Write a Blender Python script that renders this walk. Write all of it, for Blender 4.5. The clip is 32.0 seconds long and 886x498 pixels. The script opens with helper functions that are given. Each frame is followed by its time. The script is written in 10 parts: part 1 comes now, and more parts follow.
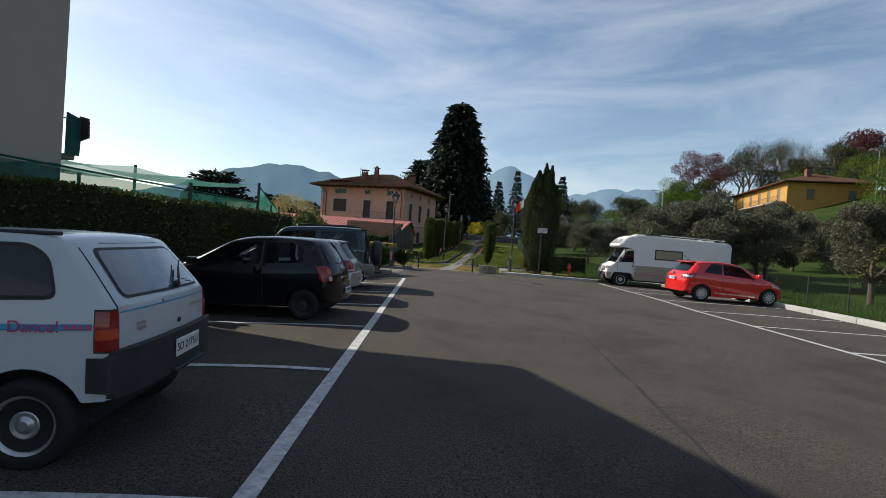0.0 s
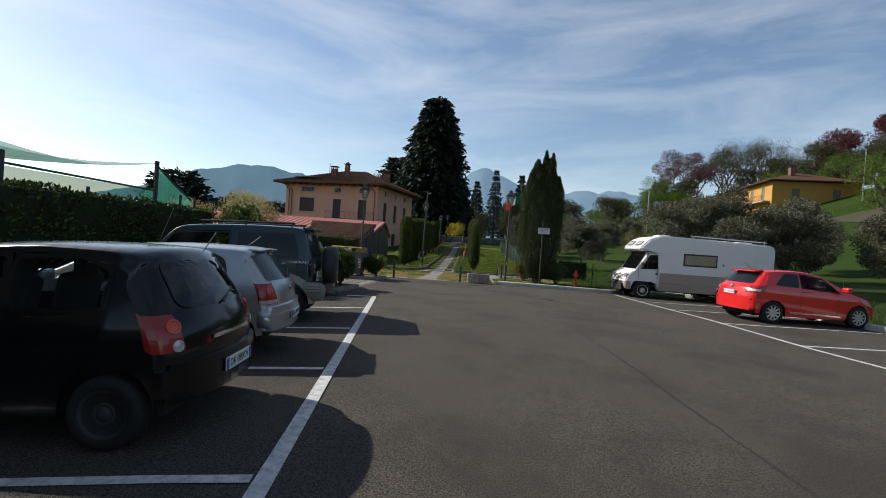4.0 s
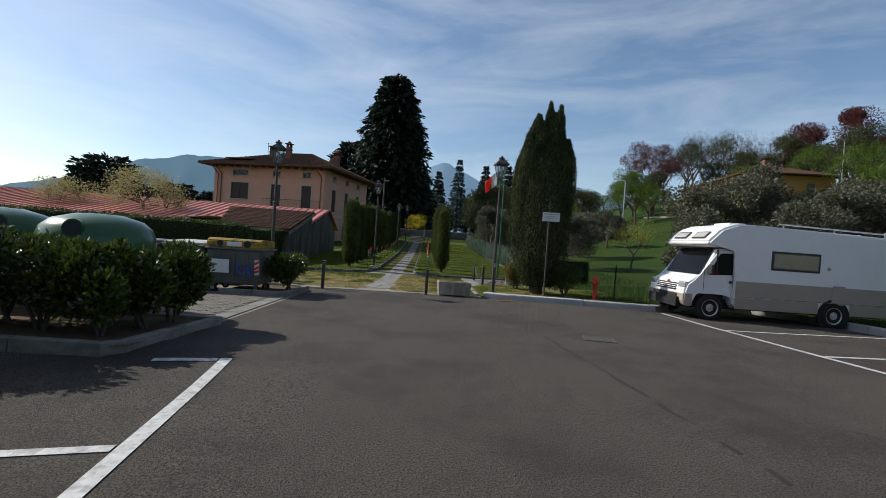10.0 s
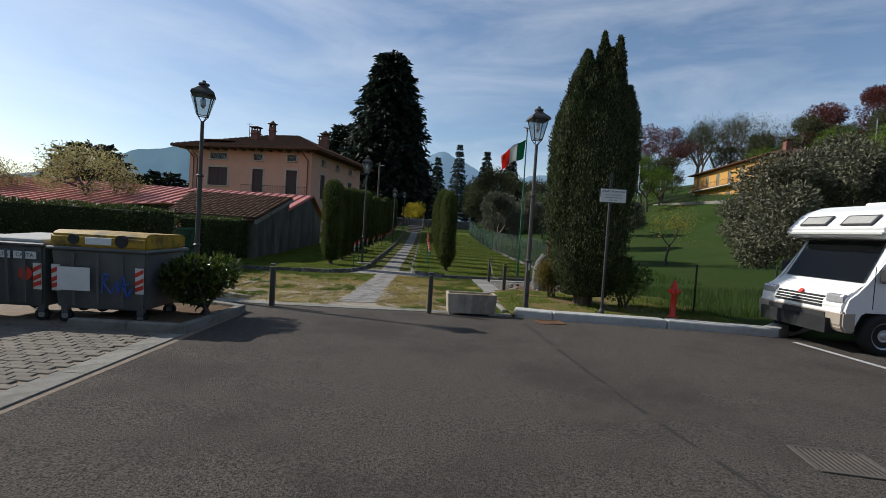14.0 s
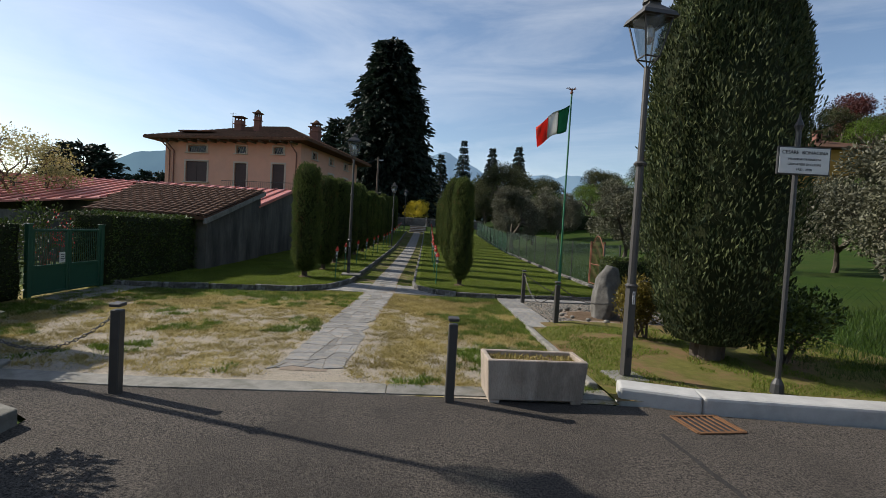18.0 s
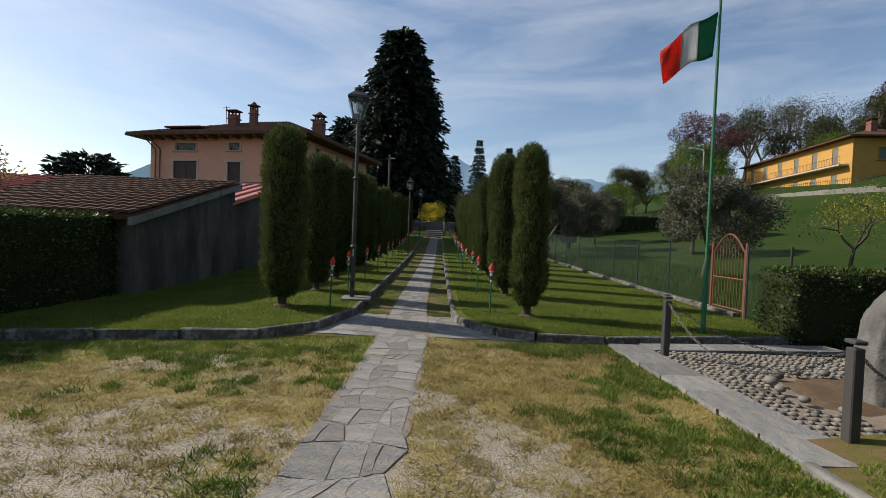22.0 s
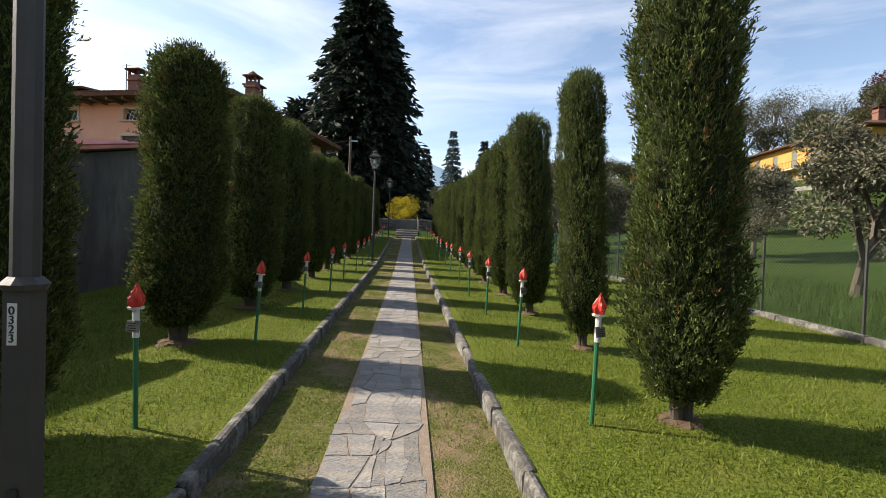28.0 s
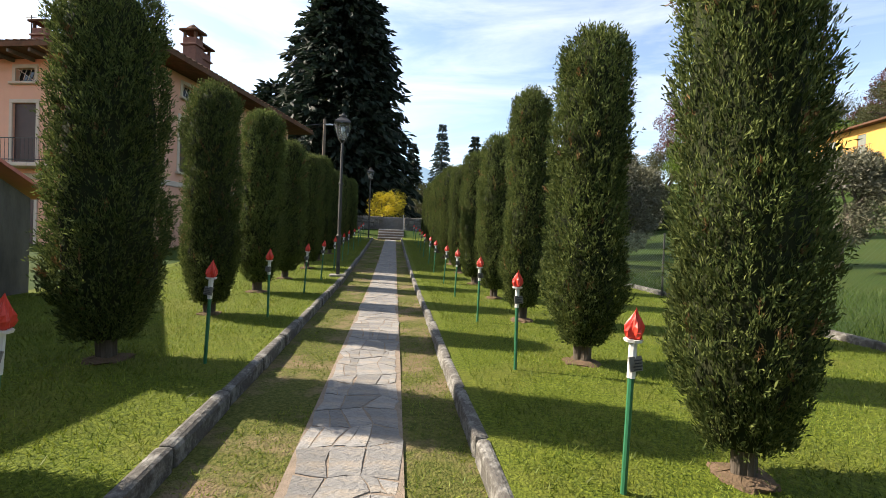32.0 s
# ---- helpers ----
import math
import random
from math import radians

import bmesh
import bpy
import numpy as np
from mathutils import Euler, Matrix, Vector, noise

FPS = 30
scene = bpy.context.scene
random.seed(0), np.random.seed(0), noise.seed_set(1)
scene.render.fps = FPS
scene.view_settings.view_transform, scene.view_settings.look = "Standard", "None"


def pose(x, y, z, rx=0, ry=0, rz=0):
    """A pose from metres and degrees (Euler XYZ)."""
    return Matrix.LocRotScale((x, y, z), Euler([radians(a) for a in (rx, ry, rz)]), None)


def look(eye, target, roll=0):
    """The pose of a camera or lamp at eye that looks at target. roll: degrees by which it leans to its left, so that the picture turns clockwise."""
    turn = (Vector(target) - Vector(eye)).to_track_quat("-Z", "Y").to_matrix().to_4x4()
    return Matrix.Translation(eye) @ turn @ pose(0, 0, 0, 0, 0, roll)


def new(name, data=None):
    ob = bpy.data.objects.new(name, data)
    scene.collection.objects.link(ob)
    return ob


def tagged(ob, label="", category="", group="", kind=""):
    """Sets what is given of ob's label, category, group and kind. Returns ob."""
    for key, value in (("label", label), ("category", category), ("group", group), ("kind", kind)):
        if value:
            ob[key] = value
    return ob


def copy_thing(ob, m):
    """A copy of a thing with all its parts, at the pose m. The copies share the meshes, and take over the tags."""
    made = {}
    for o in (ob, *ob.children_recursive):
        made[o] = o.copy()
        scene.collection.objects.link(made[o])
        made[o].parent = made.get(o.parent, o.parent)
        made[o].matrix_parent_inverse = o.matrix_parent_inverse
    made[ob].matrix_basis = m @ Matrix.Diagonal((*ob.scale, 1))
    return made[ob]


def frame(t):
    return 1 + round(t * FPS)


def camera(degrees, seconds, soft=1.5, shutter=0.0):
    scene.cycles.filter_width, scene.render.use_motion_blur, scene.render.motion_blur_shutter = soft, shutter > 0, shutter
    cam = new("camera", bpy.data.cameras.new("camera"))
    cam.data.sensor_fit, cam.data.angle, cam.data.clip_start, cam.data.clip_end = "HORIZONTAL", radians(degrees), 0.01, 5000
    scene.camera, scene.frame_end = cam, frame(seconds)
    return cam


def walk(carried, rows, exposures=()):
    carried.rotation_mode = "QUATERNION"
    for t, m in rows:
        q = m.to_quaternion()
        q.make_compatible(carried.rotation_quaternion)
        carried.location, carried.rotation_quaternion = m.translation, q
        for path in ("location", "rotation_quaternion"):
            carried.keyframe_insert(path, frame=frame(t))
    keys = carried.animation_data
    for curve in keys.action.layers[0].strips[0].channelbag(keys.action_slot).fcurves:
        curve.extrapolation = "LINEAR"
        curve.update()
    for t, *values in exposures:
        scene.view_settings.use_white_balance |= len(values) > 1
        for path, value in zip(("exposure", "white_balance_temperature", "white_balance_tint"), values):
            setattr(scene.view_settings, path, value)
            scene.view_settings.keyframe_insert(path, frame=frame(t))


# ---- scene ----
cam = camera(86.8, 32.0, 0.8)
PATH = [
    (0, (0.828, -8.907, 1.491), (0.623, -6.918, 1.456), 4.2),
    (1, (0.527, -7.754, 1.534), (0.34, -5.763, 1.503), 4.2),
    (2, (0.323, -6.558, 1.533), (0.165, -4.565, 1.5), 4.0),
    (3, (0.202, -5.39, 1.507), (0.073, -3.394, 1.481), 4.1),
    (3.5, (0.137, -4.843, 1.535), (0.023, -2.846, 1.512), 4.0),
    (5.5, (0.038, -2.382, 1.497), (-0.014, -0.382, 1.483), 3.8),
    (6, (0.032, -1.745, 1.481), (0.004, 0.254, 1.463), 3.8),
    (7, (-0.02, -0.572, 1.493), (-0.025, 1.428, 1.473), 4.0),
    (8, (-0.085, 0.662, 1.504), (-0.068, 2.661, 1.483), 4.1),
    (9, (-0.156, 1.88, 1.454), (-0.111, 3.88, 1.427), 3.9),
    (10, (-0.205, 3.097, 1.456), (-0.133, 5.096, 1.426), 4.0),
    (11, (-0.165, 4.299, 1.446), (-0.059, 6.296, 1.417), 4.0),
    (12, (-0.142, 5.475, 1.419), (-0.042, 7.472, 1.373), 4.0),
    (13, (-0.203, 6.697, 1.502), (-0.132, 8.695, 1.437), 3.8),
    (14, (-0.296, 7.735, 1.49), (-0.215, 9.732, 1.415), 3.6),
    (14.5, (-0.269, 8.289, 1.436), (-0.182, 10.285, 1.357), 3.4),
    (16.5, (-0.367, 10.606, 1.491), (-0.284, 12.603, 1.411), 3.3),
    (17, (-0.346, 11.246, 1.496), (-0.263, 13.243, 1.42), 3.4),
    (18, (-0.413, 12.444, 1.473), (-0.342, 14.441, 1.4), 3.3),
    (19, (-0.541, 13.675, 1.428), (-0.483, 15.672, 1.351), 3.1),
    (20, (-0.645, 14.939, 1.43), (-0.601, 16.937, 1.363), 2.9),
    (21, (-0.802, 16.236, 1.393), (-0.779, 18.235, 1.336), 2.6),
    (22, (-1.075, 17.52, 1.315), (-1.053, 19.519, 1.265), 2.3),
    (23, (-1.286, 18.809, 1.322), (-1.249, 20.808, 1.27), 2.2),
    (24, (-1.378, 20.112, 1.277), (-1.313, 22.11, 1.229), 2.3),
    (25, (-1.442, 21.381, 1.233), (-1.344, 23.378, 1.193), 2.2),
    (25.5, (-1.456, 22.019, 1.258), (-1.349, 24.016, 1.216), 2.3),
    (27.5, (-1.435, 24.932, 1.273), (-1.277, 26.925, 1.227), 1.9),
    (28, (-1.471, 25.6, 1.261), (-1.313, 27.594, 1.221), 1.9),
    (29, (-1.432, 26.885, 1.269), (-1.255, 28.877, 1.228), 1.8),
    (30, (-1.408, 28.221, 1.28), (-1.211, 30.212, 1.248), 2.3),
    (31, (-1.399, 29.559, 1.326), (-1.186, 31.547, 1.29), 2.6),
    (32, (-1.347, 30.957, 1.309), (-1.129, 32.945, 1.275), 2.2),
]
EXPOSURE = [(0, 0.17, 6900, 8), (3, 0.16, 6850, 8), (6, 0.11, 6600, 8), (9, 0.02, 6450, 8), (14, -0.02, 6500, 9), (17.5, 0.14, 6700, 10), (20, 0.22, 6800, 10), (23, 0.06, 6850, 11), (25.5, 0.3, 7000, 12), (28, 0.95, 7350, 13), (30, 1.27, 7400, 13), (32, 1.35, 7450, 13)]
walk(cam, [(t, look(eye, target, roll)) for t, eye, target, roll in PATH], EXPOSURE)

# ---- light ----
SUN = Vector((-0.765, 0.277, 0.583))
world = bpy.data.worlds.new("sky")
scene.world = world
world.use_nodes = True
wt = world.node_tree
bg = wt.nodes["Background"]
bg.inputs[1].default_value = 0.126
sky = wt.nodes.new("ShaderNodeTexSky")
sky.sky_type, sky.sun_disc = "NISHITA", False
sky.sun_elevation, sky.sun_rotation = radians(35.7), radians(-70)
sky.altitude, sky.air_density, sky.dust_density, sky.ozone_density = 300, 1.0, 0.9, 2.0
wco = wt.nodes.new("ShaderNodeTexCoord")
wmap = wt.nodes.new("ShaderNodeMapping")
wmap.inputs["Scale"].default_value = (1.3, 1.0, 5.5)
wmap.inputs["Rotation"].default_value = (0.12, 0.2, 0.6)
wn = wt.nodes.new("ShaderNodeTexNoise")
wn.inputs["Scale"].default_value, wn.inputs["Detail"].default_value, wn.inputs["Roughness"].default_value = 1.7, 7, 0.6
wn.inputs["Distortion"].default_value = 0.5
wr = wt.nodes.new("ShaderNodeMapRange")
wr.inputs["From Min"].default_value, wr.inputs["From Max"].default_value = 0.42, 0.8
wr.inputs["To Min"].default_value, wr.inputs["To Max"].default_value = 0.0, 0.3
wm = wt.nodes.new("ShaderNodeMixRGB")
wm.inputs[2].default_value = (8.2, 8.5, 8.8, 1)
wt.links.new(wco.outputs["Generated"], wmap.inputs[0])
wt.links.new(wmap.outputs[0], wn.inputs["Vector"])
wt.links.new(wn.outputs[0], wr.inputs[0])
wt.links.new(wr.outputs[0], wm.inputs[0])
wt.links.new(sky.outputs[0], wm.inputs[1])
wt.links.new(wm.outputs[0], bg.inputs[0])
lamp = bpy.data.lights.new("sun", "SUN")
lamp.energy, lamp.angle, lamp.color = 5.0, radians(0.53), (1.0, 0.96, 0.9)
sun = new("sun", lamp)
sun.matrix_world = look(SUN * 50, (0, 0, 0))


# ---- materials ----
def mat(name, c1, c2=None, scale=4.0, rough=0.8, bump=0.15, bscale=60.0, metal=0.0, rand=0.0, spec=0.4, c3=None,
        s3=0.6, amt3=0.5, stretch=None, coat=0.0, span=(0.3, 0.7)):
    m = bpy.data.materials.new(name)
    m.use_nodes = True
    t = m.node_tree
    p = t.nodes["Principled BSDF"]
    p.inputs["Roughness"].default_value, p.inputs["Metallic"].default_value = rough, metal
    p.inputs["Specular IOR Level"].default_value = spec
    p.inputs["Coat Weight"].default_value = coat
    p.inputs["Coat Roughness"].default_value = 0.06
    tc = t.nodes.new("ShaderNodeTexCoord")
    vec = tc.outputs["Object"]
    if stretch:
        mp = t.nodes.new("ShaderNodeMapping")
        mp.inputs["Scale"].default_value = stretch
        t.links.new(vec, mp.inputs[0])
        vec = mp.outputs[0]
    n = t.nodes.new("ShaderNodeTexNoise")
    n.inputs["Scale"].default_value, n.inputs["Detail"].default_value, n.inputs["Roughness"].default_value = scale, 6, 0.65
    t.links.new(vec, n.inputs["Vector"])
    r = t.nodes.new("ShaderNodeMapRange")
    r.inputs["From Min"].default_value, r.inputs["From Max"].default_value = span
    t.links.new(n.outputs[0], r.inputs[0])
    mix = t.nodes.new("ShaderNodeMixRGB")
    mix.inputs[1].default_value = (*c1, 1)
    mix.inputs[2].default_value = (*(c2 or c1), 1)
    t.links.new(r.outputs[0], mix.inputs[0])
    col = mix.outputs[0]
    if c3:
        n3 = t.nodes.new("ShaderNodeTexNoise")
        n3.inputs["Scale"].default_value, n3.inputs["Detail"].default_value = s3, 8
        n3.inputs["Roughness"].default_value = 0.7
        t.links.new(vec, n3.inputs["Vector"])
        r3 = t.nodes.new("ShaderNodeMapRange")
        r3.inputs["From Min"].default_value, r3.inputs["From Max"].default_value = 0.47, 0.62
        r3.inputs["To Max"].default_value = amt3
        t.links.new(n3.outputs[0], r3.inputs[0])
        m3 = t.nodes.new("ShaderNodeMixRGB")
        m3.inputs[2].default_value = (*c3, 1)
        t.links.new(r3.outputs[0], m3.inputs[0])
        t.links.new(col, m3.inputs[1])
        col = m3.outputs[0]
    if rand:
        oi = t.nodes.new("ShaderNodeObjectInfo")
        rr = t.nodes.new("ShaderNodeMapRange")
        rr.inputs["To Min"].default_value, rr.inputs["To Max"].default_value = 1 - rand, 1 + rand
        t.links.new(oi.outputs["Random"], rr.inputs[0])
        hsv = t.nodes.new("ShaderNodeHueSaturation")
        t.links.new(rr.outputs[0], hsv.inputs["Value"])
        t.links.new(col, hsv.inputs["Color"])
        col = hsv.outputs[0]
    t.links.new(col, p.inputs["Base Color"])
    if bump:
        nb = t.nodes.new("ShaderNodeTexNoise")
        nb.inputs["Scale"].default_value, nb.inputs["Detail"].default_value = bscale, 4
        t.links.new(vec, nb.inputs["Vector"])
        b = t.nodes.new("ShaderNodeBump")
        b.inputs["Strength"].default_value, b.inputs["Distance"].default_value = bump, 0.02
        t.links.new(nb.outputs[0], b.inputs["Height"])
        t.links.new(b.outputs[0], p.inputs["Normal"])
    return m


def leaf_mat(name, c1, c2, rough=0.6, trans=0.3, rand=0.0, spec=0.3):
    m = bpy.data.materials.new(name)
    m.use_nodes = True
    t = m.node_tree
    p = t.nodes["Principled BSDF"]
    p.inputs["Roughness"].default_value, p.inputs["Specular IOR Level"].default_value = rough, spec
    g = t.nodes.new("ShaderNodeNewGeometry")
    mix = t.nodes.new("ShaderNodeMixRGB")
    mix.inputs[1].default_value, mix.inputs[2].default_value = (*c1, 1), (*c2, 1)
    t.links.new(g.outputs["Random Per Island"], mix.inputs[0])
    tc = t.nodes.new("ShaderNodeTexCoord")
    n = t.nodes.new("ShaderNodeTexNoise")
    n.inputs["Scale"].default_value, n.inputs["Detail"].default_value = 1.3, 3
    t.links.new(tc.outputs["Object"], n.inputs["Vector"])
    r = t.nodes.new("ShaderNodeMapRange")
    r.inputs["From Min"].default_value, r.inputs["From Max"].default_value = 0.3, 0.7
    r.inputs["To Min"].default_value, r.inputs["To Max"].default_value = 0.7, 1.3
    t.links.new(n.outputs[0], r.inputs[0])
    hsv = t.nodes.new("ShaderNodeHueSaturation")
    t.links.new(mix.outputs[0], hsv.inputs["Color"])
    val = r.outputs[0]
    if rand:
        oi = t.nodes.new("ShaderNodeObjectInfo")
        rr = t.nodes.new("ShaderNodeMapRange")
        rr.inputs["To Min"].default_value, rr.inputs["To Max"].default_value = 1 - rand, 1 + rand
        t.links.new(oi.outputs["Random"], rr.inputs[0])
        mu = t.nodes.new("ShaderNodeMath")
        mu.operation = "MULTIPLY"
        t.links.new(rr.outputs[0], mu.inputs[0])
        t.links.new(val, mu.inputs[1])
        val = mu.outputs[0]
    t.links.new(val, hsv.inputs["Value"])
    t.links.new(hsv.outputs[0], p.inputs["Base Color"])
    tr = t.nodes.new("ShaderNodeBsdfTranslucent")
    t.links.new(hsv.outputs[0], tr.inputs["Color"])
    ms = t.nodes.new("ShaderNodeMixShader")
    ms.inputs[0].default_value = trans
    t.links.new(p.outputs[0], ms.inputs[1])
    t.links.new(tr.outputs[0], ms.inputs[2])
    t.links.new(ms.outputs[0], t.nodes["Material Output"].inputs["Surface"])
    return m


def glass_mat(name, tint, rough=0.02, through_it=0.25):
    m = bpy.data.materials.new(name)
    m.use_nodes = True
    t = m.node_tree
    p = t.nodes["Principled BSDF"]
    p.inputs["Base Color"].default_value = (*tint, 1)
    p.inputs["Roughness"].default_value, p.inputs["Specular IOR Level"].default_value = rough, 0.4
    tr = t.nodes.new("ShaderNodeBsdfTransparent")
    tr.inputs[0].default_value = (0.75, 0.8, 0.8, 1)
    ms = t.nodes.new("ShaderNodeMixShader")
    ms.inputs[0].default_value = through_it
    t.links.new(p.outputs[0], ms.inputs[1])
    t.links.new(tr.outputs[0], ms.inputs[2])
    t.links.new(ms.outputs[0], t.nodes["Material Output"].inputs["Surface"])
    return m


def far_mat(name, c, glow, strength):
    """Land kilometres off; the blue air before it is added as a glow."""
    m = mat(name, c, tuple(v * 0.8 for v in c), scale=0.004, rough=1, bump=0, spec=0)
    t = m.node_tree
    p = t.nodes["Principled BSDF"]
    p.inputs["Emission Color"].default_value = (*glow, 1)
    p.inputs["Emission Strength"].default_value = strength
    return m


M_ASPHALT = mat("asphalt", (0.014, 0.012, 0.0105), (0.15, 0.127, 0.103), 70, 0.9, 1.0, 120, c3=(0.036, 0.031, 0.026), s3=0.45, amt3=0.6, span=(0.37, 0.65), spec=0.25)
M_LINE = mat("road_paint", (0.62, 0.62, 0.6), (0.42, 0.41, 0.4), 9, 0.7, 0.3, 150, c3=(0.16, 0.15, 0.14), s3=14, amt3=0.55)
M_KERB = mat("light_concrete", (0.425, 0.416, 0.391), (0.34, 0.332, 0.315), 6, 0.85, 0.25, 90, c3=(0.255, 0.246, 0.221), s3=2, amt3=0.4, rand=0.06)
M_CONC = mat("old_concrete", (0.238, 0.223, 0.194), (0.158, 0.151, 0.13), 7, 0.9, 0.4, 60, c3=(0.0864, 0.0864, 0.0648), s3=3, amt3=0.6, rand=0.1)
M_STONEKERB = mat("lichen_stone", (0.096, 0.088, 0.076), (0.052, 0.048, 0.04), 8, 0.9, 0.6, 45, c3=(0.4, 0.392, 0.352), s3=7, amt3=0.45, rand=0.15)
M_FLAG = mat("grey_flagstone", (0.255, 0.246, 0.226), (0.12, 0.121, 0.119), 9, 0.8, 0.9, 28, c3=(0.33, 0.28, 0.215), s3=4, amt3=0.65, rand=0.22, stretch=(1, 2.2, 1))
M_MORTAR = mat("sandy_mortar", (0.27, 0.21, 0.155), (0.17, 0.135, 0.1), 14, 0.95, 0.5, 120)
M_GRASS = mat("lawn_soil", (0.135, 0.165, 0.02), (0.04, 0.062, 0.008), 38, 0.95, 1.0, 60, c3=(0.15, 0.14, 0.035), s3=1.2, amt3=0.3, spec=0.1, span=(0.34, 0.62))
M_FIELD = mat("meadow", (0.015, 0.036, 0.005), (0.032, 0.056, 0.008), 1.5, 0.95, 0.7, 22, c3=(0.0428, 0.0551, 0.0122), s3=0.3, amt3=0.6, spec=0.1)
M_EARTH = mat("bare_earth", (0.15, 0.1, 0.065), (0.09, 0.065, 0.04), 8, 0.95, 0.7, 50, spec=0.1)
M_PINK = mat("salmon_plaster", (0.63, 0.35, 0.245), (0.58, 0.315, 0.215), 1.2, 0.9, 0.1, 40, c3=(0.5, 0.295, 0.22), s3=0.5, amt3=0.4)
M_TRIM = mat("pale_stone_trim", (0.5, 0.42, 0.34), (0.42, 0.36, 0.29), 3, 0.9, 0.1, 40)
M_YELLOW = mat("ochre_plaster", (0.505, 0.274, 0.0688), (0.444, 0.238, 0.0567), 1.0, 0.9, 0.1, 40, c3=(0.459, 0.274, 0.0972), s3=0.4, amt3=0.4)
M_BEIGE = mat("cream_plaster", (0.416, 0.36, 0.288), (0.376, 0.328, 0.264), 0.8, 0.9, 0.1, 40)
M_SHUTTER = mat("brown_shutter", (0.055, 0.03, 0.025), (0.04, 0.022, 0.02), 6, 0.6, 0.1, 40)
M_SHUTGREY = mat("grey_green_shutter", (0.16, 0.17, 0.14), (0.12, 0.13, 0.11), 6, 0.7, 0.1, 40)
M_ROOF = mat("brown_roof_tile", (0.13, 0.066, 0.039), (0.065, 0.035, 0.023), 3, 0.95, 0.3, 30, c3=(0.075, 0.05, 0.032), s3=1.2, amt3=0.5, spec=0.12, rand=0.25)
M_ROOFRED = mat("red_standing_seam_metal", (0.58, 0.19, 0.135), (0.5, 0.16, 0.115), 1.2, 0.45, 0.05, 20, c3=(0.28, 0.1, 0.08), s3=0.5, amt3=0.4)
M_GREYWALL = mat("damp_grey_render", (0.15, 0.135, 0.112), (0.05, 0.046, 0.04), 1.6, 0.95, 0.3, 30, c3=(0.0296, 0.027, 0.0243), s3=0.7, amt3=0.8, stretch=(1, 1, 0.35))
M_BRICK = mat("chimney_brick", (0.22, 0.1, 0.07), (0.14, 0.065, 0.05), 8, 0.9, 0.3, 40)
M_IRON = mat("dark_painted_iron", (0.03, 0.031, 0.032), (0.045, 0.043, 0.04), 12, 0.5, 0.05, 80)
M_POSTGREY = mat("graphite_painted_steel", (0.042, 0.039, 0.036), (0.054, 0.0498, 0.045), 9, 0.55, 0.08, 90)
M_GREENMETAL = mat("green_painted_steel", (0.02, 0.12, 0.055), (0.025, 0.15, 0.07), 10, 0.45, 0.05, 60)
M_WHITEPAINT = mat("white_paint", (0.637, 0.629, 0.595), (0.552, 0.544, 0.51), 6, 0.5, 0.03, 50)
M_RED = mat("red_paint", (0.62, 0.045, 0.025), (0.5, 0.035, 0.02), 8, 0.45, 0.05, 40)
M_RUST = mat("rusty_steel", (0.2, 0.08, 0.04), (0.13, 0.05, 0.03), 15, 0.8, 0.2, 60)
M_CHROME = mat("chrome", (0.7, 0.7, 0.7), (0.65, 0.65, 0.65), 5, 0.18, 0, 10, metal=1)
M_ALLOY = mat("alloy", (0.5, 0.5, 0.5), (0.4, 0.4, 0.4), 12, 0.35, 0.03, 60, metal=0.8)
M_TYRE = mat("tyre_rubber", (0.009, 0.009, 0.009), (0.014, 0.0135, 0.013), 20, 0.8, 0.2, 80)
M_BLACKPL = mat("black_plastic", (0.022, 0.022, 0.023), (0.03, 0.03, 0.03), 20, 0.6, 0.1, 120)
M_DARK = mat("dark_interior", (0.012, 0.012, 0.013), (0.02, 0.02, 0.02), 6, 0.9, 0)
M_SEAT = mat("grey_seat_cloth", (0.06, 0.06, 0.065), (0.09, 0.09, 0.09), 20, 0.95, 0.1, 90)
M_CARWHITE = mat("white_car_paint", (0.527, 0.544, 0.561), (0.493, 0.51, 0.527), 2, 0.3, 0.01, 20, coat=0.5)
M_CARBLACK = mat("black_car_paint", (0.004, 0.004, 0.0045), (0.005, 0.005, 0.006), 2, 0.2, 0, 20, coat=0.25, spec=0.3)
M_CARSILVER = mat("silver_car_paint", (0.42, 0.43, 0.44), (0.38, 0.39, 0.4), 40, 0.34, 0.0, 60, metal=0.75, coat=0.5)
M_CARTEAL = mat("dark_teal_car_paint", (0.014, 0.036, 0.044), (0.018, 0.042, 0.052), 30, 0.3, 0, 60, metal=0.2, coat=0.35)
M_CARTAUPE = mat("taupe_cladding", (0.23, 0.215, 0.18), (0.19, 0.178, 0.15), 10, 0.38, 0.05, 60)
M_CARRED = mat("red_car_paint", (0.6, 0.014, 0.014), (0.55, 0.012, 0.012), 2, 0.25, 0, 20, coat=0.8)
M_CAMPER = mat("white_camper_shell", (0.72, 0.72, 0.702), (0.684, 0.684, 0.666), 1.5, 0.4, 0.02, 30, c3=(0.63, 0.63, 0.603), s3=1, amt3=0.4)
M_TAUPE = mat("taupe_stripe", (0.34, 0.29, 0.23), (0.31, 0.265, 0.21), 3, 0.5, 0.02, 40)
M_GLASS = glass_mat("car_glass", (0.012, 0.015, 0.016), 0.03, 0.8)
M_PRIVACY = glass_mat("privacy_glass", (0.008, 0.009, 0.01), 0.03, 0.04)
M_REARGLASS = glass_mat("tinted_rear_glass", (0.01, 0.014, 0.016), 0.03, 0.5)
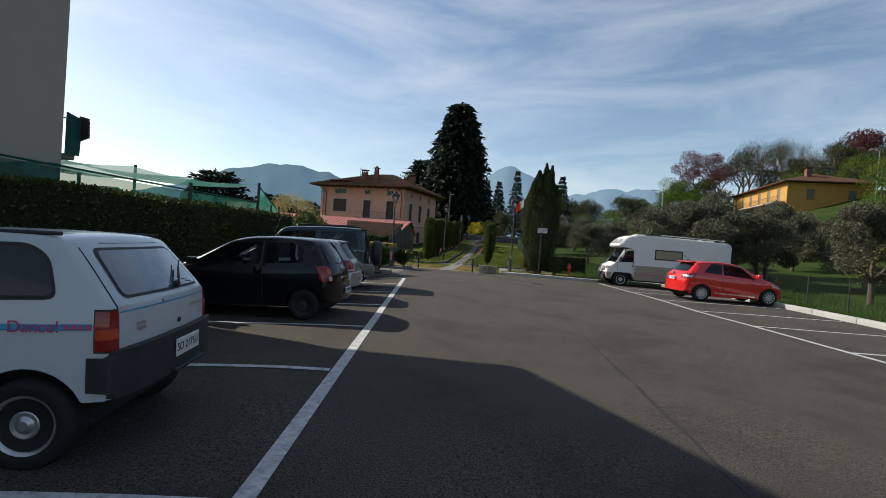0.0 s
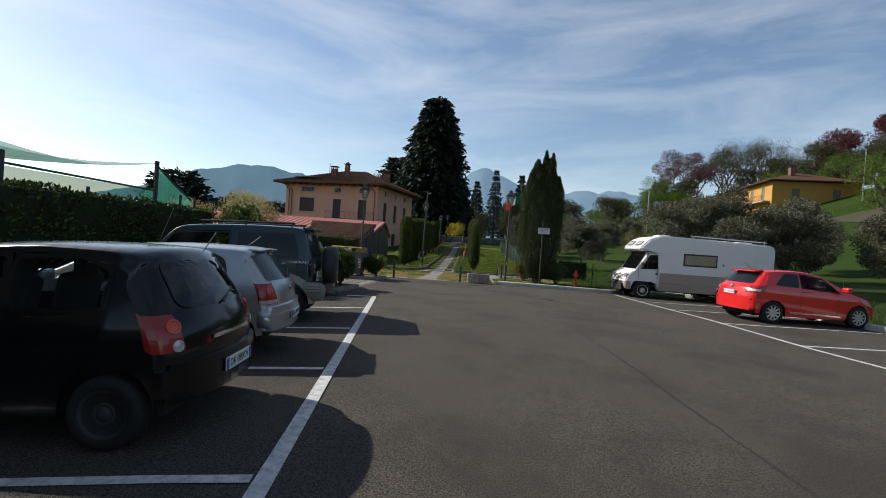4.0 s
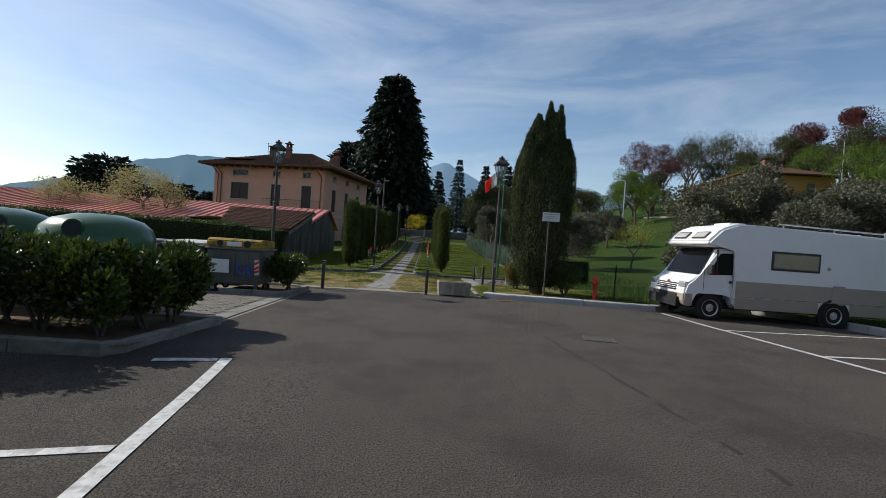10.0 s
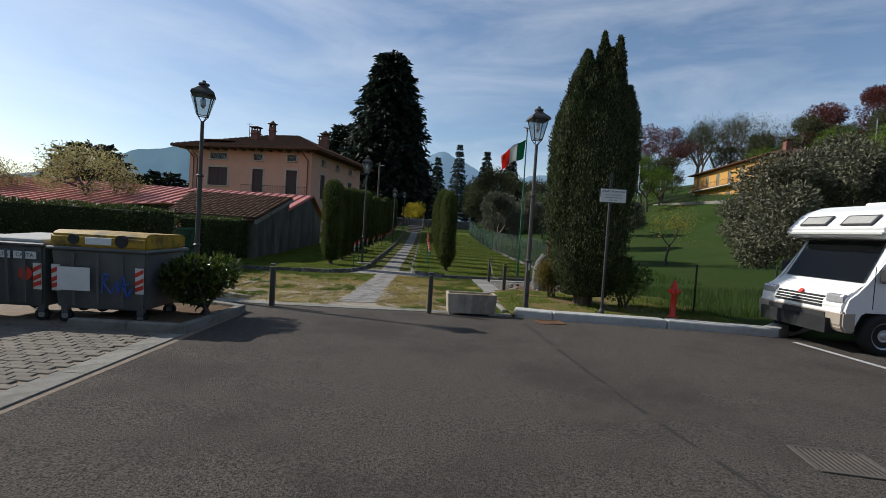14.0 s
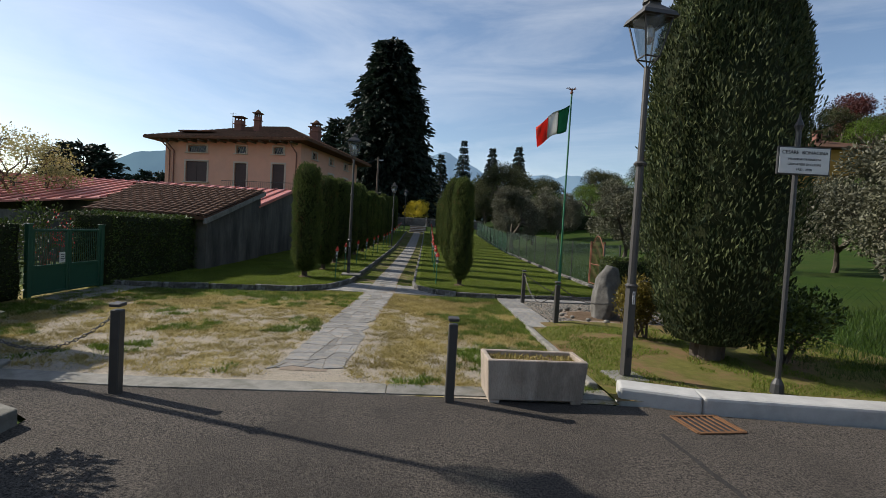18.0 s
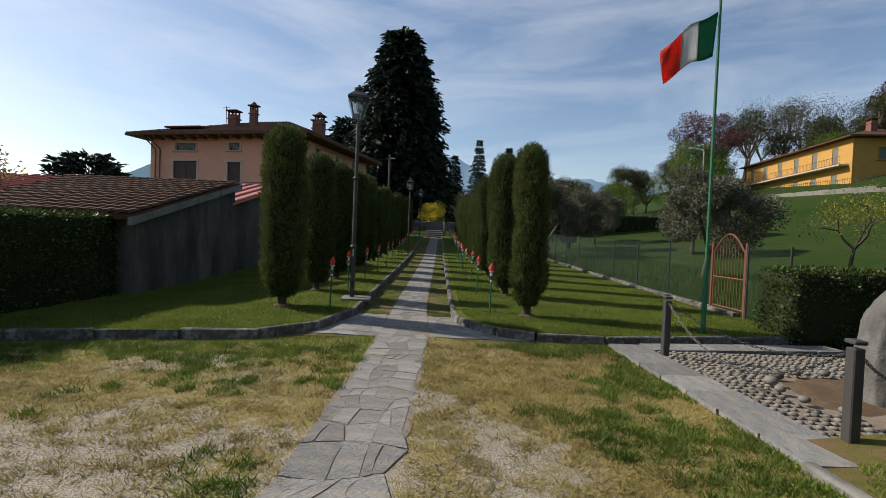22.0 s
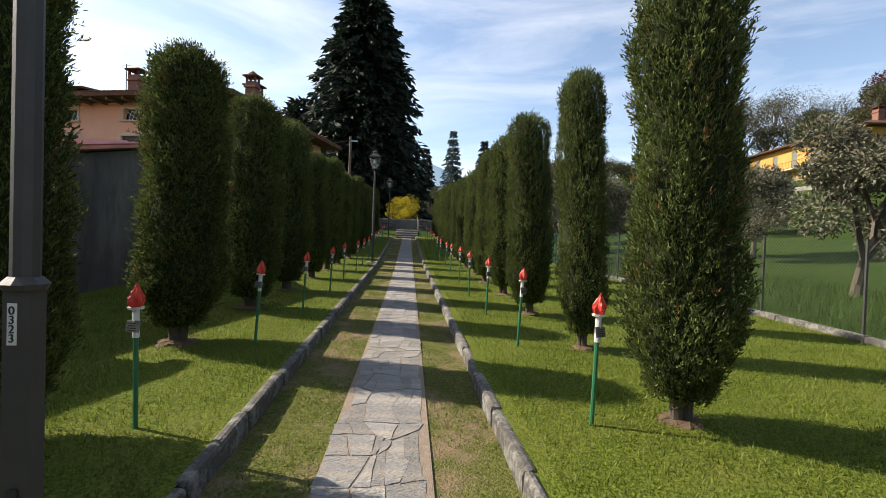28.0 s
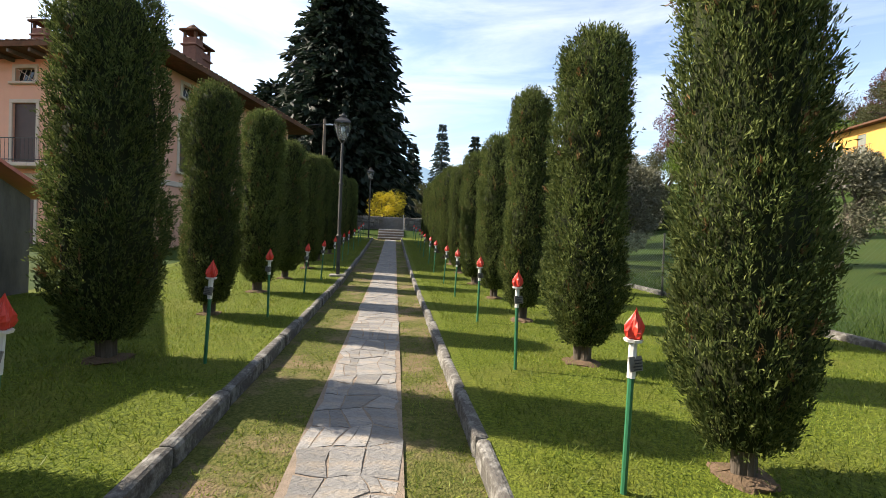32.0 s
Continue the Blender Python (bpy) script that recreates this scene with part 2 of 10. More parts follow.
M_HUBCAP = mat("silver_wheel_trim", (0.3, 0.29, 0.27), (0.24, 0.23, 0.21), 10, 0.45, 0.05, 60, metal=0.3)
M_LAMPGLASS = glass_mat("lantern_glass", (0.3, 0.32, 0.33), 0.1, 0.75)
M_TAIL = mat("red_tail_lens", (0.3, 0.012, 0.01), (0.22, 0.01, 0.01), 30, 0.2, 0.05, 80, coat=0.5)
M_ORANGE = mat("orange_lens", (0.6, 0.075, 0.02), (0.5, 0.06, 0.02), 30, 0.2, 0.05, 80, coat=0.5)
M_LENS = mat("clear_lens", (0.55, 0.55, 0.55), (0.4, 0.4, 0.42), 20, 0.15, 0.05, 60, metal=0.4, coat=0.6)
M_INK = mat("black_ink", (0.02, 0.02, 0.022), (0.03, 0.03, 0.03), 20, 0.6, 0)
M_BLUE = mat("blue_paint", (0.03, 0.09, 0.35), (0.025, 0.08, 0.3), 10, 0.6, 0)
M_CYAN = mat("cyan_stripe", (0.05, 0.3, 0.48), (0.06, 0.33, 0.5), 10, 0.5, 0)
M_MAGENTA = mat("pink_sticker", (0.55, 0.07, 0.13), (0.45, 0.06, 0.2), 25, 0.5, 0)
M_GREYPL = mat("grey_container_steel", (0.13, 0.135, 0.135), (0.1, 0.104, 0.105), 3, 0.5, 0.08, 40, c3=(0.075, 0.07, 0.062), s3=2, amt3=0.5, metal=0.15)
M_YELLOWLID = mat("yellow_lid", (0.42, 0.25, 0.02), (0.3, 0.18, 0.015), 4, 0.5, 0.08, 40, c3=(0.05, 0.037, 0.015), s3=3.5, amt3=0.85)
M_GREENBANK = mat("green_fibreglass", (0.0263, 0.0863, 0.0225), (0.021, 0.0713, 0.0195), 2, 0.32, 0.03, 20, coat=0.3)
M_BRICKPAVE = mat("grey_brown_paver", (0.173, 0.149, 0.119), (0.131, 0.113, 0.0918), 12, 0.9, 0.4, 80, rand=0.18)
M_BOULDER = mat("granite_boulder", (0.15, 0.142, 0.127), (0.05, 0.048, 0.045), 5, 0.85, 0.5, 30, c3=(0.104, 0.096, 0.08), s3=2.2, amt3=0.7)
M_PEBBLE = mat("river_pebble", (0.18, 0.166, 0.14), (0.108, 0.101, 0.0864), 10, 0.75, 0.1, 40, rand=0.35)
M_BARK = mat("grey_bark", (0.1, 0.08, 0.06), (0.06, 0.048, 0.036), 9, 0.95, 0.8, 40, stretch=(1, 1, 0.3))
M_FLAGGREEN = mat("green_cloth", (0.01, 0.16, 0.07), (0.012, 0.18, 0.08), 9, 0.8, 0.1, 200)
M_FLAGWHITE = mat("white_cloth", (0.68, 0.67, 0.64), (0.6, 0.6, 0.58), 9, 0.8, 0.1, 200)
M_FLAGRED = mat("red_cloth", (0.72, 0.06, 0.03), (0.65, 0.05, 0.03), 9, 0.8, 0.1, 200)
M_WOOD = mat("weathered_wood", (0.16, 0.12, 0.09), (0.1, 0.08, 0.06), 12, 0.9, 0.3, 60, stretch=(6, 6, 1))
M_DRYWALL = mat("dry_stone", (0.16, 0.15, 0.135), (0.1, 0.095, 0.085), 6, 0.95, 0.6, 40, rand=0.3)
M_PLATE = mat("number_plate_white", (0.7, 0.7, 0.68), (0.62, 0.62, 0.6), 10, 0.4, 0.02, 60)
L_CYP = leaf_mat("clipped_cypress_foliage", (0.024, 0.046, 0.012), (0.15, 0.178, 0.052), 0.85, 0.25, 0.12, spec=0.15)
L_CYPDRY = leaf_mat("dried_cypress_sprays", (0.11, 0.06, 0.022), (0.2, 0.12, 0.045), 0.9, 0.15)
L_CYPBIG = leaf_mat("dark_cypress_foliage", (0.014, 0.028, 0.0095), (0.085, 0.1, 0.035), 0.8, 0.18)
# inner foliage, coloured dark to give the shade between leaf sprays
L_CORE = mat("shaded_inner_foliage", (0.014, 0.022, 0.009), (0.03, 0.032, 0.014), 14, 0.95, 0.6, 40, spec=0.1)
L_CONIFER = leaf_mat("dark_conifer_needles", (0.0064, 0.016, 0.0096), (0.02, 0.032, 0.0176), 0.7, 0.15)
L_BLUESPRUCE = leaf_mat("blue_spruce_needles", (0.03, 0.055, 0.055), (0.06, 0.09, 0.08), 0.7, 0.15)
L_HEDGE = leaf_mat("hedge_leaves", (0.02, 0.04, 0.008), (0.085, 0.115, 0.02), 0.5, 0.15)
L_LAUREL = leaf_mat("glossy_laurel_leaves", (0.016, 0.04, 0.007), (0.095, 0.125, 0.016), 0.3, 0.3, spec=0.5)
L_OLIVE = leaf_mat("olive_leaves", (0.05, 0.053, 0.03), (0.15, 0.145, 0.092), 0.55, 0.12, 0.15)
L_GREEN = leaf_mat("spring_leaves", (0.06, 0.11, 0.01), (0.12, 0.18, 0.02), 0.6, 0.35)
L_YELLOWGREEN = leaf_mat("yellow_green_leaves", (0.176, 0.176, 0.024), (0.288, 0.264, 0.048), 0.6, 0.35)
L_YELLOWBUSH = leaf_mat("golden_leaves", (0.45, 0.36, 0.02), (0.6, 0.48, 0.04), 0.6, 0.35)
L_COPPER = leaf_mat("copper_beech_leaves", (0.055, 0.013, 0.012), (0.11, 0.028, 0.02), 0.6, 0.3)
L_COPPER2 = leaf_mat("purple_brown_leaves", (0.08, 0.034, 0.034), (0.14, 0.06, 0.05), 0.6, 0.3)
L_WOODS = leaf_mat("mixed_wood_leaves", (0.03, 0.042, 0.013), (0.075, 0.075, 0.028), 0.7, 0.3)
L_BLOSSOM = leaf_mat("pale_blossom", (0.24, 0.22, 0.07), (0.4, 0.36, 0.17), 0.6, 0.35)
L_GRASS = leaf_mat("grass_blades", (0.07, 0.118, 0.012), (0.185, 0.212, 0.028), 0.6, 0.35)
L_TUFT = leaf_mat("tuft_blades", (0.05, 0.095, 0.01), (0.14, 0.19, 0.022), 0.6, 0.3)
L_DRY = leaf_mat("dry_grass_blades", (0.21, 0.175, 0.05), (0.38, 0.295, 0.11), 0.7, 0.3)
L_TALL = leaf_mat("meadow_blades", (0.027, 0.064, 0.008), (0.065, 0.105, 0.016), 0.6, 0.35)


# ---- tools ----
def link_mesh(name, me, parent=None, m=None, label=""):
    ob = new(name, me)
    if parent is not None:
        ob.parent = parent
    if m is not None:
        ob.matrix_basis = m
    if label:
        ob["label"] = label
    return ob


def part(name, bm, material, parent=None, label="", m=None, smooth=False):
    me = bpy.data.meshes.new(name)
    bmesh.ops.recalc_face_normals(bm, faces=bm.faces)
    if smooth:
        for f in bm.faces:
            f.smooth = True
    bm.to_mesh(me)
    bm.free()
    if material is not None:
        me.materials.append(material)
    return link_mesh(name, me, parent, m, label)


def thing(name, m, label, category, group="", kind=""):
    ob = new(name)
    ob.empty_display_size = 0.1
    ob.matrix_basis = m
    return tagged(ob, label, category, group, kind)


def np_mesh(name, v, f, material, smooth=False):
    """A mesh from arrays of places and of equal-sided faces."""
    v, f = np.asarray(v, dtype=np.float32), np.asarray(f, dtype=np.int32)
    me = bpy.data.meshes.new(name)
    k = f.shape[1]
    me.vertices.add(len(v))
    me.vertices.foreach_set("co", v.ravel())
    me.loops.add(f.size)
    me.loops.foreach_set("vertex_index", f.ravel())
    me.polygons.add(len(f))
    me.polygons.foreach_set("loop_start", np.arange(0, f.size, k, dtype=np.int32))
    me.polygons.foreach_set("loop_total", np.full(len(f), k, dtype=np.int32))
    if smooth:
        me.polygons.foreach_set("use_smooth", np.ones(len(f), dtype=bool))
    me.update(calc_edges=True)
    me.materials.append(material)
    return me


def box(bm, sx, sy, sz, at=(0, 0, 0), bevel=0.0, seg=1, turn=None):
    """A box on the point at (middle of its foot)."""
    m = Matrix.Translation((at[0], at[1], at[2] + sz / 2))
    if turn is not None:
        m = Matrix.Translation(at) @ turn @ Matrix.Translation((0, 0, sz / 2))
    r = bmesh.ops.create_cube(bm, size=1, matrix=m @ Matrix.Diagonal((sx, sy, sz, 1)))
    if bevel:
        edges = list({e for v in r["verts"] for e in v.link_edges})
        bmesh.ops.bevel(bm, geom=edges, offset=bevel, segments=seg, affect="EDGES", profile=0.5)
    return bm


def rod(bm, a, b, r1, r2=None, seg=8):
    """A round bar from a to b."""
    a, b = Vector(a), Vector(b)
    d = b - a
    m = Matrix.Translation((a + b) / 2) @ d.to_track_quat("Z", "Y").to_matrix().to_4x4()
    bmesh.ops.create_cone(bm, cap_ends=True, segments=seg, radius1=r1, radius2=r1 if r2 is None else r2, depth=d.length, matrix=m)
    return bm


def lathe(bm, prof, seg=16, m=None):
    """Turns the profile of (radius, height) about z."""
    rings = []
    for r, z in prof:
        ring = []
        for i in range(seg):
            a = 2 * math.pi * i / seg
            p = Vector((r * math.cos(a), r * math.sin(a), z))
            ring.append(bm.verts.new(m @ p if m is not None else p))
        rings.append(ring)
    for a, b in zip(rings, rings[1:]):
        for i in range(seg):
            bm.faces.new((a[i], a[(i + 1) % seg], b[(i + 1) % seg], b[i]))
    bm.faces.new(rings[0][::-1])
    bm.faces.new(rings[-1])
    return bm


def prism(bm, pts, thick, m):
    """A plate of the outline pts (in its own x, y), thick along its z, laid by m."""
    lo = [bm.verts.new(m @ Vector((x, y, 0))) for x, y in pts]
    hi = [bm.verts.new(m @ Vector((x, y, thick))) for x, y in pts]
    n = len(pts)
    bm.faces.new(lo[::-1])
    bm.faces.new(hi)
    for i in range(n):
        bm.faces.new((lo[i], lo[(i + 1) % n], hi[(i + 1) % n], hi[i]))
    return bm


def bmnew():
    return bmesh.new()


def text(body, size, material, parent, m, depth=0.002):
    cu = bpy.data.curves.new("lettering", "FONT")
    cu.body, cu.size, cu.extrude = body, size, depth
    cu.align_x, cu.align_y = "CENTER", "CENTER"
    cu.materials.append(material)
    ob = new("lettering", cu)
    ob.parent = parent
    ob.matrix_basis = m
    return ob


def rng(seed):
    return np.random.default_rng(seed)


def leaves(pts, dirs, length, width, g, spread=0.6):
    """One small diamond leaf at each point, roughly along dirs. Returns places and faces."""
    n = len(pts)
    d = dirs + g.normal(0, spread, (n, 3))
    d /= np.linalg.norm(d, axis=1)[:, None] + 1e-9
    s = np.cross(d, g.normal(0, 1, (n, 3)))
    s /= np.linalg.norm(s, axis=1)[:, None] + 1e-9
    ln = (length * g.uniform(0.6, 1.3, n))[:, None]
    wd = (width * g.uniform(0.6, 1.3, n))[:, None]
    up = np.cross(d, s) * ln * 0.12
    v = np.stack([pts, pts + d * ln * 0.5 + s * wd * 0.5 + up, pts + d * ln, pts + d * ln * 0.5 - s * wd * 0.5 + up], 1).reshape(-1, 3)
    f = np.arange(4 * n).reshape(n, 4)
    return v, f


def ball_points(n, c, r, g, fill=0.35):
    """Points in the outer shell of an ellipsoid, with their way out."""
    d = g.normal(0, 1, (n, 3))
    d /= np.linalg.norm(d, axis=1)[:, None]
    k = g.uniform(fill, 1.0, n) ** 0.5
    return np.asarray(c) + d * np.asarray(r) * k[:, None], d


def join(*vf):
    vs, fs, o = [], [], 0
    for v, f in vf:
        vs.append(v)
        fs.append(f + o)
        o += len(v)
    return np.concatenate(vs), np.concatenate(fs)


def wobble(p, k, amp, seed=0.0):
    return amp * noise.noise(Vector((p[0] * k + seed, p[1] * k - seed, p[2] * k + 3.1 * seed)))


# ---- the lie of the land ----
BY = (-300, 9, 17, 24.4, 27, 31, 36, 43.5, 52, 60.4, 62.6, 66, 120, 400)
BZ = (0, 0, -0.12, -0.19, -0.2, -0.13, -0.02, 0.17, 0.65, 1.25, 1.95, 2.1, 4, 6)


def base(y):
    return float(np.interp(y, BY, BZ))


def gz(x, y):
    edge = float(np.interp(y, (15, 18), (11.6, 5.3)))
    d = min(max(x - edge, 0), 58)
    k = float(np.interp(y, (8, 45), (0.3, 0.92)))
    return base(y) + k * (0.035 * d + 0.0035 * d * d)


LAWN = 0.13


def camber(x, y):
    """The left bays fall away towards the hedge."""
    return -0.036 * min(4.6, max(0.0, -1.4 - x)) * float(np.interp(y, (7.6, 8.6), (1, 0)))


def kerb_l(y):
    return float(np.interp(y, (23.3, 23.95, 24.7, 26.2, 61), (-6.4, -3.5, -2.85, -2.55, -2.5)))


def kerb_r(y):
    return float(np.interp(y, (24.4, 24.5, 24.75, 25.6, 26.3, 61), (1.44, 0.45, -0.1, -0.6, -0.68, -0.7)))


def sheet(name, rows, material, kind="structure", label="", category="", thick=0.0):
    """A ground sheet from rows of equally many points."""
    v = np.array(rows, dtype=float)
    ny, nx = v.shape[:2]
    idx = np.arange(ny * nx).reshape(ny, nx)
    f = np.stack([idx[:-1, :-1], idx[:-1, 1:], idx[1:, 1:], idx[1:, :-1]], -1).reshape(-1, 4)
    ob = new(name, np_mesh(name, v.reshape(-1, 3), f, material, True))
    return tagged(ob, label, category, kind=kind)


# ---- ground ----
xs = sorted(set([-3000, -1200, -500, -250, -140, -90, -60, -45, -35] + [round(v, 2) for v in np.arange(-28, 40.1, 1.0)] + [5.3, 46, 54, 64, 76, 90, 130, 250, 500, 1200, 3000]))
ys = sorted(set([-3000, -800, -300, -120, -60, -30] + [round(v, 2) for v in np.arange(-20, 70.1, 1.0)] + [76, 84, 94, 106, 120, 160, 250, 500, 1200, 3000]))


def under(x, y):
    """The ground sheet lies a little lower where other surfaces cover it."""
    z = gz(x, y) + camber(x, y)
    if y < 17.5 and -9 < x < 11.6:
        z -= 0.08
    elif 17.5 <= y <= 24.4 and x < 5.2:
        z -= 0.03
    elif 24.4 < y < 61 and -7.3 < x < 5.3:
        z -= 0.06
    return z


sheet("ground", [[(x, y, under(x, y)) for x in xs] for y in ys], M_FIELD, label="green meadow rising gently to a hillside", category="ground")


def lot_left(y):
    return float(np.interp(y, (-60, 8.55, 8.6, 15.95, 16.3, 16.9), (-6.0, -6.0, -3.3, -3.25, -3.8, -5.2)))


def lot_right(y):
    return float(np.interp(y, (-60, 5, 13, 15.2, 16.2, 16.25, 16.72, 16.95), (11.5, 11.2, 11.0, 10.6, 9.6, 6.5, 2.3, 1.55)))


rows = []
for y in list(np.arange(-60, -12, 4)) + list(np.arange(-12, 16.2, 0.5)) + [16.2, 16.25, 16.4, 16.6, 16.72, 16.8, 16.88]:
    a, b = lot_left(y), lot_right(y) + 0.05
    rows.append([(a + (b - a) * i / 24, y, base(y) + camber(a + (b - a) * i / 24, y) + wobble((a + (b - a) * i / 24, y, 0), 0.35, 0.012)) for i in range(25)])
sheet("road", rows, M_ASPHALT, label="worn dark asphalt of a car park", category="asphalt")


def strip(bm, a, b, w, lift=0.007, step=0.5):
    """A painted line from a to b lying on the ground."""
    a, b = Vector((*a, 0)), Vector((*b, 0))
    d = b - a
    n = max(1, int(d.length / step))
    side = Vector((-d.y, d.x, 0)).normalized() * w / 2
    last = None
    for i in range(n + 1):
        p = a + d * i / n
        row = []
        for s in (side, -side):
            q = p + s
            row.append(bm.verts.new((q.x, q.y, base(q.y) + camber(q.x, q.y) + wobble((q.x, q.y, 0), 0.35, 0.012) + lift)))
        if last:
            bm.faces.new((last[0], last[1], row[1], row[0]))
        last = row


lines = thing("parking_lines", Matrix(), "worn white painted parking bay lines on asphalt", "road marking", kind="structure")
LX = lambda y: -0.735 - 0.1294 * (y + 3.98)
bm = bmnew()
strip(bm, (LX(-14), -14), (LX(8.38), 8.38), 0.125)
part("line", bm, M_LINE, lines)
for y in (-11.7, -9.12, -6.55, -3.98, -1.42, 1.1, 3.66, 6.18, 8.33):
    bm = bmnew()
    ln = 0.72 if y > 8 else 4.9
    strip(bm, (LX(y) - 0.08, y - 0.013), (LX(y) - ln, y - 0.165 * ln), 0.1)
    part("line", bm, M_LINE, lines)
bm = bmnew()
strip(bm, (6.42, 15.8), (6.5, 11.2), 0.12)
strip(bm, (6.5, 11.2), (6.85, 5.2), 0.12)
strip(bm, (6.85, 5.2), (7.9, -4), 0.12)
part("line", bm, M_LINE, lines)
for y in (13.2, 10.7, 8.0, 5.4, 2.9, 0.3, -2.3):
    x = float(np.interp(y, (-4, 5.2, 11.2, 15.8), (7.9, 6.85, 6.5, 6.42)))
    bm = bmnew()
    strip(bm, (x + 0.07, y), (x + 4.2, y + 0.35), 0.1)
    part("line", bm, M_LINE, lines)


def kerb_run(name, pts, w, h, material, zf, label, seglen=1.0, sink=0.12, bevel=0.02, category="kerb", rough=0.0, side=1):
    """A row of kerb stones along pts; they stand to the left of the way when side is 1."""
    root = thing(name, Matrix(), label, category, kind="structure")
    g = random.Random(len(pts) * 7 + int(h * 1000))
    for a, b in zip(pts, pts[1:]):
        a, b = Vector((*a, 0)), Vector((*b, 0))
        d = b - a
        n = max(1, round(d.length / seglen))
        for i in range(n):
            p, q = a + d * (i / n), a + d * ((i + 1) / n)
            mid = (p + q) / 2
            ang = math.atan2(d.y, d.x)
            tilt = math.atan2(zf(q.x, q.y) - zf(p.x, p.y), (q - p).length)
            bm = bmnew()
            box(bm, (q - p).length - 0.008, w * g.uniform(1 - rough, 1), h + sink, (0, w / 2 * side, -sink), bevel, 2)
            if rough:
                for v in bm.verts:
                    k = Vector((mid.x, mid.y, 0)) + v.co
                    v.co += Vector((0, wobble(k, 9, 0.02), wobble(k, 7, 0.025) if v.co.z > 0 else 0))
            part("kerb_stone", bm, material, root, m=Matrix.Translation((mid.x, mid.y, zf(mid.x, mid.y))) @ pose(0, 0, 0, 0, -math.degrees(tilt), math.degrees(ang)))
    return root


flat = lambda x, y: base(y)
kerb_run("kerb", [(1.57, 16.97), (2.3, 16.75), (4.5, 16.58), (6.45, 16.22), (7.2, 16.9), (8.4, 17.6), (10.0, 17.3), (10.9, 16.2), (11.05, 14.5), (11.05, 8.9), (11.25, 5.5), (11.4, 0), (11.5, -12)],
         0.3, 0.16, M_KERB, flat, "pale grey concrete kerb along the car park", 2.0, bevel=0.03)
# flush edge between the asphalt and the gravel court
kerb_run("threshold", [(-5.2, 16.86), (-3.0, 16.8), (1.55, 17.02)], 0.28, 0.012, M_CONC, flat, "worn flush concrete strip before the gravel court", 2.1, bevel=0.004)

# gravel court: thin dry turf and green tufts grow through the gravel
def cloudy(x, y, k, seed):
    return noise.noise(Vector((x * k, y * k, seed))) + 0.5 * noise.noise(Vector((x * k * 2.7, y * k * 2.7, seed + 3))) + 0.3 * noise.noise(Vector((x * k * 7, y * k * 7, seed + 6)))


def turf_cover(x, y):
    if x > -1.6:
        b = float(np.interp(y, (17.0, 18.6, 20.4, 22, 24.4), (0.24, 0.4, 0.75, 0.95, 1.0))) + 0.22 * (x + 0.2)
    else:
        b = float(np.interp(y, (17.0, 18.8, 20.6, 22, 24), (0.22, 0.34, 0.5, 0.82, 1.05))) + float(np.interp(x, (-7.5, -5, -3.4, -2), (0.45, 0.15, -0.05, 0.05)))
    return min(1.0, max(0.0, b + 0.75 * cloudy(x, y, 0.9, 2.0)))


def green_cover(x, y):
    if x > -1.6:
        b = float(np.interp(x, (-1.3, -0.3, 0.6, 1.45), (0.0, 0.12, 0.5, 0.75))) - float(np.interp(y, (17, 18, 23, 24.4), (0.0, 0.05, 0.2, 0.0)))
    else:
        b = float(np.interp(y, (18, 21, 22.6, 23.8), (0.0, 0.12, 0.35, 0.9))) + float(np.interp(x, (-7.5, -5.5, -4), (0.35, 0.1, 0.0)))
    return min(1.0, max(0.0, b + 0.7 * cloudy(x, y, 1.1, 9.0)))


def turf_z(x, y):
    """The court's surface, banked up against the stone path."""
    mid = float(np.interp(y, (17.0, 20.2, 24.4), (-1.695, -1.605, -1.55)))
    return base(y) + wobble((x, y, 0), 0.8, 0.009) + 0.013 * float(np.interp(abs(x - mid), (0.5, 0.9), (1, 0)))


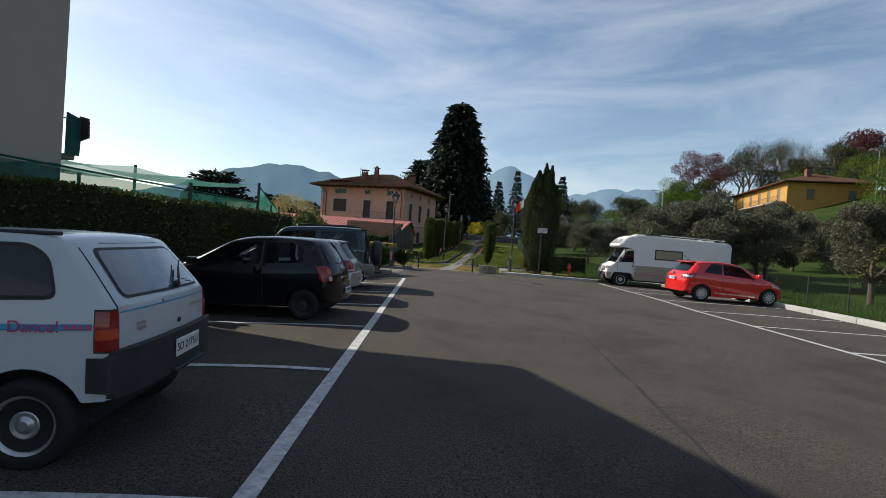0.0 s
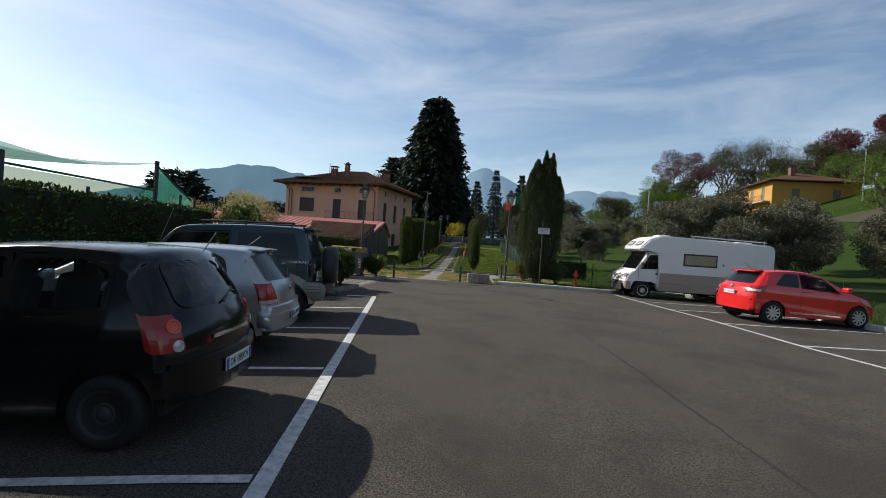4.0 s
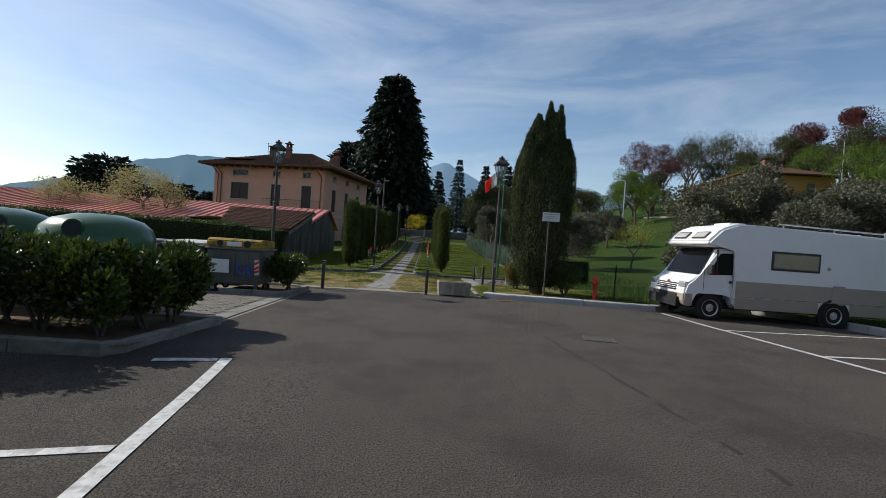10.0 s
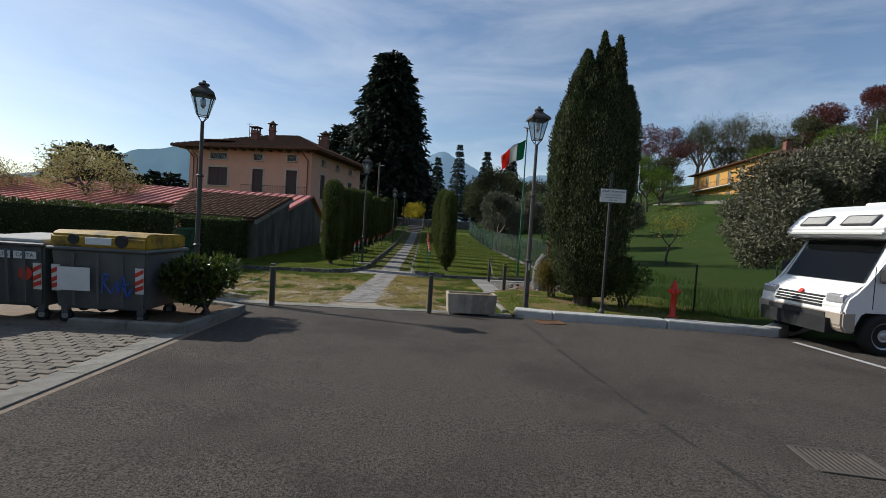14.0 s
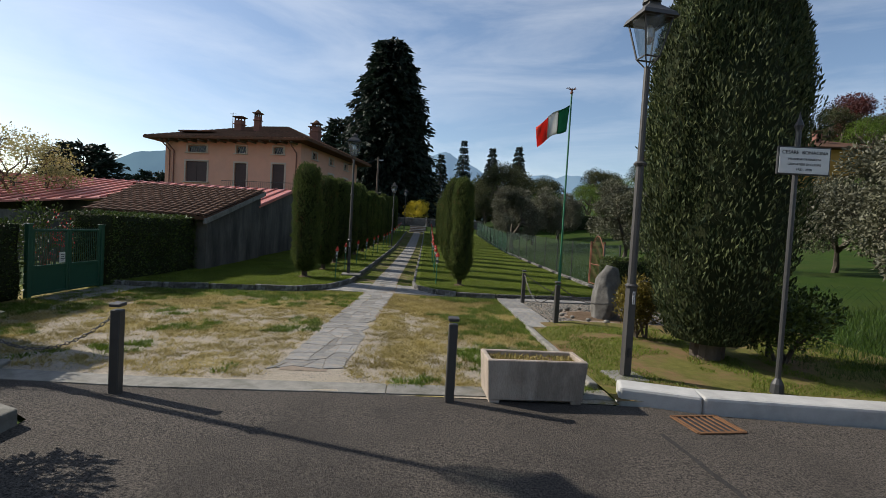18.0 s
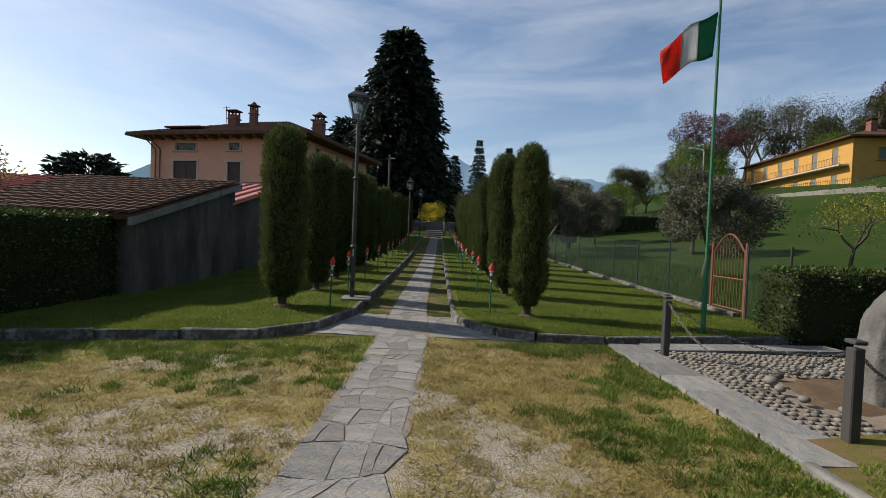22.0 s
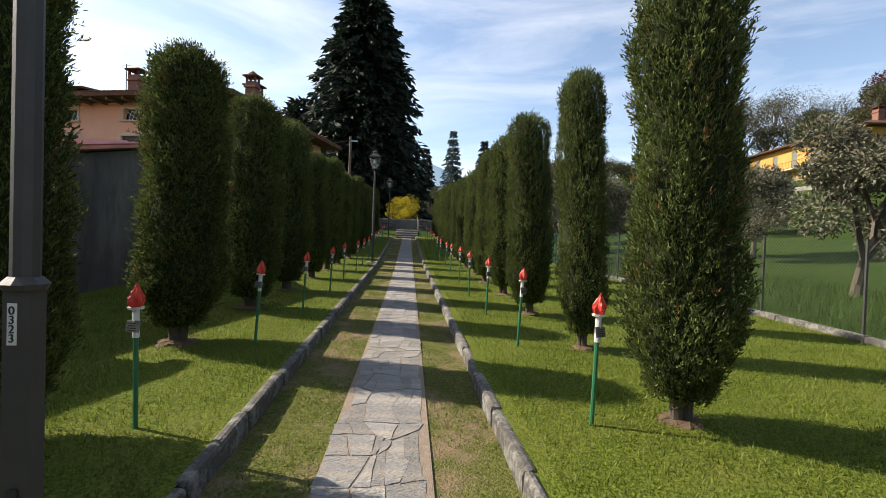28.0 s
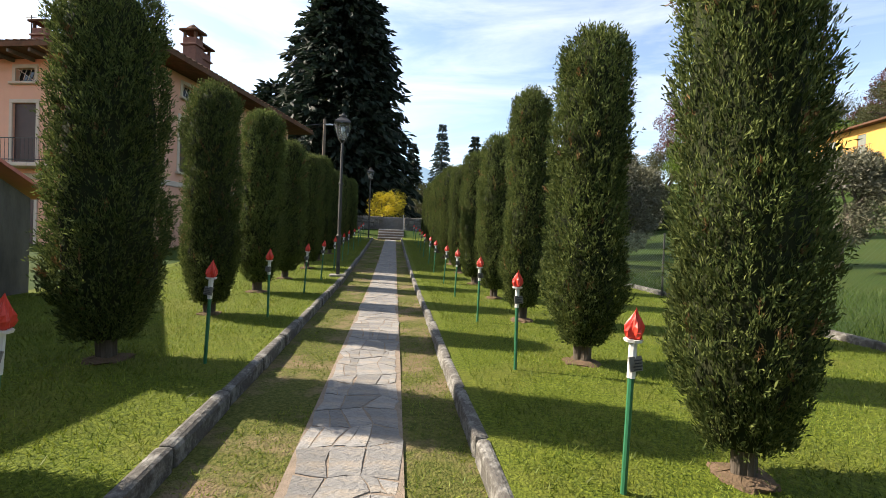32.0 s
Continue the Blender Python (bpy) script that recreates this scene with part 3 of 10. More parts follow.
def court_mat():
    """Gravel, dry turf and green turf, mixed by how much of each grows."""
    m = mat("gravel_and_turf", (0.49, 0.425, 0.335), (0.19, 0.16, 0.12), 75, 0.95, 1.0, 80, c3=(0.33, 0.285, 0.22), s3=2.2, amt3=0.6, spec=0.15, span=(0.36, 0.64))
    t = m.node_tree
    p = t.nodes["Principled BSDF"]
    col = p.inputs["Base Color"].links[0].from_socket
    tc = t.nodes.new("ShaderNodeTexCoord")
    fine = t.nodes.new("ShaderNodeTexNoise")
    fine.inputs["Scale"].default_value, fine.inputs["Detail"].default_value, fine.inputs["Roughness"].default_value = 11, 9, 0.8
    t.links.new(tc.outputs["Object"], fine.inputs["Vector"])
    wide = t.nodes.new("ShaderNodeMapRange")
    wide.inputs["From Min"].default_value, wide.inputs["From Max"].default_value, wide.inputs["To Max"].default_value = 0.3, 0.7, 0.9
    t.links.new(fine.outputs[0], wide.inputs[0])
    for name, ca, cb, lo in (("turf", (0.37, 0.285, 0.11), (0.17, 0.14, 0.048), 0.3), ("green", (0.17, 0.185, 0.026), (0.075, 0.095, 0.013), 0.42)):
        at = t.nodes.new("ShaderNodeAttribute")
        at.attribute_name = name
        ad = t.nodes.new("ShaderNodeMath")
        ad.operation = "ADD"
        t.links.new(at.outputs["Fac"], ad.inputs[0])
        t.links.new(wide.outputs[0], ad.inputs[1])
        mr = t.nodes.new("ShaderNodeMapRange")
        mr.inputs["From Min"].default_value, mr.inputs["From Max"].default_value = 0.6 + lo, 0.85 + lo
        t.links.new(ad.outputs[0], mr.inputs[0])
        grain = t.nodes.new("ShaderNodeMixRGB")
        grain.inputs[1].default_value, grain.inputs[2].default_value = (*ca, 1), (*cb, 1)
        t.links.new(wide.outputs[0], grain.inputs[0])
        mx = t.nodes.new("ShaderNodeMixRGB")
        t.links.new(mr.outputs[0], mx.inputs[0])
        t.links.new(col, mx.inputs[1])
        t.links.new(grain.outputs[0], mx.inputs[2])
        col = mx.outputs[0]
    t.links.new(col, p.inputs["Base Color"])
    return m


rows = [[(x, y, turf_z(x, y)) for x in np.arange(-9, 1.61, 0.12)] for y in np.arange(16.9, 24.56, 0.12)]
court_ground = sheet("gravel_court", rows, court_mat(), label="worn gravel court with patches of dry and green turf", category="gravel")
for nm, fn in (("turf", turf_cover), ("green", green_cover)):
    court_ground.data.attributes.new(nm, "FLOAT", "POINT").data.foreach_set("value", np.array([fn(q[0], q[1]) for r in rows for q in r], dtype=np.float32))
# verge in front of the big cypress
def verge_z(x, y):
    return base(y) + 0.045 + 0.02 * (y - 16.9) * float(np.interp(x, (1.6, 2.3), (0, 1))) + wobble((x, y, 0), 0.9, 0.03) * float(np.interp(x, (1.55, 2.0), (0, 1)))


rows = []
for y in np.arange(16.9, 21.0, 0.34):
    rows.append([(x, y, verge_z(x, y)) for x in [1.53, 1.75, 2.0] + list(np.linspace(2.3, 6.6, 12))])
sheet("verge", rows, mat("verge_turf", (0.15, 0.135, 0.04), (0.085, 0.09, 0.02), 9, 0.95, 0.8, 70, c3=(0.19, 0.112, 0.066), s3=1.4, amt3=0.85, spec=0.1), label="short grass verge with bare reddish earth", category="grass")
kerb_run("turf_edging", [(1.5, 17.35), (1.5, 20.6)], 0.1, 0.07, M_CONC, flat, "low weathered concrete edging beside the turf", 1.0, rough=0.1)

# lawns of the avenue
def lawn_z(x, y):
    return base(y) + LAWN + wobble((x, y, 0), 0.9, 0.02)


rows = []
for y in list(np.arange(23.3, 26.2, 0.16)) + list(np.arange(26.3, 61, 0.6)):
    b = kerb_l(y)
    rows.append([(x, y, lawn_z(x, y)) for x in np.linspace(-7.5, b - 0.06, 9)])
sheet("lawn_left", rows, M_GRASS, label="mown lawn beside the avenue", category="lawn")
rows = []
for y in list(np.arange(24.4, 26.3, 0.14)) + list(np.arange(26.4, 61, 0.6)):
    a, b = kerb_r(y), float(np.interp(y, (24.4, 24.95), (1.5, 5.1)))
    rows.append([(x, y, lawn_z(x, y)) for x in np.linspace(a - 0.06, b, 9)])
sheet("lawn_right", rows, M_GRASS, label="mown lawn beside the avenue", category="lawn")
# turf between the kerbs
rows = []
for y in list(np.arange(24.3, 61, 0.5)):
    rows.append([(x, y, base(y) + 0.006 + wobble((x, y, 0), 0.9, 0.012)) for x in np.linspace(max(kerb_l(y), -3.6) - 0.05, min(kerb_r(y), 1.2) + 0.05, 8)])
sheet("avenue_turf", rows, mat("avenue_turf", (0.125, 0.125, 0.035), (0.045, 0.06, 0.012), 30, 0.95, 1.0, 60, c3=(0.21, 0.145, 0.095), s3=1.6, amt3=0.8, spec=0.1, span=(0.36, 0.64)), label="worn turf and bare earth along the stone path", category="turf")
kl = [(-9.0, 23.05), (-6.4, 23.3), (-3.5, 23.95), (-2.85, 24.7), (-2.55, 26.2), (-2.5, 60.3)]
kerb_run("kerb_left", kl, 0.105, 0.145, M_STONEKERB, flat, "lichen-spotted low stone kerb of the avenue", 0.95, rough=0.22, bevel=0.03)
kr = [(4.6, 24.95), (1.44, 24.4), (0.45, 24.5), (-0.1, 24.75), (-0.6, 25.6), (-0.68, 26.3), (-0.7, 60.3)]
kerb_run("kerb_right", kr[::-1], 0.1, 0.145, M_STONEKERB, flat, "lichen-spotted low stone kerb of the avenue", 0.95, rough=0.22, bevel=0.03, side=-1)


sheet("woodland_floor", [[(x, y, gz(x, y) + 0.06) for x in np.linspace(60, 260, 40)] for y in np.linspace(28, 260, 40)], mat("leaf_litter", (0.06, 0.045, 0.028), (0.04, 0.04, 0.018), 0.3, 0.95, 0.6, 4), label="brown woodland floor on the hillside", category="ground")


sheet("woodland_floor_south", [[(x, y, gz(x, y) + 0.06) for x in np.linspace(46, 60, 8)] for y in np.linspace(-30, 60, 30)], bpy.data.materials["leaf_litter"], label="brown woodland floor on the hillside", category="ground")


# ---- seam in the asphalt ----
M_SEAM = mat("tar_seam", (0.016, 0.014, 0.012), (0.04, 0.035, 0.03), 30, 0.8, 0.6, 90)
seam = thing("asphalt_seam", Matrix(), "dark rough joint between two strips of asphalt", "road joint", kind="structure")
gs = random.Random(61)
bm = bmnew()
pts = [(2.6, -6.0), (2.5, 2.9), (2.39, 5.0), (2.3, 6.5), (1.95, 10.2), (1.75, 12.5), (1.62, 16.3)]
fine = [(float(np.interp(y, [q[1] for q in pts], [q[0] for q in pts])) + gs.uniform(-0.02, 0.02), y) for y in np.arange(-6, 16.3, 0.22)]
for a, b in zip(fine, fine[1:]):
    if gs.random() < 0.86:
        strip(bm, a, b, gs.uniform(0.025, 0.06), 0.004)
part("joint", bm, M_SEAM, seam)

# ---- stone path ----
def crazy(root, xa, xb, ya, yb, seed, zoff, row=0.36, cols=2, lim=400):
    """Irregular flagstones with open joints; past lim they are joined."""
    g = random.Random(seed)
    yv = [ya]
    while yv[-1] < yb - row:
        yv.append(yv[-1] + row * g.uniform(0.7, 1.35))
    yv.append(yb)
    rest = []
    count = 0
    grid = []
    for y in yv:
        ragged = 0.1 if y < 21 else 0.04
        w = [0.0] + sorted(g.uniform(0.25, 0.75) if cols == 2 else (k + g.uniform(-0.3, 0.3)) / cols for k in range(1, cols)) + [1.0]
        grid.append([(xa(y) + (xb(y) - xa(y)) * t + (g.uniform(-ragged, ragged)), y + g.uniform(-0.11, 0.11)) for t in w])
    for r0, r1 in zip(grid, grid[1:]):
        for k in range(len(r0) - 1):
            quad = [r0[k], r0[k + 1], r1[k + 1], r1[k]]
            polys = [quad]
            if g.random() < 0.45:
                s, t = g.uniform(0.3, 0.7), g.uniform(0.3, 0.7)
                a = [quad[0][i] + (quad[1][i] - quad[0][i]) * s for i in (0, 1)]
                b = [quad[3][i] + (quad[2][i] - quad[3][i]) * t for i in (0, 1)]
                polys = [[quad[0], a, b, quad[3]], [a, quad[1], quad[2], b]]
            for pl in polys:
                cx, cy = sum(p[0] for p in pl) / 4, sum(p[1] for p in pl) / 4
                pts = []
                for i in range(4):
                    p, q = pl[i], pl[(i + 1) % 4]
                    for t in (0.0, 0.5):
                        u = [p[j] + (q[j] - p[j]) * t for j in (0, 1)]
                        u = [cx + (u[0] - cx) * (1 - 0.009 / max(0.08, abs(u[0] - cx) + abs(u[1] - cy))) , cy + (u[1] - cy) * (1 - 0.009 / max(0.08, abs(u[0] - cx) + abs(u[1] - cy)))]
                        pts.append((u[0] - cx + g.uniform(-0.011, 0.011), u[1] - cy + g.uniform(-0.011, 0.011)))
                z = base(cy) + zoff + g.uniform(-0.001, 0.004)
                slope = math.degrees(math.atan2(base(cy + 0.2) - base(cy - 0.2), 0.4))
                m = Matrix.Translation((cx, cy, z)) @ pose(0, 0, 0, slope + g.uniform(-0.25, 0.25), g.uniform(-0.25, 0.25), 0)
                if count < lim:
                    bm = bmnew()
                    prism(bm, pts, 0.03, Matrix.Translation((0, 0, -0.03)))
                    part("flagstone", bm, M_FLAG, root, m=m)
                else:
                    rest.append((pts, m))
                count += 1
    if rest:
        bm = bmnew()
        for pts, m in rest:
            prism(bm, pts, 0.03, m @ Matrix.Translation((0, 0, -0.03)))
        tagged(part("far_flagstones", bm, M_FLAG, root), kind="stuff")


path_l = lambda y: float(np.interp(y, (17.0, 20.2, 24.4, 28, 36, 60), (-2.06, -1.95, -1.9, -1.93, -1.86, -1.75)))
path_r = lambda y: float(np.interp(y, (17.0, 20.2, 24.4, 28, 36, 60), (-1.33, -1.26, -1.2, -1.3, -1.24, -1.12)))
rows = []
for y in np.arange(17.5, 60.4, 0.5):
    rows.append([(x, y, base(y) + 0.016) for x in (path_l(y) + (0.1 if y < 21 else -0.03), (path_l(y) + path_r(y)) / 2, path_r(y) - (0.1 if y < 21 else -0.03))])
sheet("path_bed", rows, M_MORTAR, label="sandy mortar bed of the stone path", category="path")
path = thing("path", Matrix(), "crazy paving path of grey flagstones", "path", kind="structure")
crazy(path, path_l, path_r, 17.6, 60.2, 5, 0.0185, 0.3, 3, 300)
apron_l = lambda y: max(kerb_l(y) + 0.02, -2.9)
apron_r = lambda y: min(kerb_r(y) - 0.02, 0.35)
rows = []
for y in np.arange(24.45, 26.31, 0.2):
    rows.append([(x, y, base(y) + 0.018) for x in np.linspace(apron_l(y), apron_r(y), 6)])
sheet("apron_bed", rows, M_MORTAR, label="sandy mortar bed of the stone apron", category="path")
apron = thing("apron", Matrix(), "flared crazy paving apron at the mouth of the avenue", "path", kind="structure")
crazy(apron, lambda y: apron_l(y), lambda y: path_l(y) - 0.03, 24.45, 26.3, 8, 0.02, 0.34, 3)
crazy(apron, lambda y: path_r(y) + 0.03, lambda y: apron_r(y), 24.45, 26.3, 9, 0.02, 0.34, 4)

# ---- paved bin court and planted islands ----
rows = []
for y in np.arange(10.35, 16.3, 0.5):
    rows.append([(x, y, base(y) - 0.004) for x in np.linspace(-9, -3.2, 8)])
sheet("court_bed", rows, M_MORTAR, label="sand bed under block paving", category="paving")
court = thing("bin_court", Matrix(), "grey brown block paving before the waste containers", "paving", kind="structure")
bm = bmnew()
box(bm, 0.2, 0.1, 0.06, (0, 0, -0.05), 0.006)
brick = part("brick", bm, M_BRICKPAVE, court)
brick_me = brick.data
rest = []
count = 0
for j in range(34):
    for i in range(25):
        x, y = -3.75 - 0.21 * i - (0.105 if j % 2 else 0), 10.45 + 0.108 * j
        m = Matrix.Translation((x, y, base(y) + random.uniform(-0.003, 0.004))) @ pose(0, 0, 0, 0, 0, random.uniform(-1, 1))
        if i < 9:
            if count == 0:
                brick.matrix_basis = m
            else:
                link_mesh("brick", brick_me, court, m)
            count += 1
        else:
            rest.append(m)
bm = bmnew()
for m in rest:
    prism(bm, [(-0.1, -0.05), (0.1, -0.05), (0.1, 0.05), (-0.1, 0.05)], 0.05, m @ Matrix.Translation((0, 0, -0.04)))
tagged(part("far_bricks", bm, M_BRICKPAVE, court), kind="stuff")
kerb_run("court_edging", [(-3.36, 10.4), (-3.36, 13.95)], 0.28, 0.012, M_CONC, flat, "flush concrete edging of the block paving", 0.9, bevel=0.005)
kerb_run("island_kerb", [(-7.5, 8.25), (-3.62, 8.22), (-3.44, 8.4), (-3.2, 10.28), (-6.5, 10.38)], 0.12, 0.12, M_CONC, flat, "weathered concrete kerb round a planted island", 0.95, bevel=0.015)
kerb_run("island_kerb", [(-4.9, 14.0), (-3.38, 13.98), (-3.3, 15.9), (-4.4, 16.4)], 0.12, 0.12, M_CONC, flat, "weathered concrete kerb round a planted island", 0.95, bevel=0.015)
for nm, x0, x1, y0, y1 in (("island_soil", -7.5, -3.4, 8.28, 10.34), ("island_soil", -4.9, -3.4, 14.08, 16.0)):
    sheet(nm, [[(x, y, base(y) + 0.07 + wobble((x, y, 0), 2, 0.03)) for x in np.linspace(x0, x1, 8)] for y in np.linspace(y0, y1, 6)], M_EARTH, label="bare soil of a planted island", category="soil")


# ---- plants ----
def column_core(r, h, z0, seed, seg=20, lob=0.12):
    """The dense inner body of a clipped column."""
    bm = bmnew()
    prof = []
    for i in range(15):
        t = i / 14
        k = min(1.0, 0.5 + 3.4 * t) * (1 - 0.1 * t) * (1.0 if t < 0.86 else math.sqrt(max(0.02, 1 - ((t - 0.86) / 0.15) ** 2)))
        prof.append((r * k * 0.83, z0 + (h - z0) * t))
    lathe(bm, prof, seg)
    for v in bm.verts:
        a = wobble(v.co, 2.3, lob, seed) + wobble(v.co, 6, lob * 0.55, seed + 4)
        v.co.x *= 1 + a / max(r, 0.1)
        v.co.y *= 1 + a / max(r, 0.1)
    return bm


def column_leaves(r, h, z0, seed, n, ln, wd, lob=0.12, per=9):
    """Upswept sprays of small scale leaves over the skin of a clipped column."""
    g = rng(int(seed * 10))
    m = n // per
    t = g.uniform(0, 1, m)
    a = g.uniform(0, 2 * np.pi, m)
    k = np.minimum(1.0, 0.5 + 3.4 * t) * (1 - 0.1 * t) * np.where(t < 0.86, 1, np.sqrt(np.maximum(0.02, 1 - ((t - 0.86) / 0.15) ** 2)))
    top = t > 0.97
    rr = r * k * (0.82 + 0.2 * g.uniform(0, 1, m) ** 0.8)
    rr[top] *= np.sqrt(g.uniform(0, 1, top.sum()))
    z = z0 + (h - z0) * t
    x, y = rr * np.cos(a), rr * np.sin(a)
    w = np.array([wobble((x[i], y[i], z[i] * 0.7), 2.3, lob, seed) + wobble((x[i], y[i], z[i] * 0.55), 7, lob * 0.75, seed + 4) for i in range(m)])
    x, y = x * (1 + w / r), y * (1 + w / r)
    c = np.stack([x, y, z], 1)
    d = np.stack([np.cos(a) * 0.6, np.sin(a) * 0.6, np.full(m, 0.85)], 1) + g.normal(0, 0.3, (m, 3))
    d /= np.linalg.norm(d, axis=1)[:, None]
    u = g.uniform(0, 1, (m, per))
    reach = (ln * 2.5 * g.uniform(0.6, 1.3, m))[:, None]
    pts = c[:, None] + d[:, None] * (u * reach)[..., None] + g.normal(0, ln * 0.2, (m, per, 3)) * (0.4 + u)[..., None]
    dirs = np.repeat(d[:, None], per, 1)
    return leaves(pts.reshape(-1, 3), dirs.reshape(-1, 3), ln, wd, g, 0.38)


def trunk_bm(r, h, seed, limbs=3, lean=0.05):
    bm = bmnew()
    g = random.Random(seed)
    for i in range(limbs):
        a = 2 * math.pi * i / limbs + g.uniform(-0.4, 0.4)
        o = 0.4 * r if limbs > 1 else 0
        rod(bm, (o * math.cos(a), o * math.sin(a), -0.1), (2.2 * o * math.cos(a) + g.uniform(-lean, lean), 2.2 * o * math.sin(a), h), r * (0.75 if limbs > 1 else 1), r * 0.5, 9)
    return bm


def clipped_cypress(seed, r, h, n=60000):
    t = thing("clipped_cypress", Matrix(), "clipped columnar cypress with a rounded top on the lawn", "tree", "cypresses along the avenue")
    part("trunk", trunk_bm(0.085, 0.7, seed, 3), M_BARK, t)
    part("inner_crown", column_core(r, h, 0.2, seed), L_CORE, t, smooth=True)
    v, f = column_leaves(r, h, 0.16, seed, n, 0.046, 0.0125)
    link_mesh("crown", np_mesh("crown", v, f, L_CYP), t)
    v, f = column_leaves(r * 0.99, h * 0.96, 0.3, seed + 40, 1500, 0.044, 0.012, per=18)
    link_mesh("dry_sprays", np_mesh("dry_sprays", v, f, L_CYPDRY), t, label="rusty brown dried sprays")
    bm = bmnew()
    g = random.Random(seed)
    lathe(bm, [(0.24, -0.03), (0.21, 0.008), (0.1, 0.03)], 14)
    for q in bm.verts:
        q.co.x += g.uniform(-0.05, 0.05)
        q.co.y += g.uniform(-0.05, 0.05)
    part("earth_ring", bm, M_EARTH, t)
    return t


protos = [clipped_cypress(1, 0.44, 3.4), clipped_cypress(2, 0.4, 3.3), clipped_cypress(3, 0.42, 3.6), clipped_cypress(4, 0.47, 3.35)]
g = random.Random(11)
used = set()
# radius and height of the nearest trees
GIRTH = {("L", 0): (0.39, 3.3), ("L", 1): (0.37, 3.2), ("L", 2): (0.445, 3.33), ("L", 3): (0.435, 3.4), ("L", 4): (0.44, 3.52),
         ("R", 0): (0.315, 3.14), ("R", 1): (0.37, 3.42), ("R", 2): (0.275, 3.36), ("R", 3): (0.355, 3.36), ("R", 4): (0.385, 3.42)}
LEAN = {("R", 1): -2.0, ("R", 2): -2.2, ("R", 3): -3.0}
STAND = {"L": ((-3.91, 26.19), (-3.9, 28.55), (-4.02, 31.1), (-3.95, 33.4), (-3.91, 35.55)),
         "R": ((0.6, 26.08), (0.6, 28.9), (0.7, 31.1), (0.65, 33.35), (0.66, 35.6))}
PROTO = ((0.44, 3.4), (0.4, 3.3), (0.42, 3.6), (0.47, 3.35))
for side, x0 in (("L", -3.9), ("R", 0.62)):
    for i in range(15):
        k = (0, 3, 1, 2, 3, 0, 1)[i % 7] if side == "L" else (1, 0, 2, 3, 1)[i % 5]
        girth, tall = GIRTH.get((side, i), (g.uniform(0.34, 0.42), g.uniform(3.2, 3.5)))
        s, hz = girth * 0.95 / PROTO[k][0], tall * 0.97 / PROTO[k][1]
        if i < 5:
            x, y = STAND[side][i]
        else:
            x, y = x0 + g.uniform(-0.06, 0.06) + 0.01 * i, 35.5 + 2.33 * (i - 4) + g.uniform(-0.08, 0.08)
        m = Matrix.Translation((x, y, base(y) + LAWN + 0.01)) @ pose(0, 0, 0, g.uniform(-1, 1), LEAN.get((side, i), g.uniform(-1, 1)), 0) @ pose(0, 0, 0, 0, 0, g.uniform(0, 360))
        if k in used:
            ob = copy_thing(protos[k], m)
        else:
            used.add(k)
            ob = protos[k]
            ob.matrix_basis = m
        ob.scale = (s, s, hz)


def torch(m):
    t = thing("torch_marker", m, "green steel stake with a red flame and a small plaque", "memorial torch", "torch markers along the avenue")
    bm = bmnew()
    rod(bm, (0, 0, -0.1), (0, 0, 0.62), 0.016)
    part("stake", bm, M_GREENMETAL, t, smooth=False)
    bm = bmnew()
    rod(bm, (0, 0, 0.6), (0, 0, 0.8), 0.021)
    rod(bm, (0, 0, 0.785), (0, 0, 0.8), 0.045, 0.05)
    part("holder", bm, M_WHITEPAINT, t, "white painted sleeve")
    bm = bmnew()
    box(bm, 0.1, 0.008, 0.075, (0, -0.03, 0.64), 0.002, turn=pose(0, 0, 0, -12, 0, 0))
    p = part("plaque", bm, M_CONC, t, "small engraved plaque")
    bm = bmnew()
    for j, w in enumerate((0.06, 0.07, 0.05, 0.065)):
        box(bm, w, 0.002, 0.006, (0, -0.037, 0.648 + 0.016 * j), turn=pose(0, 0, 0, -12, 0, 0))
    part("engraving", bm, M_INK, p)
    bm = bmnew()
    lathe(bm, [(0.018, 0.795), (0.038, 0.81), (0.045, 0.838), (0.04, 0.865), (0.026, 0.895), (0.012, 0.925), (0.002, 0.945)], 20)
    for v in bm.verts:
        a, up = math.atan2(v.co.y, v.co.x), (v.co.z - 0.795) / 0.17
        k = 1 + 0.32 * math.cos(4 * a + 5 * up)
        v.co.x, v.co.y = v.co.x * k + 0.012 * up * up, v.co.y * k
        v.co.z += 0.02 * math.cos(2 * a) * up
    part("flame", bm, M_RED, t, "red painted metal flame")
    return t


proto = None
TORCH = {"L": ((-3.01, 26.1), (-3.2, 28.79), (-3.16, 31.1), (-3.08, 33.2), (-3.02, 35.47)),
         "R": ((-0.08, 26.06), (-0.1, 28.85), (-0.09, 31.15), (-0.12, 33.22), (-0.12, 35.35))}
for side, x0 in (("L", -3.0), ("R", -0.08)):
    for i in range(15):
        x, y = TORCH[side][i] if i < 5 else (x0 + g.uniform(-0.03, 0.03), 35.4 + 2.33 * (i - 4) + g.uniform(-0.1, 0.1))
        m = Matrix.Translation((x, y, base(y) + LAWN)) @ pose(0, 0, 0, g.uniform(-2, 2), g.uniform(0, 4), g.uniform(-12, 12) + (25 if side == "R" else -20))
        if proto is None:
            proto = torch(m)
        else:
            copy_thing(proto, m)


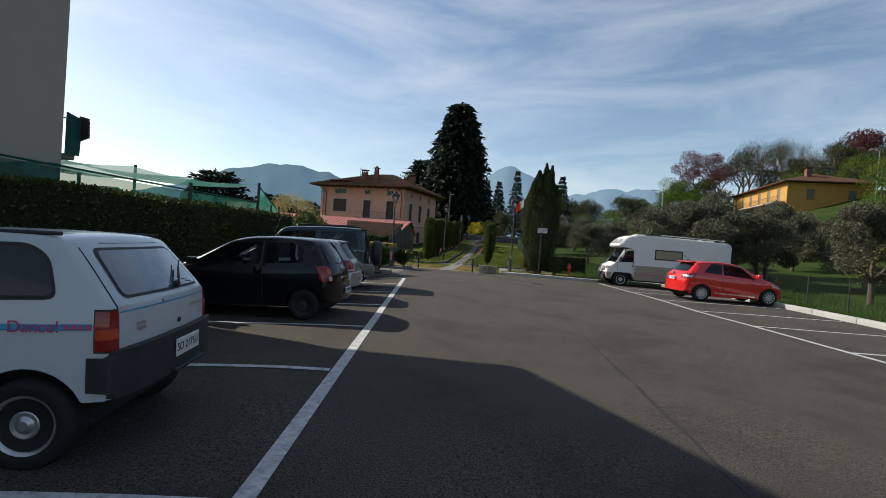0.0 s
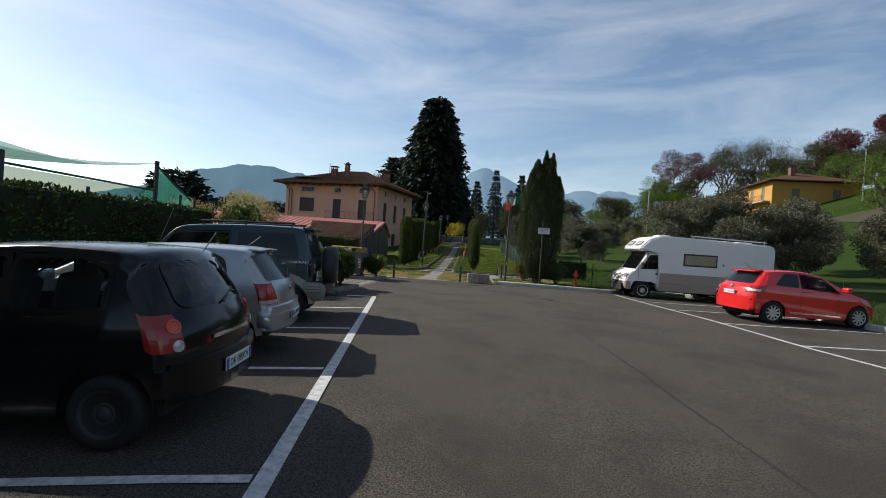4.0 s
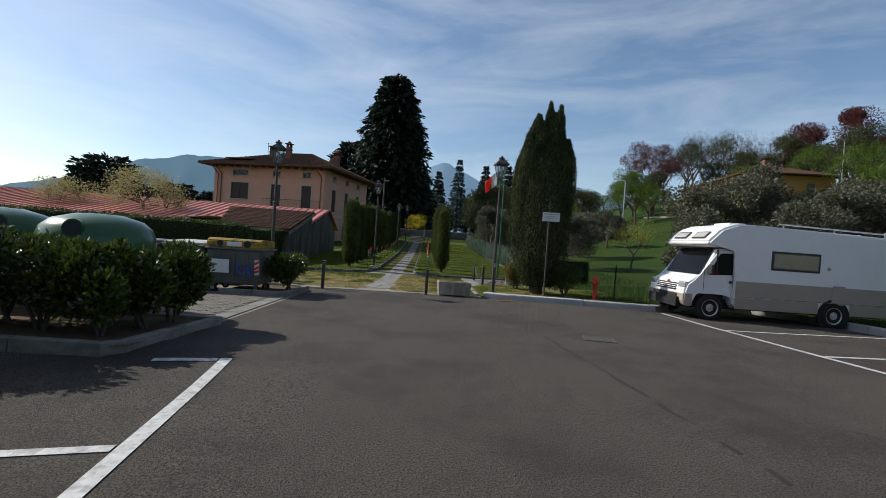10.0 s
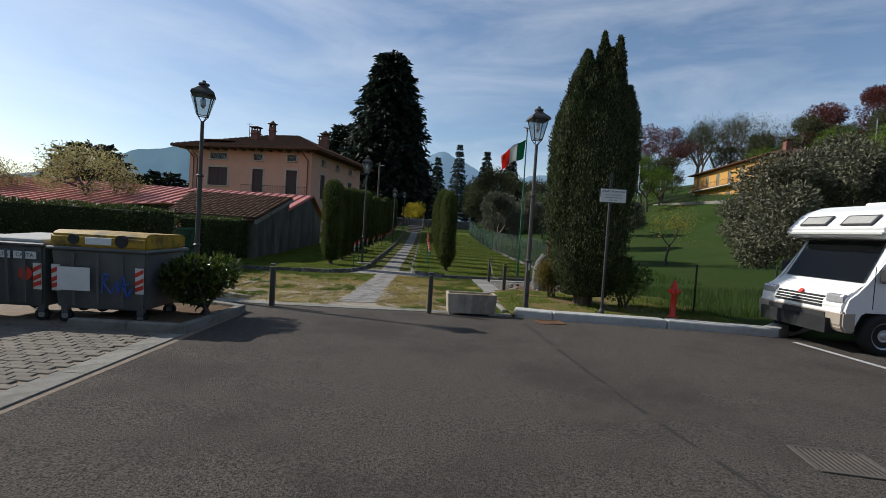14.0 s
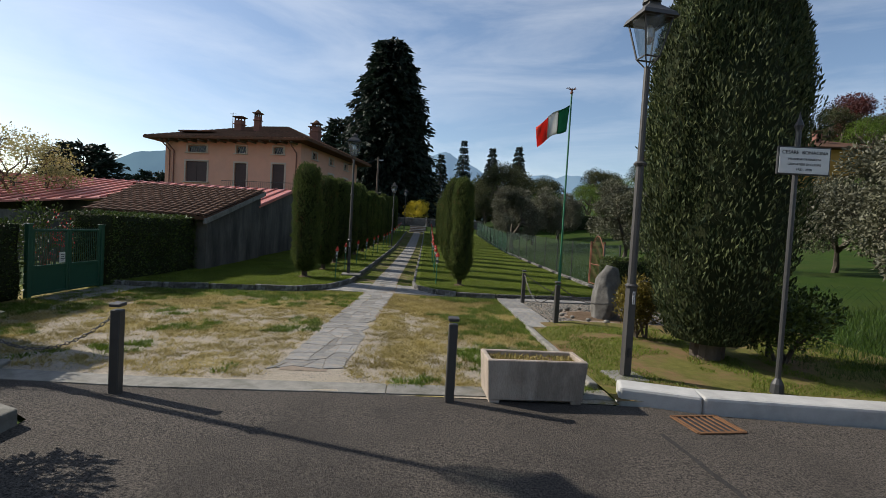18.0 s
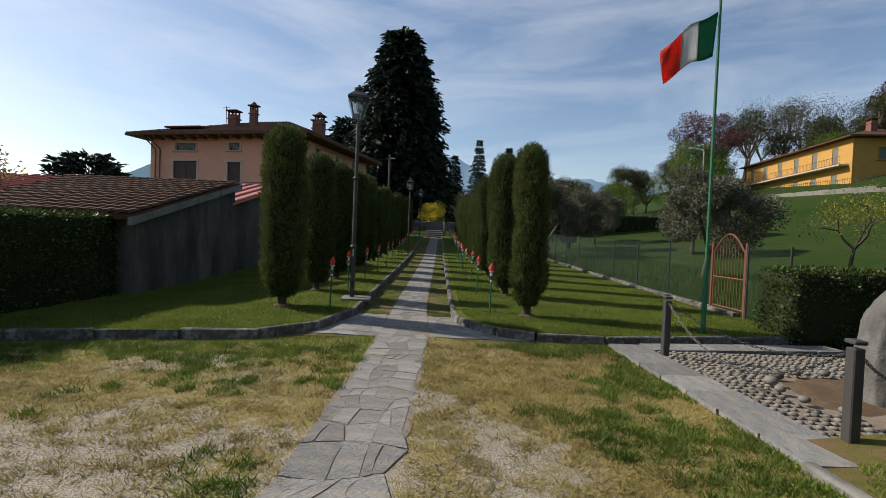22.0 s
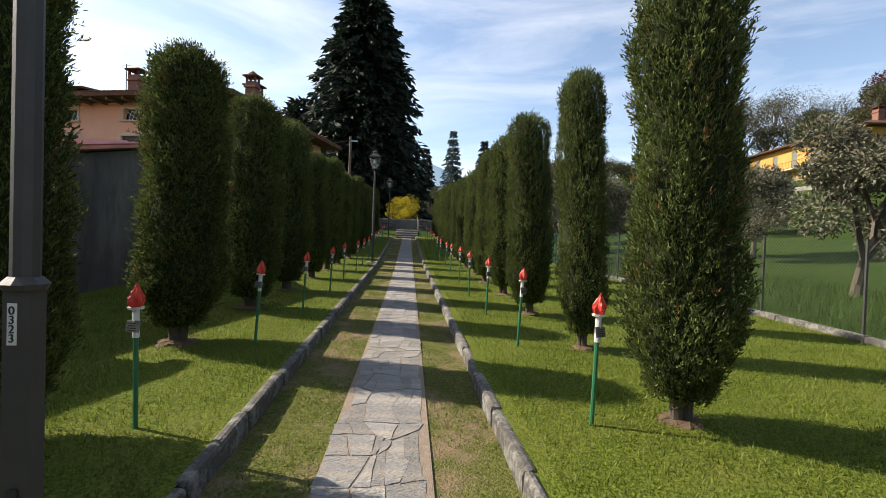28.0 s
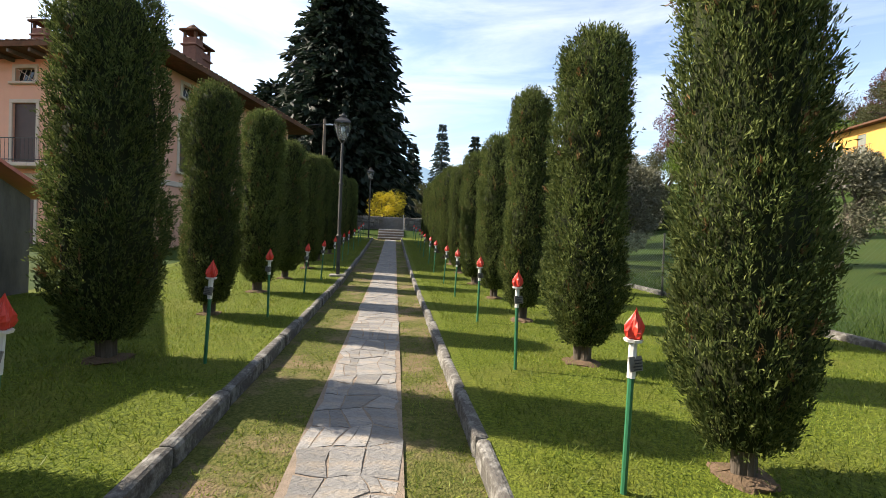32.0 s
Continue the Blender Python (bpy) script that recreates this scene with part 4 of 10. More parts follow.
def hedge(name, x0, x1, y0, y1, h, seed, label, leaf=L_HEDGE, n=9000, size=0.06, z=None, top_wave=0.05):
    """A clipped hedge block with a leafy skin."""
    cx, cy = (x0 + x1) / 2, (y0 + y1) / 2
    z = base(cy) if z is None else z
    t = thing(name, Matrix.Translation((cx, cy, z)), label, "hedge")
    sx, sy = x1 - x0, y1 - y0
    bm = bmnew()
    box(bm, sx - 0.1, sy - 0.1, h - 0.06, (0, 0, 0))
    bmesh.ops.subdivide_edges(bm, edges=bm.edges[:], cuts=6, use_grid_fill=True)
    for v in bm.verts:
        v.co += Vector((wobble(v.co, 1.5, 0.08, seed), wobble(v.co, 1.6, 0.08, seed + 2), wobble(v.co, 1.4, top_wave, seed + 5) if v.co.z > h * 0.5 else 0))
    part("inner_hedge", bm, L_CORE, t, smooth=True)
    q = rng(seed)
    areas = np.array([sx * sy, sx * h, sx * h, sy * h, sy * h])
    face = q.choice(5, n, p=areas / areas.sum())
    u, w = q.uniform(-0.5, 0.5, n), q.uniform(-0.5, 0.5, n)
    pts = np.zeros((n, 3))
    nrm = np.zeros((n, 3))
    for k, (ax, sg) in enumerate(((2, 1), (1, -1), (1, 1), (0, -1), (0, 1))):
        s = face == k
        if ax == 2:
            pts[s] = np.stack([u[s] * sx, w[s] * sy, np.full(s.sum(), h)], 1)
        elif ax == 1:
            pts[s] = np.stack([u[s] * sx, np.full(s.sum(), sg * sy / 2), (w[s] + 0.5) * h], 1)
        else:
            pts[s] = np.stack([np.full(s.sum(), sg * sx / 2), u[s] * sy, (w[s] + 0.5) * h], 1)
        nrm[s, ax] = sg
    wob = np.array([wobble(p, 1.5, 0.09, seed) for p in pts])
    pts += nrm * (q.uniform(-0.09, 0.01, n) + wob)[:, None]
    v, f = leaves(pts, nrm * 0.7 + np.array([0, 0, 0.4]), size, size * 0.55, q, 0.55)
    link_mesh("foliage", np_mesh("foliage", v, f, leaf), t)
    return t


hedge("hedge", -7.4, -6.25, -16, 7.2, 1.98, 3, "tall dark clipped evergreen hedge behind the parked cars", n=60000, size=0.075)
hedge("hedge", -9.5, -5.9, 17.4, 18.5, 1.72, 31, "clipped evergreen hedge behind the waste containers", n=9000)
hedge("hedge", -22, -9.5, 17.0, 18.3, 1.75, 32, "long clipped evergreen hedge", n=9000, size=0.08)
hedge("hedge", -8.35, -7.36, 23.08, 26.85, 1.47 - base(25), 5, "clipped dark green hedge beside the shed", n=12000)
hedge("hedge", -8.4, -7.55, 18.9, 20.98, 1.38, 51, "clipped evergreen hedge beside the green gate", n=5000)
hedge("hedge", 4.5, 7.5, 24.75, 25.6, 1.22, 6, "clipped box hedge behind the memorial stone", n=8000, z=base(25))
hedge("hedge", 7, 26, 62, 64, 1.6, 41, "dark hedge at the head of the field", n=5000, size=0.16, z=gz(14, 63))


def bush(x, y, rx, ry, h, seed, label, leaf=L_LAUREL, n=1500, size=0.1, stems=5, z=None):
    z = base(y) + 0.06 if z is None else z
    t = thing("shrub", Matrix.Translation((x, y, z)), label, "shrub")
    q = rng(seed)
    gg = random.Random(seed)
    for i in range(stems):
        bm = bmnew()
        a = 2 * math.pi * i / stems
        p = (gg.uniform(-0.1, 0.1), gg.uniform(-0.1, 0.1), -0.05)
        e = (rx * 0.6 * math.cos(a), ry * 0.6 * math.sin(a), h * 0.6)
        mid = (e[0] * 0.35, e[1] * 0.35, h * 0.3)
        rod(bm, p, mid, 0.025, 0.02, 6)
        rod(bm, mid, e, 0.02, 0.008, 6)
        part("stem", bm, M_BARK, t)
    vf = []
    for i in range(9):
        a = q.uniform(0, 2 * np.pi)
        rr = q.uniform(0.1, 0.62)
        c = (rx * rr * math.cos(a), ry * rr * math.sin(a), h * q.uniform(0.42, 0.78))
        p, d = ball_points(n // 9, c, (rx * 0.45, ry * 0.45, h * 0.28), q)
        p[:, 2] = np.maximum(p[:, 2], 0.1)
        vf.append(leaves(p, d * 0.6 + np.array([0, 0, 0.5]), size, size * 0.45, q, 0.5))
    v, f = join(*vf)
    link_mesh("foliage", np_mesh("foliage", v, f, leaf), t)
    return t


for i, (x, y, rx, ry, h) in enumerate(((-3.72, 9.92, 0.5, 0.42, 0.98), (-3.85, 9.3, 0.46, 0.5, 0.95), (-4.0, 8.75, 0.46, 0.42, 0.98), (-4.55, 9.5, 0.6, 0.55, 1.02), (-4.75, 8.85, 0.6, 0.5, 1.0), (-5.4, 9.1, 0.65, 0.6, 1.05), (-6.3, 9.2, 0.7, 0.6, 1.08), (-3.62, 15.1, 0.5, 0.8, 0.84))):
    bush(x, y, rx * 1.1, ry * 1.1, h * 1.1, 50 + i, "glossy cherry laurel shrub in a kerbed bed", n=5200, size=0.088)
bush(-6.2, 8.55, 0.95, 0.75, 2.2, 60, "tall bright green laurel shrub by the hedge's end", n=7000, size=0.11)
bush(4.5, 18.6, 0.8, 0.8, 1.05, 61, "dark leafy shrub at the foot of the big cypress", leaf=L_HEDGE, n=4000, size=0.07)
bush(3.05, 19.75, 0.52, 0.5, 1.05, 62, "dense yellow-brown shrub between the memorial stone and the big cypress", leaf=leaf_mat("bronze_leaves", (0.065, 0.055, 0.011), (0.22, 0.17, 0.03), 0.6, 0.3), n=4200, size=0.055)
bush(-8.3, 22.2, 0.55, 0.6, 1.75, 63, "loose camellia shrub with red flowers behind the green gate", leaf=L_HEDGE, n=1500, size=0.07)
bush(-8.25, 22.5, 0.4, 0.35, 1.62, 64, "red flowers of the camellia behind the green gate", leaf=leaf_mat("red_petals", (0.35, 0.02, 0.02), (0.55, 0.04, 0.035), 0.6, 0.3), n=160, size=0.06)

# the great cypress
t = thing("great_cypress", Matrix.Translation((3.55, 18.75, base(18.7) + 0.08)), "tall dark columnar cypress with several pointed leaders", "tree")
part("trunk", trunk_bm(0.2, 1.2, 5, 3), M_BARK, t)
vf = []
bm = bmnew()
for (ox, oy, r, h, z0, sd) in ((0, 0, 0.98, 5.2, 0.25, 7), (-0.25, 0.1, 0.62, 6.0, 1.5, 8), (0.28, 0, 0.55, 6.05, 1.6, 9), (0.55, 0.1, 0.45, 5.5, 1.5, 10), (-0.55, -0.1, 0.45, 5.3, 1.4, 12), (0.12, 0.1, 0.24, 6.45, 3.0, 13), (0.42, -0.1, 0.22, 6.3, 3.0, 14), (0.78, 0.0, 0.3, 5.2, 2.5, 16), (-0.72, 0.1, 0.28, 4.7, 2.2, 17)):
    q = rng(sd)
    n = int(16000 * r * h / 4)
    tt = q.uniform(0, 1, n)
    a = q.uniform(0, 2 * np.pi, n)
    k = np.minimum(1, 0.55 + 1.6 * tt) * np.where(tt < 0.6, 1, np.maximum(0.03, 1 - (np.maximum(tt - 0.6, 0) / 0.41) ** 1.6))
    z = z0 + (h - z0) * tt
    rr = r * k * q.uniform(0.8, 1.05, n)
    x, y = rr * np.cos(a), rr * np.sin(a)
    w = np.array([1 + wobble((x[i], y[i], z[i] * 0.6), 2.6, 0.22, sd) + wobble((x[i], y[i], z[i] * 0.5), 9, 0.09, sd + 2) for i in range(n)])
    pts = np.stack([ox + x * w, oy + y * w, z], 1)
    vf.append(leaves(pts, np.stack([np.cos(a) * 0.35, np.sin(a) * 0.35, np.full(n, 1.0)], 1), 0.085, 0.024, q, 0.4))
    prof = [(max(0.02, r * 0.82 * min(1, 0.55 + 1.6 * s / 12) * (1 if s / 12 < 0.6 else max(0.03, 1 - ((s / 12 - 0.6) / 0.41) ** 1.6))), z0 + (h - z0) * s / 12) for s in range(13)]
    lathe(bm, prof, 14, Matrix.Translation((ox, oy, 0)))
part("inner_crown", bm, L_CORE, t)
v, f = join(*vf)
link_mesh("crown", np_mesh("crown", v, f, L_CYPBIG), t)


# ---- trees ----
def limb_tree(bm, g, at, way, length, r, depth, ends, split=3, bend=0.35, shrink=0.68):
    """Tapered limbs that fork; the tips go into ends."""
    mid = at + way * length * 0.5 + Vector((g.uniform(-1, 1), g.uniform(-1, 1), g.uniform(-0.3, 0.5))) * length * 0.08
    end = mid + (way + Vector((g.uniform(-1, 1), g.uniform(-1, 1), g.uniform(-0.2, 0.4))) * 0.15).normalized() * length * 0.5
    seg = 7 if depth > 2 else 4
    rod(bm, at, mid, r, r * 0.85, seg)
    rod(bm, mid, end, r * 0.85, r * 0.62, seg)
    if depth <= 0:
        ends.append(end)
        return
    for i in range(split if depth > 1 else 2):
        a = 2 * math.pi * (i + g.uniform(-0.25, 0.25)) / split
        side = way.orthogonal().normalized()
        side.rotate(Matrix.Rotation(a, 3, way))
        w = (way * (1 - bend) + side * (bend + g.uniform(0, 0.35)) + Vector((0, 0, 0.12))).normalized()
        limb_tree(bm, g, end, w, length * shrink * g.uniform(0.8, 1.15), r * 0.58, depth - 1, ends, split, bend, shrink)


def crown_tree(name, seed, h, spread, leaf, label, n, size, trunk_h=0.3, depth=3, r=None, clump=0.16, bark=M_BARK, aspect=0.45, bend=0.5, category="tree", group=""):
    t = thing(name, Matrix(), label, category, group)
    g = random.Random(seed)
    q = rng(seed)
    bm = bmnew()
    ends = []
    r = r or h * 0.035
    limb_tree(bm, g, Vector((0, 0, -0.3)), Vector((g.uniform(-0.1, 0.1), g.uniform(-0.1, 0.1), 1)).normalized(), h * trunk_h + 0.3, r, depth, ends, 3, bend)
    lo = min(e.z for e in ends)
    hi = max(e.z for e in ends)
    wide = max(math.hypot(e.x, e.y) for e in ends)
    sxy, sz = spread * 0.85 / max(wide, 0.1), (h * 0.92 - h * trunk_h) / max(hi - h * trunk_h, 0.1)
    for v in bm.verts:
        if v.co.z > h * trunk_h:
            v.co.z = h * trunk_h + (v.co.z - h * trunk_h) * sz
            k = min(1, (v.co.z - h * trunk_h) / (0.3 * h))
            v.co.x *= 1 + (sxy - 1) * k
            v.co.y *= 1 + (sxy - 1) * k
    part("trunk", bm, bark, t)
    if n:
        vf = []
        per = max(4, n // len(ends))
        for e in ends:
            z = h * trunk_h + (e.z - h * trunk_h) * sz
            k = min(1, max(0, (z - h * trunk_h) / (0.3 * h)))
            c = (e.x * (1 + (sxy - 1) * k), e.y * (1 + (sxy - 1) * k), z)
            rr = h * clump * g.uniform(0.7, 1.3)
            p, d = ball_points(per, c, (rr, rr, rr * 0.75), q, 0.1)
            vf.append(leaves(p, d * 0.8 + np.array([0, 0, 0.1]), size, size * aspect, q, 0.7))
        v, f = join(*vf)
        link_mesh("crown", np_mesh("crown", v, f, leaf), t)
    return t


def put(ob, x, y, s=1.0, turn=0.0, first=None, z=None, sz=None):
    m = Matrix.Translation((x, y, (gz(x, y) if z is None else z) - 0.05)) @ pose(0, 0, 0, 0, 0, turn)
    o = ob
    if first is not None and first.get(ob.name):
        o = copy_thing(ob, m)
    else:
        ob.matrix_basis = m
    if first is not None:
        first[ob.name] = True
    o.scale = (s, s, sz or s)
    return o


seen_once = {}
olives = [crown_tree("olive_tree", 101 + i, 4.4, 2.3, L_OLIVE, "grey-green olive tree standing in the meadow", 24000, 0.13, 0.22, 3, 0.15, 0.165, aspect=0.36, bend=0.55, group="olive trees in the meadow") for i in range(3)]
OL = [(9.8, 36.5, 0, 1.0), (16.5, 28.0, 1, 1.4), (12.5, 22.5, 2, 1.12), (16.5, 20.5, 0, 1.05), (21, 18.5, 1, 1.0), (17.5, 13.5, 2, 1.0), (24.5, 12.5, 0, 1.05), (31, 10, 1, 1.1), (22, 5.5, 2, 0.9), (26, 22, 1, 1.05),
      (5.9, 47.5, 2, 1.05), (8.5, 52, 1, 1.1), (14.5, 46, 2, 0.95), (18, 33, 0, 1.0), (24, 30, 2, 1.05), (20, 55, 0, 0.95), (12, 57, 1, 1.0), (33, 20, 2, 1.1), (40, 14, 0, 1.1), (14.8, 25, 1, 1.15), (19.5, 25, 2, 1.15), (14, 19.5, 0, 0.95), (28, 16, 2, 1.15), (20.5, 9.5, 1, 1.05), (29, 26, 0, 1.2), (36, 26, 1, 1.2), (36, 8, 2, 1.15), (27, 4, 0, 1.1)]
for i, (x, y, k, s) in enumerate(OL):
    put(olives[k], x, y, s, 77 * i, seen_once)

t = crown_tree("blossom_tree", 201, 2.7, 1.0, L_YELLOWGREEN, "young tree with sparse yellow-green leaves on the verge", 700, 0.07, 0.35, 4, 0.07, 0.1, bend=0.45)
put(t, 14.1, 7.6)
t = crown_tree("young_tree", 202, 3.4, 1.4, L_YELLOWGREEN, "slender young tree with fresh yellow-green leaves", 1500, 0.1, 0.35, 3, 0.08, 0.16)
put(t, 13.5, 34)
t = crown_tree("maple", 203, 9.5, 4.6, L_GREEN, "round fresh green tree on the hillside", 14000, 0.22, 0.25, 3, 0.22, 0.16)
put(t, 36, 84, 1.0)
t = crown_tree("copper_beech", 204, 15, 7.5, L_COPPER2, "purple-brown beech on the hillside", 15000, 0.3, 0.25, 3, 0.3, 0.14)
put(t, 48, 103, 1.0)
t = crown_tree("copper_beech", 205, 17, 11, L_COPPER, "broad dark red copper beech on the hillside", 22000, 0.38, 0.2, 3, 0.4, 0.16)
put(t, 80, 92, 1.0, z=gz(80, 92))
put(copy_thing(t, Matrix()), 97, 95, 0.9, 120, z=gz(97, 95))
t = crown_tree("light_green_tree", 206, 14, 5, L_WOODS, "airy light green tree on the hillside", 6000, 0.28, 0.35, 4, 0.25, 0.14)
put(t, 56, 105)
bare = crown_tree("bare_tree", 207, 14, 6, None, "leafless grey-brown tree on the ridge", 0, 0.2, 0.28, 5, 0.26, group="leafless trees on the ridge", bend=0.42)
bare2 = crown_tree("bare_tree", 208, 13, 6.5, L_WOODS, "grey-brown tree in bud on the ridge", 5000, 0.2, 0.25, 4, 0.26, 0.13, group="leafless trees on the ridge", bend=0.42)
first = {}
g = random.Random(5)
for i, (x, y) in enumerate(((60, 112), (67, 110), (74, 112), (82, 112), (90, 112), (98, 110), (106, 108), (113, 104), (70, 122), (88, 124), (104, 120), (118, 96), (124, 88), (64, 102), (118, 110), (130, 76), (132, 60), (126, 66), (56, 114), (63, 116), (71, 116), (79, 117), (86, 116), (94, 116), (102, 114), (110, 112), (76, 106), (92, 104))):
    put((bare, bare2)[i % 2], x, y, g.uniform(1.0, 1.25), 50 * i, first)
wood = crown_tree("hill_tree", 209, 9, 4.5, L_WOODS, "olive-brown broadleaf tree on the hillside", 7000, 0.26, 0.2, 3, 0.25, 0.17, group="mixed trees on the hillside")
wood2 = crown_tree("hill_tree", 210, 6, 3.2, L_GREEN, "small green broadleaf tree on the hillside", 5000, 0.2, 0.2, 3, 0.2, 0.19, group="mixed trees on the hillside")
for i, (x, y) in enumerate(((63, 70), (70, 66), (76, 72), (84, 74), (68, 84), (92, 80), (100, 84), (66, 56), (76, 52), (88, 60), (98, 66), (110, 74), (104, 52), (92, 44), (80, 38), (22, 78), (27, 88), (17, 82), (12, 84), (42, 92), (20, 95), (30, 100), (9, 74), (100, 40), (112, 56), (58, 88), (62, 95), (70, 92), (74, 98), (86, 86), (90, 92), (80, 80), (96, 74), (72, 76), (58, 66), (84, 50), (74, 44), (106, 62), (116, 64), (110, 86), (116, 78), (66, 48), (70, 36), (84, 30), (94, 34), (46, 108), (40, 101), (52, 113), (45, 97), (34, 97), (30, 92), (64, 80), (66, 88), (64, 97), (62, 105), (70, 101), (50, 40), (56, 34), (48, 31), (60, 44), (52, 50), (58, 26), (64, 36), (47, 51), (45, 22), (55, 18), (62, 58), (66, 64), (60, 50), (54, 60))):
    put((wood, wood2)[i % 2], x, y, g.uniform(0.8, 1.15), 40 * i, first)


# ---- conifers ----
def conifer(name, seed, h, r, leaf, label, whorls, per, leaf_len, droop=0.35, bottom=0.06, power=0.75, n_leaf=26):
    t = thing(name, Matrix(), label, "tree")
    g = random.Random(seed)
    q = rng(seed)
    bm = bmnew()
    rod(bm, (0, 0, -0.5), (0, 0, h * 0.97), h * 0.022, 0.03, 9)
    part("trunk", bm, M_BARK, t)
    bm = bmnew()
    pts, dirs = [], []
    for i in range(whorls):
        k = bottom + (1 - bottom) * (i + g.uniform(-0.3, 0.3)) / whorls
        z = h * k
        L = r * max(0.04, (1 - k)) ** power * 1.06
        for j in range(per):
            a = 2 * math.pi * (j + g.random()) / per + i * 1.3
            ln = L * g.uniform(0.72, 1.12)
            tip = Vector((math.cos(a) * ln, math.sin(a) * ln, z - droop * ln + 0.1 * ln * g.uniform(-1, 1)))
            rod(bm, (0, 0, z), tip, 0.012 * h ** 0.5, 0.008, 4)
            m = max(5, int(n_leaf * (0.3 + ln / r)))
            s = q.uniform(0.18, 1.02, m)
            side = q.normal(0, 0.16, m) * ln * (1.15 - s)
            p = np.stack([math.cos(a) * ln * s - math.sin(a) * side, math.sin(a) * ln * s + math.cos(a) * side, z - droop * ln * s ** 1.4 - q.uniform(0, 0.06, m) * ln], 1)
            pts.append(p)
            dirs.append(np.stack([np.full(m, math.cos(a)) + 0.2 * q.normal(0, 1, m), np.full(m, math.sin(a)) + 0.2 * q.normal(0, 1, m), np.full(m, -droop * 1.6)], 1))
    tagged(part("branchwork", bm, M_BARK, t), kind="stuff")
    v, f = leaves(np.concatenate(pts), np.concatenate(dirs), leaf_len, leaf_len * 0.42, q, 0.35)
    link_mesh("crown", np_mesh("crown", v, f, leaf), t)
    return t


t = conifer("giant_fir", 301, 24.3, 7.3, L_CONIFER, "towering dark conifer with drooping branches behind the avenue", 64, 15, 0.9, 0.42, 0.03, 0.42, 34)
put(t, -6.3, 75, 1.0, z=2.2)
t = conifer("cedar_tree", 302, 15, 6.0, L_CONIFER, "dark spreading conifer beside the villa", 34, 10, 0.8, 0.2, 0.05, 0.5, 24)
put(t, -13.5, 80, 1.0, z=2)
t = conifer("blue_spruce", 303, 15.5, 2.6, L_BLUESPRUCE, "slender blue-grey spruce beyond the avenue", 34, 9, 0.5, 0.3, 0.05, 0.75, 22)
put(t, 5.7, 102, 1.0, z=4)
t = conifer("spruce", 304, 14, 3.2, L_CONIFER, "dark spruce beyond the avenue", 30, 9, 0.55, 0.35, 0.05, 0.8, 22)
put(t, 1.6, 108, 1.0, z=3.6)
put(copy_thing(t, Matrix()), -1.5, 118, 1.05, 60, z=4)
put(copy_thing(t, Matrix()), 15.5, 98, 1.0, 160, z=4.2)
put(copy_thing(t, Matrix()), 12.5, 112, 1.15, 200, z=4.2)
t = conifer("cedar_of_lebanon", 305, 13, 9, L_CONIFER, "flat-topped dark cedar in the distance", 12, 10, 1.2, -0.02, 0.35, 0.35, 34)
put(t, -92, 140, 1.5, z=0)
put(copy_thing(t, Matrix()), -62, 120, 0.95, 40, z=-1)
put(copy_thing(t, Matrix()), -54, 124, 0.85, 90, z=-1)
cy = thing("distant_cypress", Matrix(), "narrow dark cypress in the distance", "tree", "distant cypresses")
part("inner_crown", column_core(1.1, 10, 0.3, 9, 10, 0.2), L_CORE, cy, smooth=True)
v, f = column_leaves(1.15, 10, 0.2, 9, 1800, 0.5, 0.16, 0.25)
link_mesh("crown", np_mesh("crown", v, f, L_CYPBIG), cy)
first = {}
for i, (x, y, s) in enumerate(((-66, 128, 0.9), (-60, 132, 0.85), (-57, 130, 1.0), (-48, 128, 1.1), (-46.5, 127, 1.15), (10, 110, 0.9), (8.5, 112, 0.8), (21, 104, 0.55))):
    put(cy, x, y, s, 30 * i, first, z=0 if x < 0 else 4)
t = crown_tree("forsythia", 306, 2.6, 1.6, L_YELLOWBUSH, "golden-yellow flowering shrub behind the stone wall", 4000, 0.13, 0.15, 3, 0.06, 0.22, category="shrub")
put(t, -1.7, 66.5, 1.0, z=2.3)
t = crown_tree("fruit_tree", 307, 4.6, 3.0, L_BLOSSOM, "spring tree with pale yellow blossom behind the low roofs", 5000, 0.13, 0.25, 4, 0.12, 0.14)
put(t, -17.2, 32.5, 1.0, z=0.2)
put(copy_thing(t, Matrix()), -23, 33.5, 0.85, 100, z=0)
put(copy_thing(t, Matrix()), -19.5, 20, 0.62, 200, z=0)
t = crown_tree("garden_tree", 308, 9, 4, L_WOODS, "dark mixed tree behind the villa", 7000, 0.3, 0.25, 3, 0.2, 0.2)
put(t, -9, 92, 1.1, z=2)
for i, (x, y, s) in enumerate(((-20, 84, 0.9), (3.5, 90, 0.7), (10, 96, 0.9), (-2, 100, 0.9), (-28, 90, 0.8), (-35, 100, 0.8), (19, 110, 1.0), (7, 76, 0.45), (26, 118, 1.0))):
    put(copy_thing(t, Matrix()), x, y, s, 37 * i, z=2 if x < 5 else gz(x, y))
wisp = crown_tree("tall_airy_tree", 309, 15, 2.4, L_WOODS, "tall airy tree beside the villa", 1600, 0.35, 0.35, 4, 0.2, 0.1, bend=0.35)
put(wisp, -18.5, 92, 1.0, z=2)


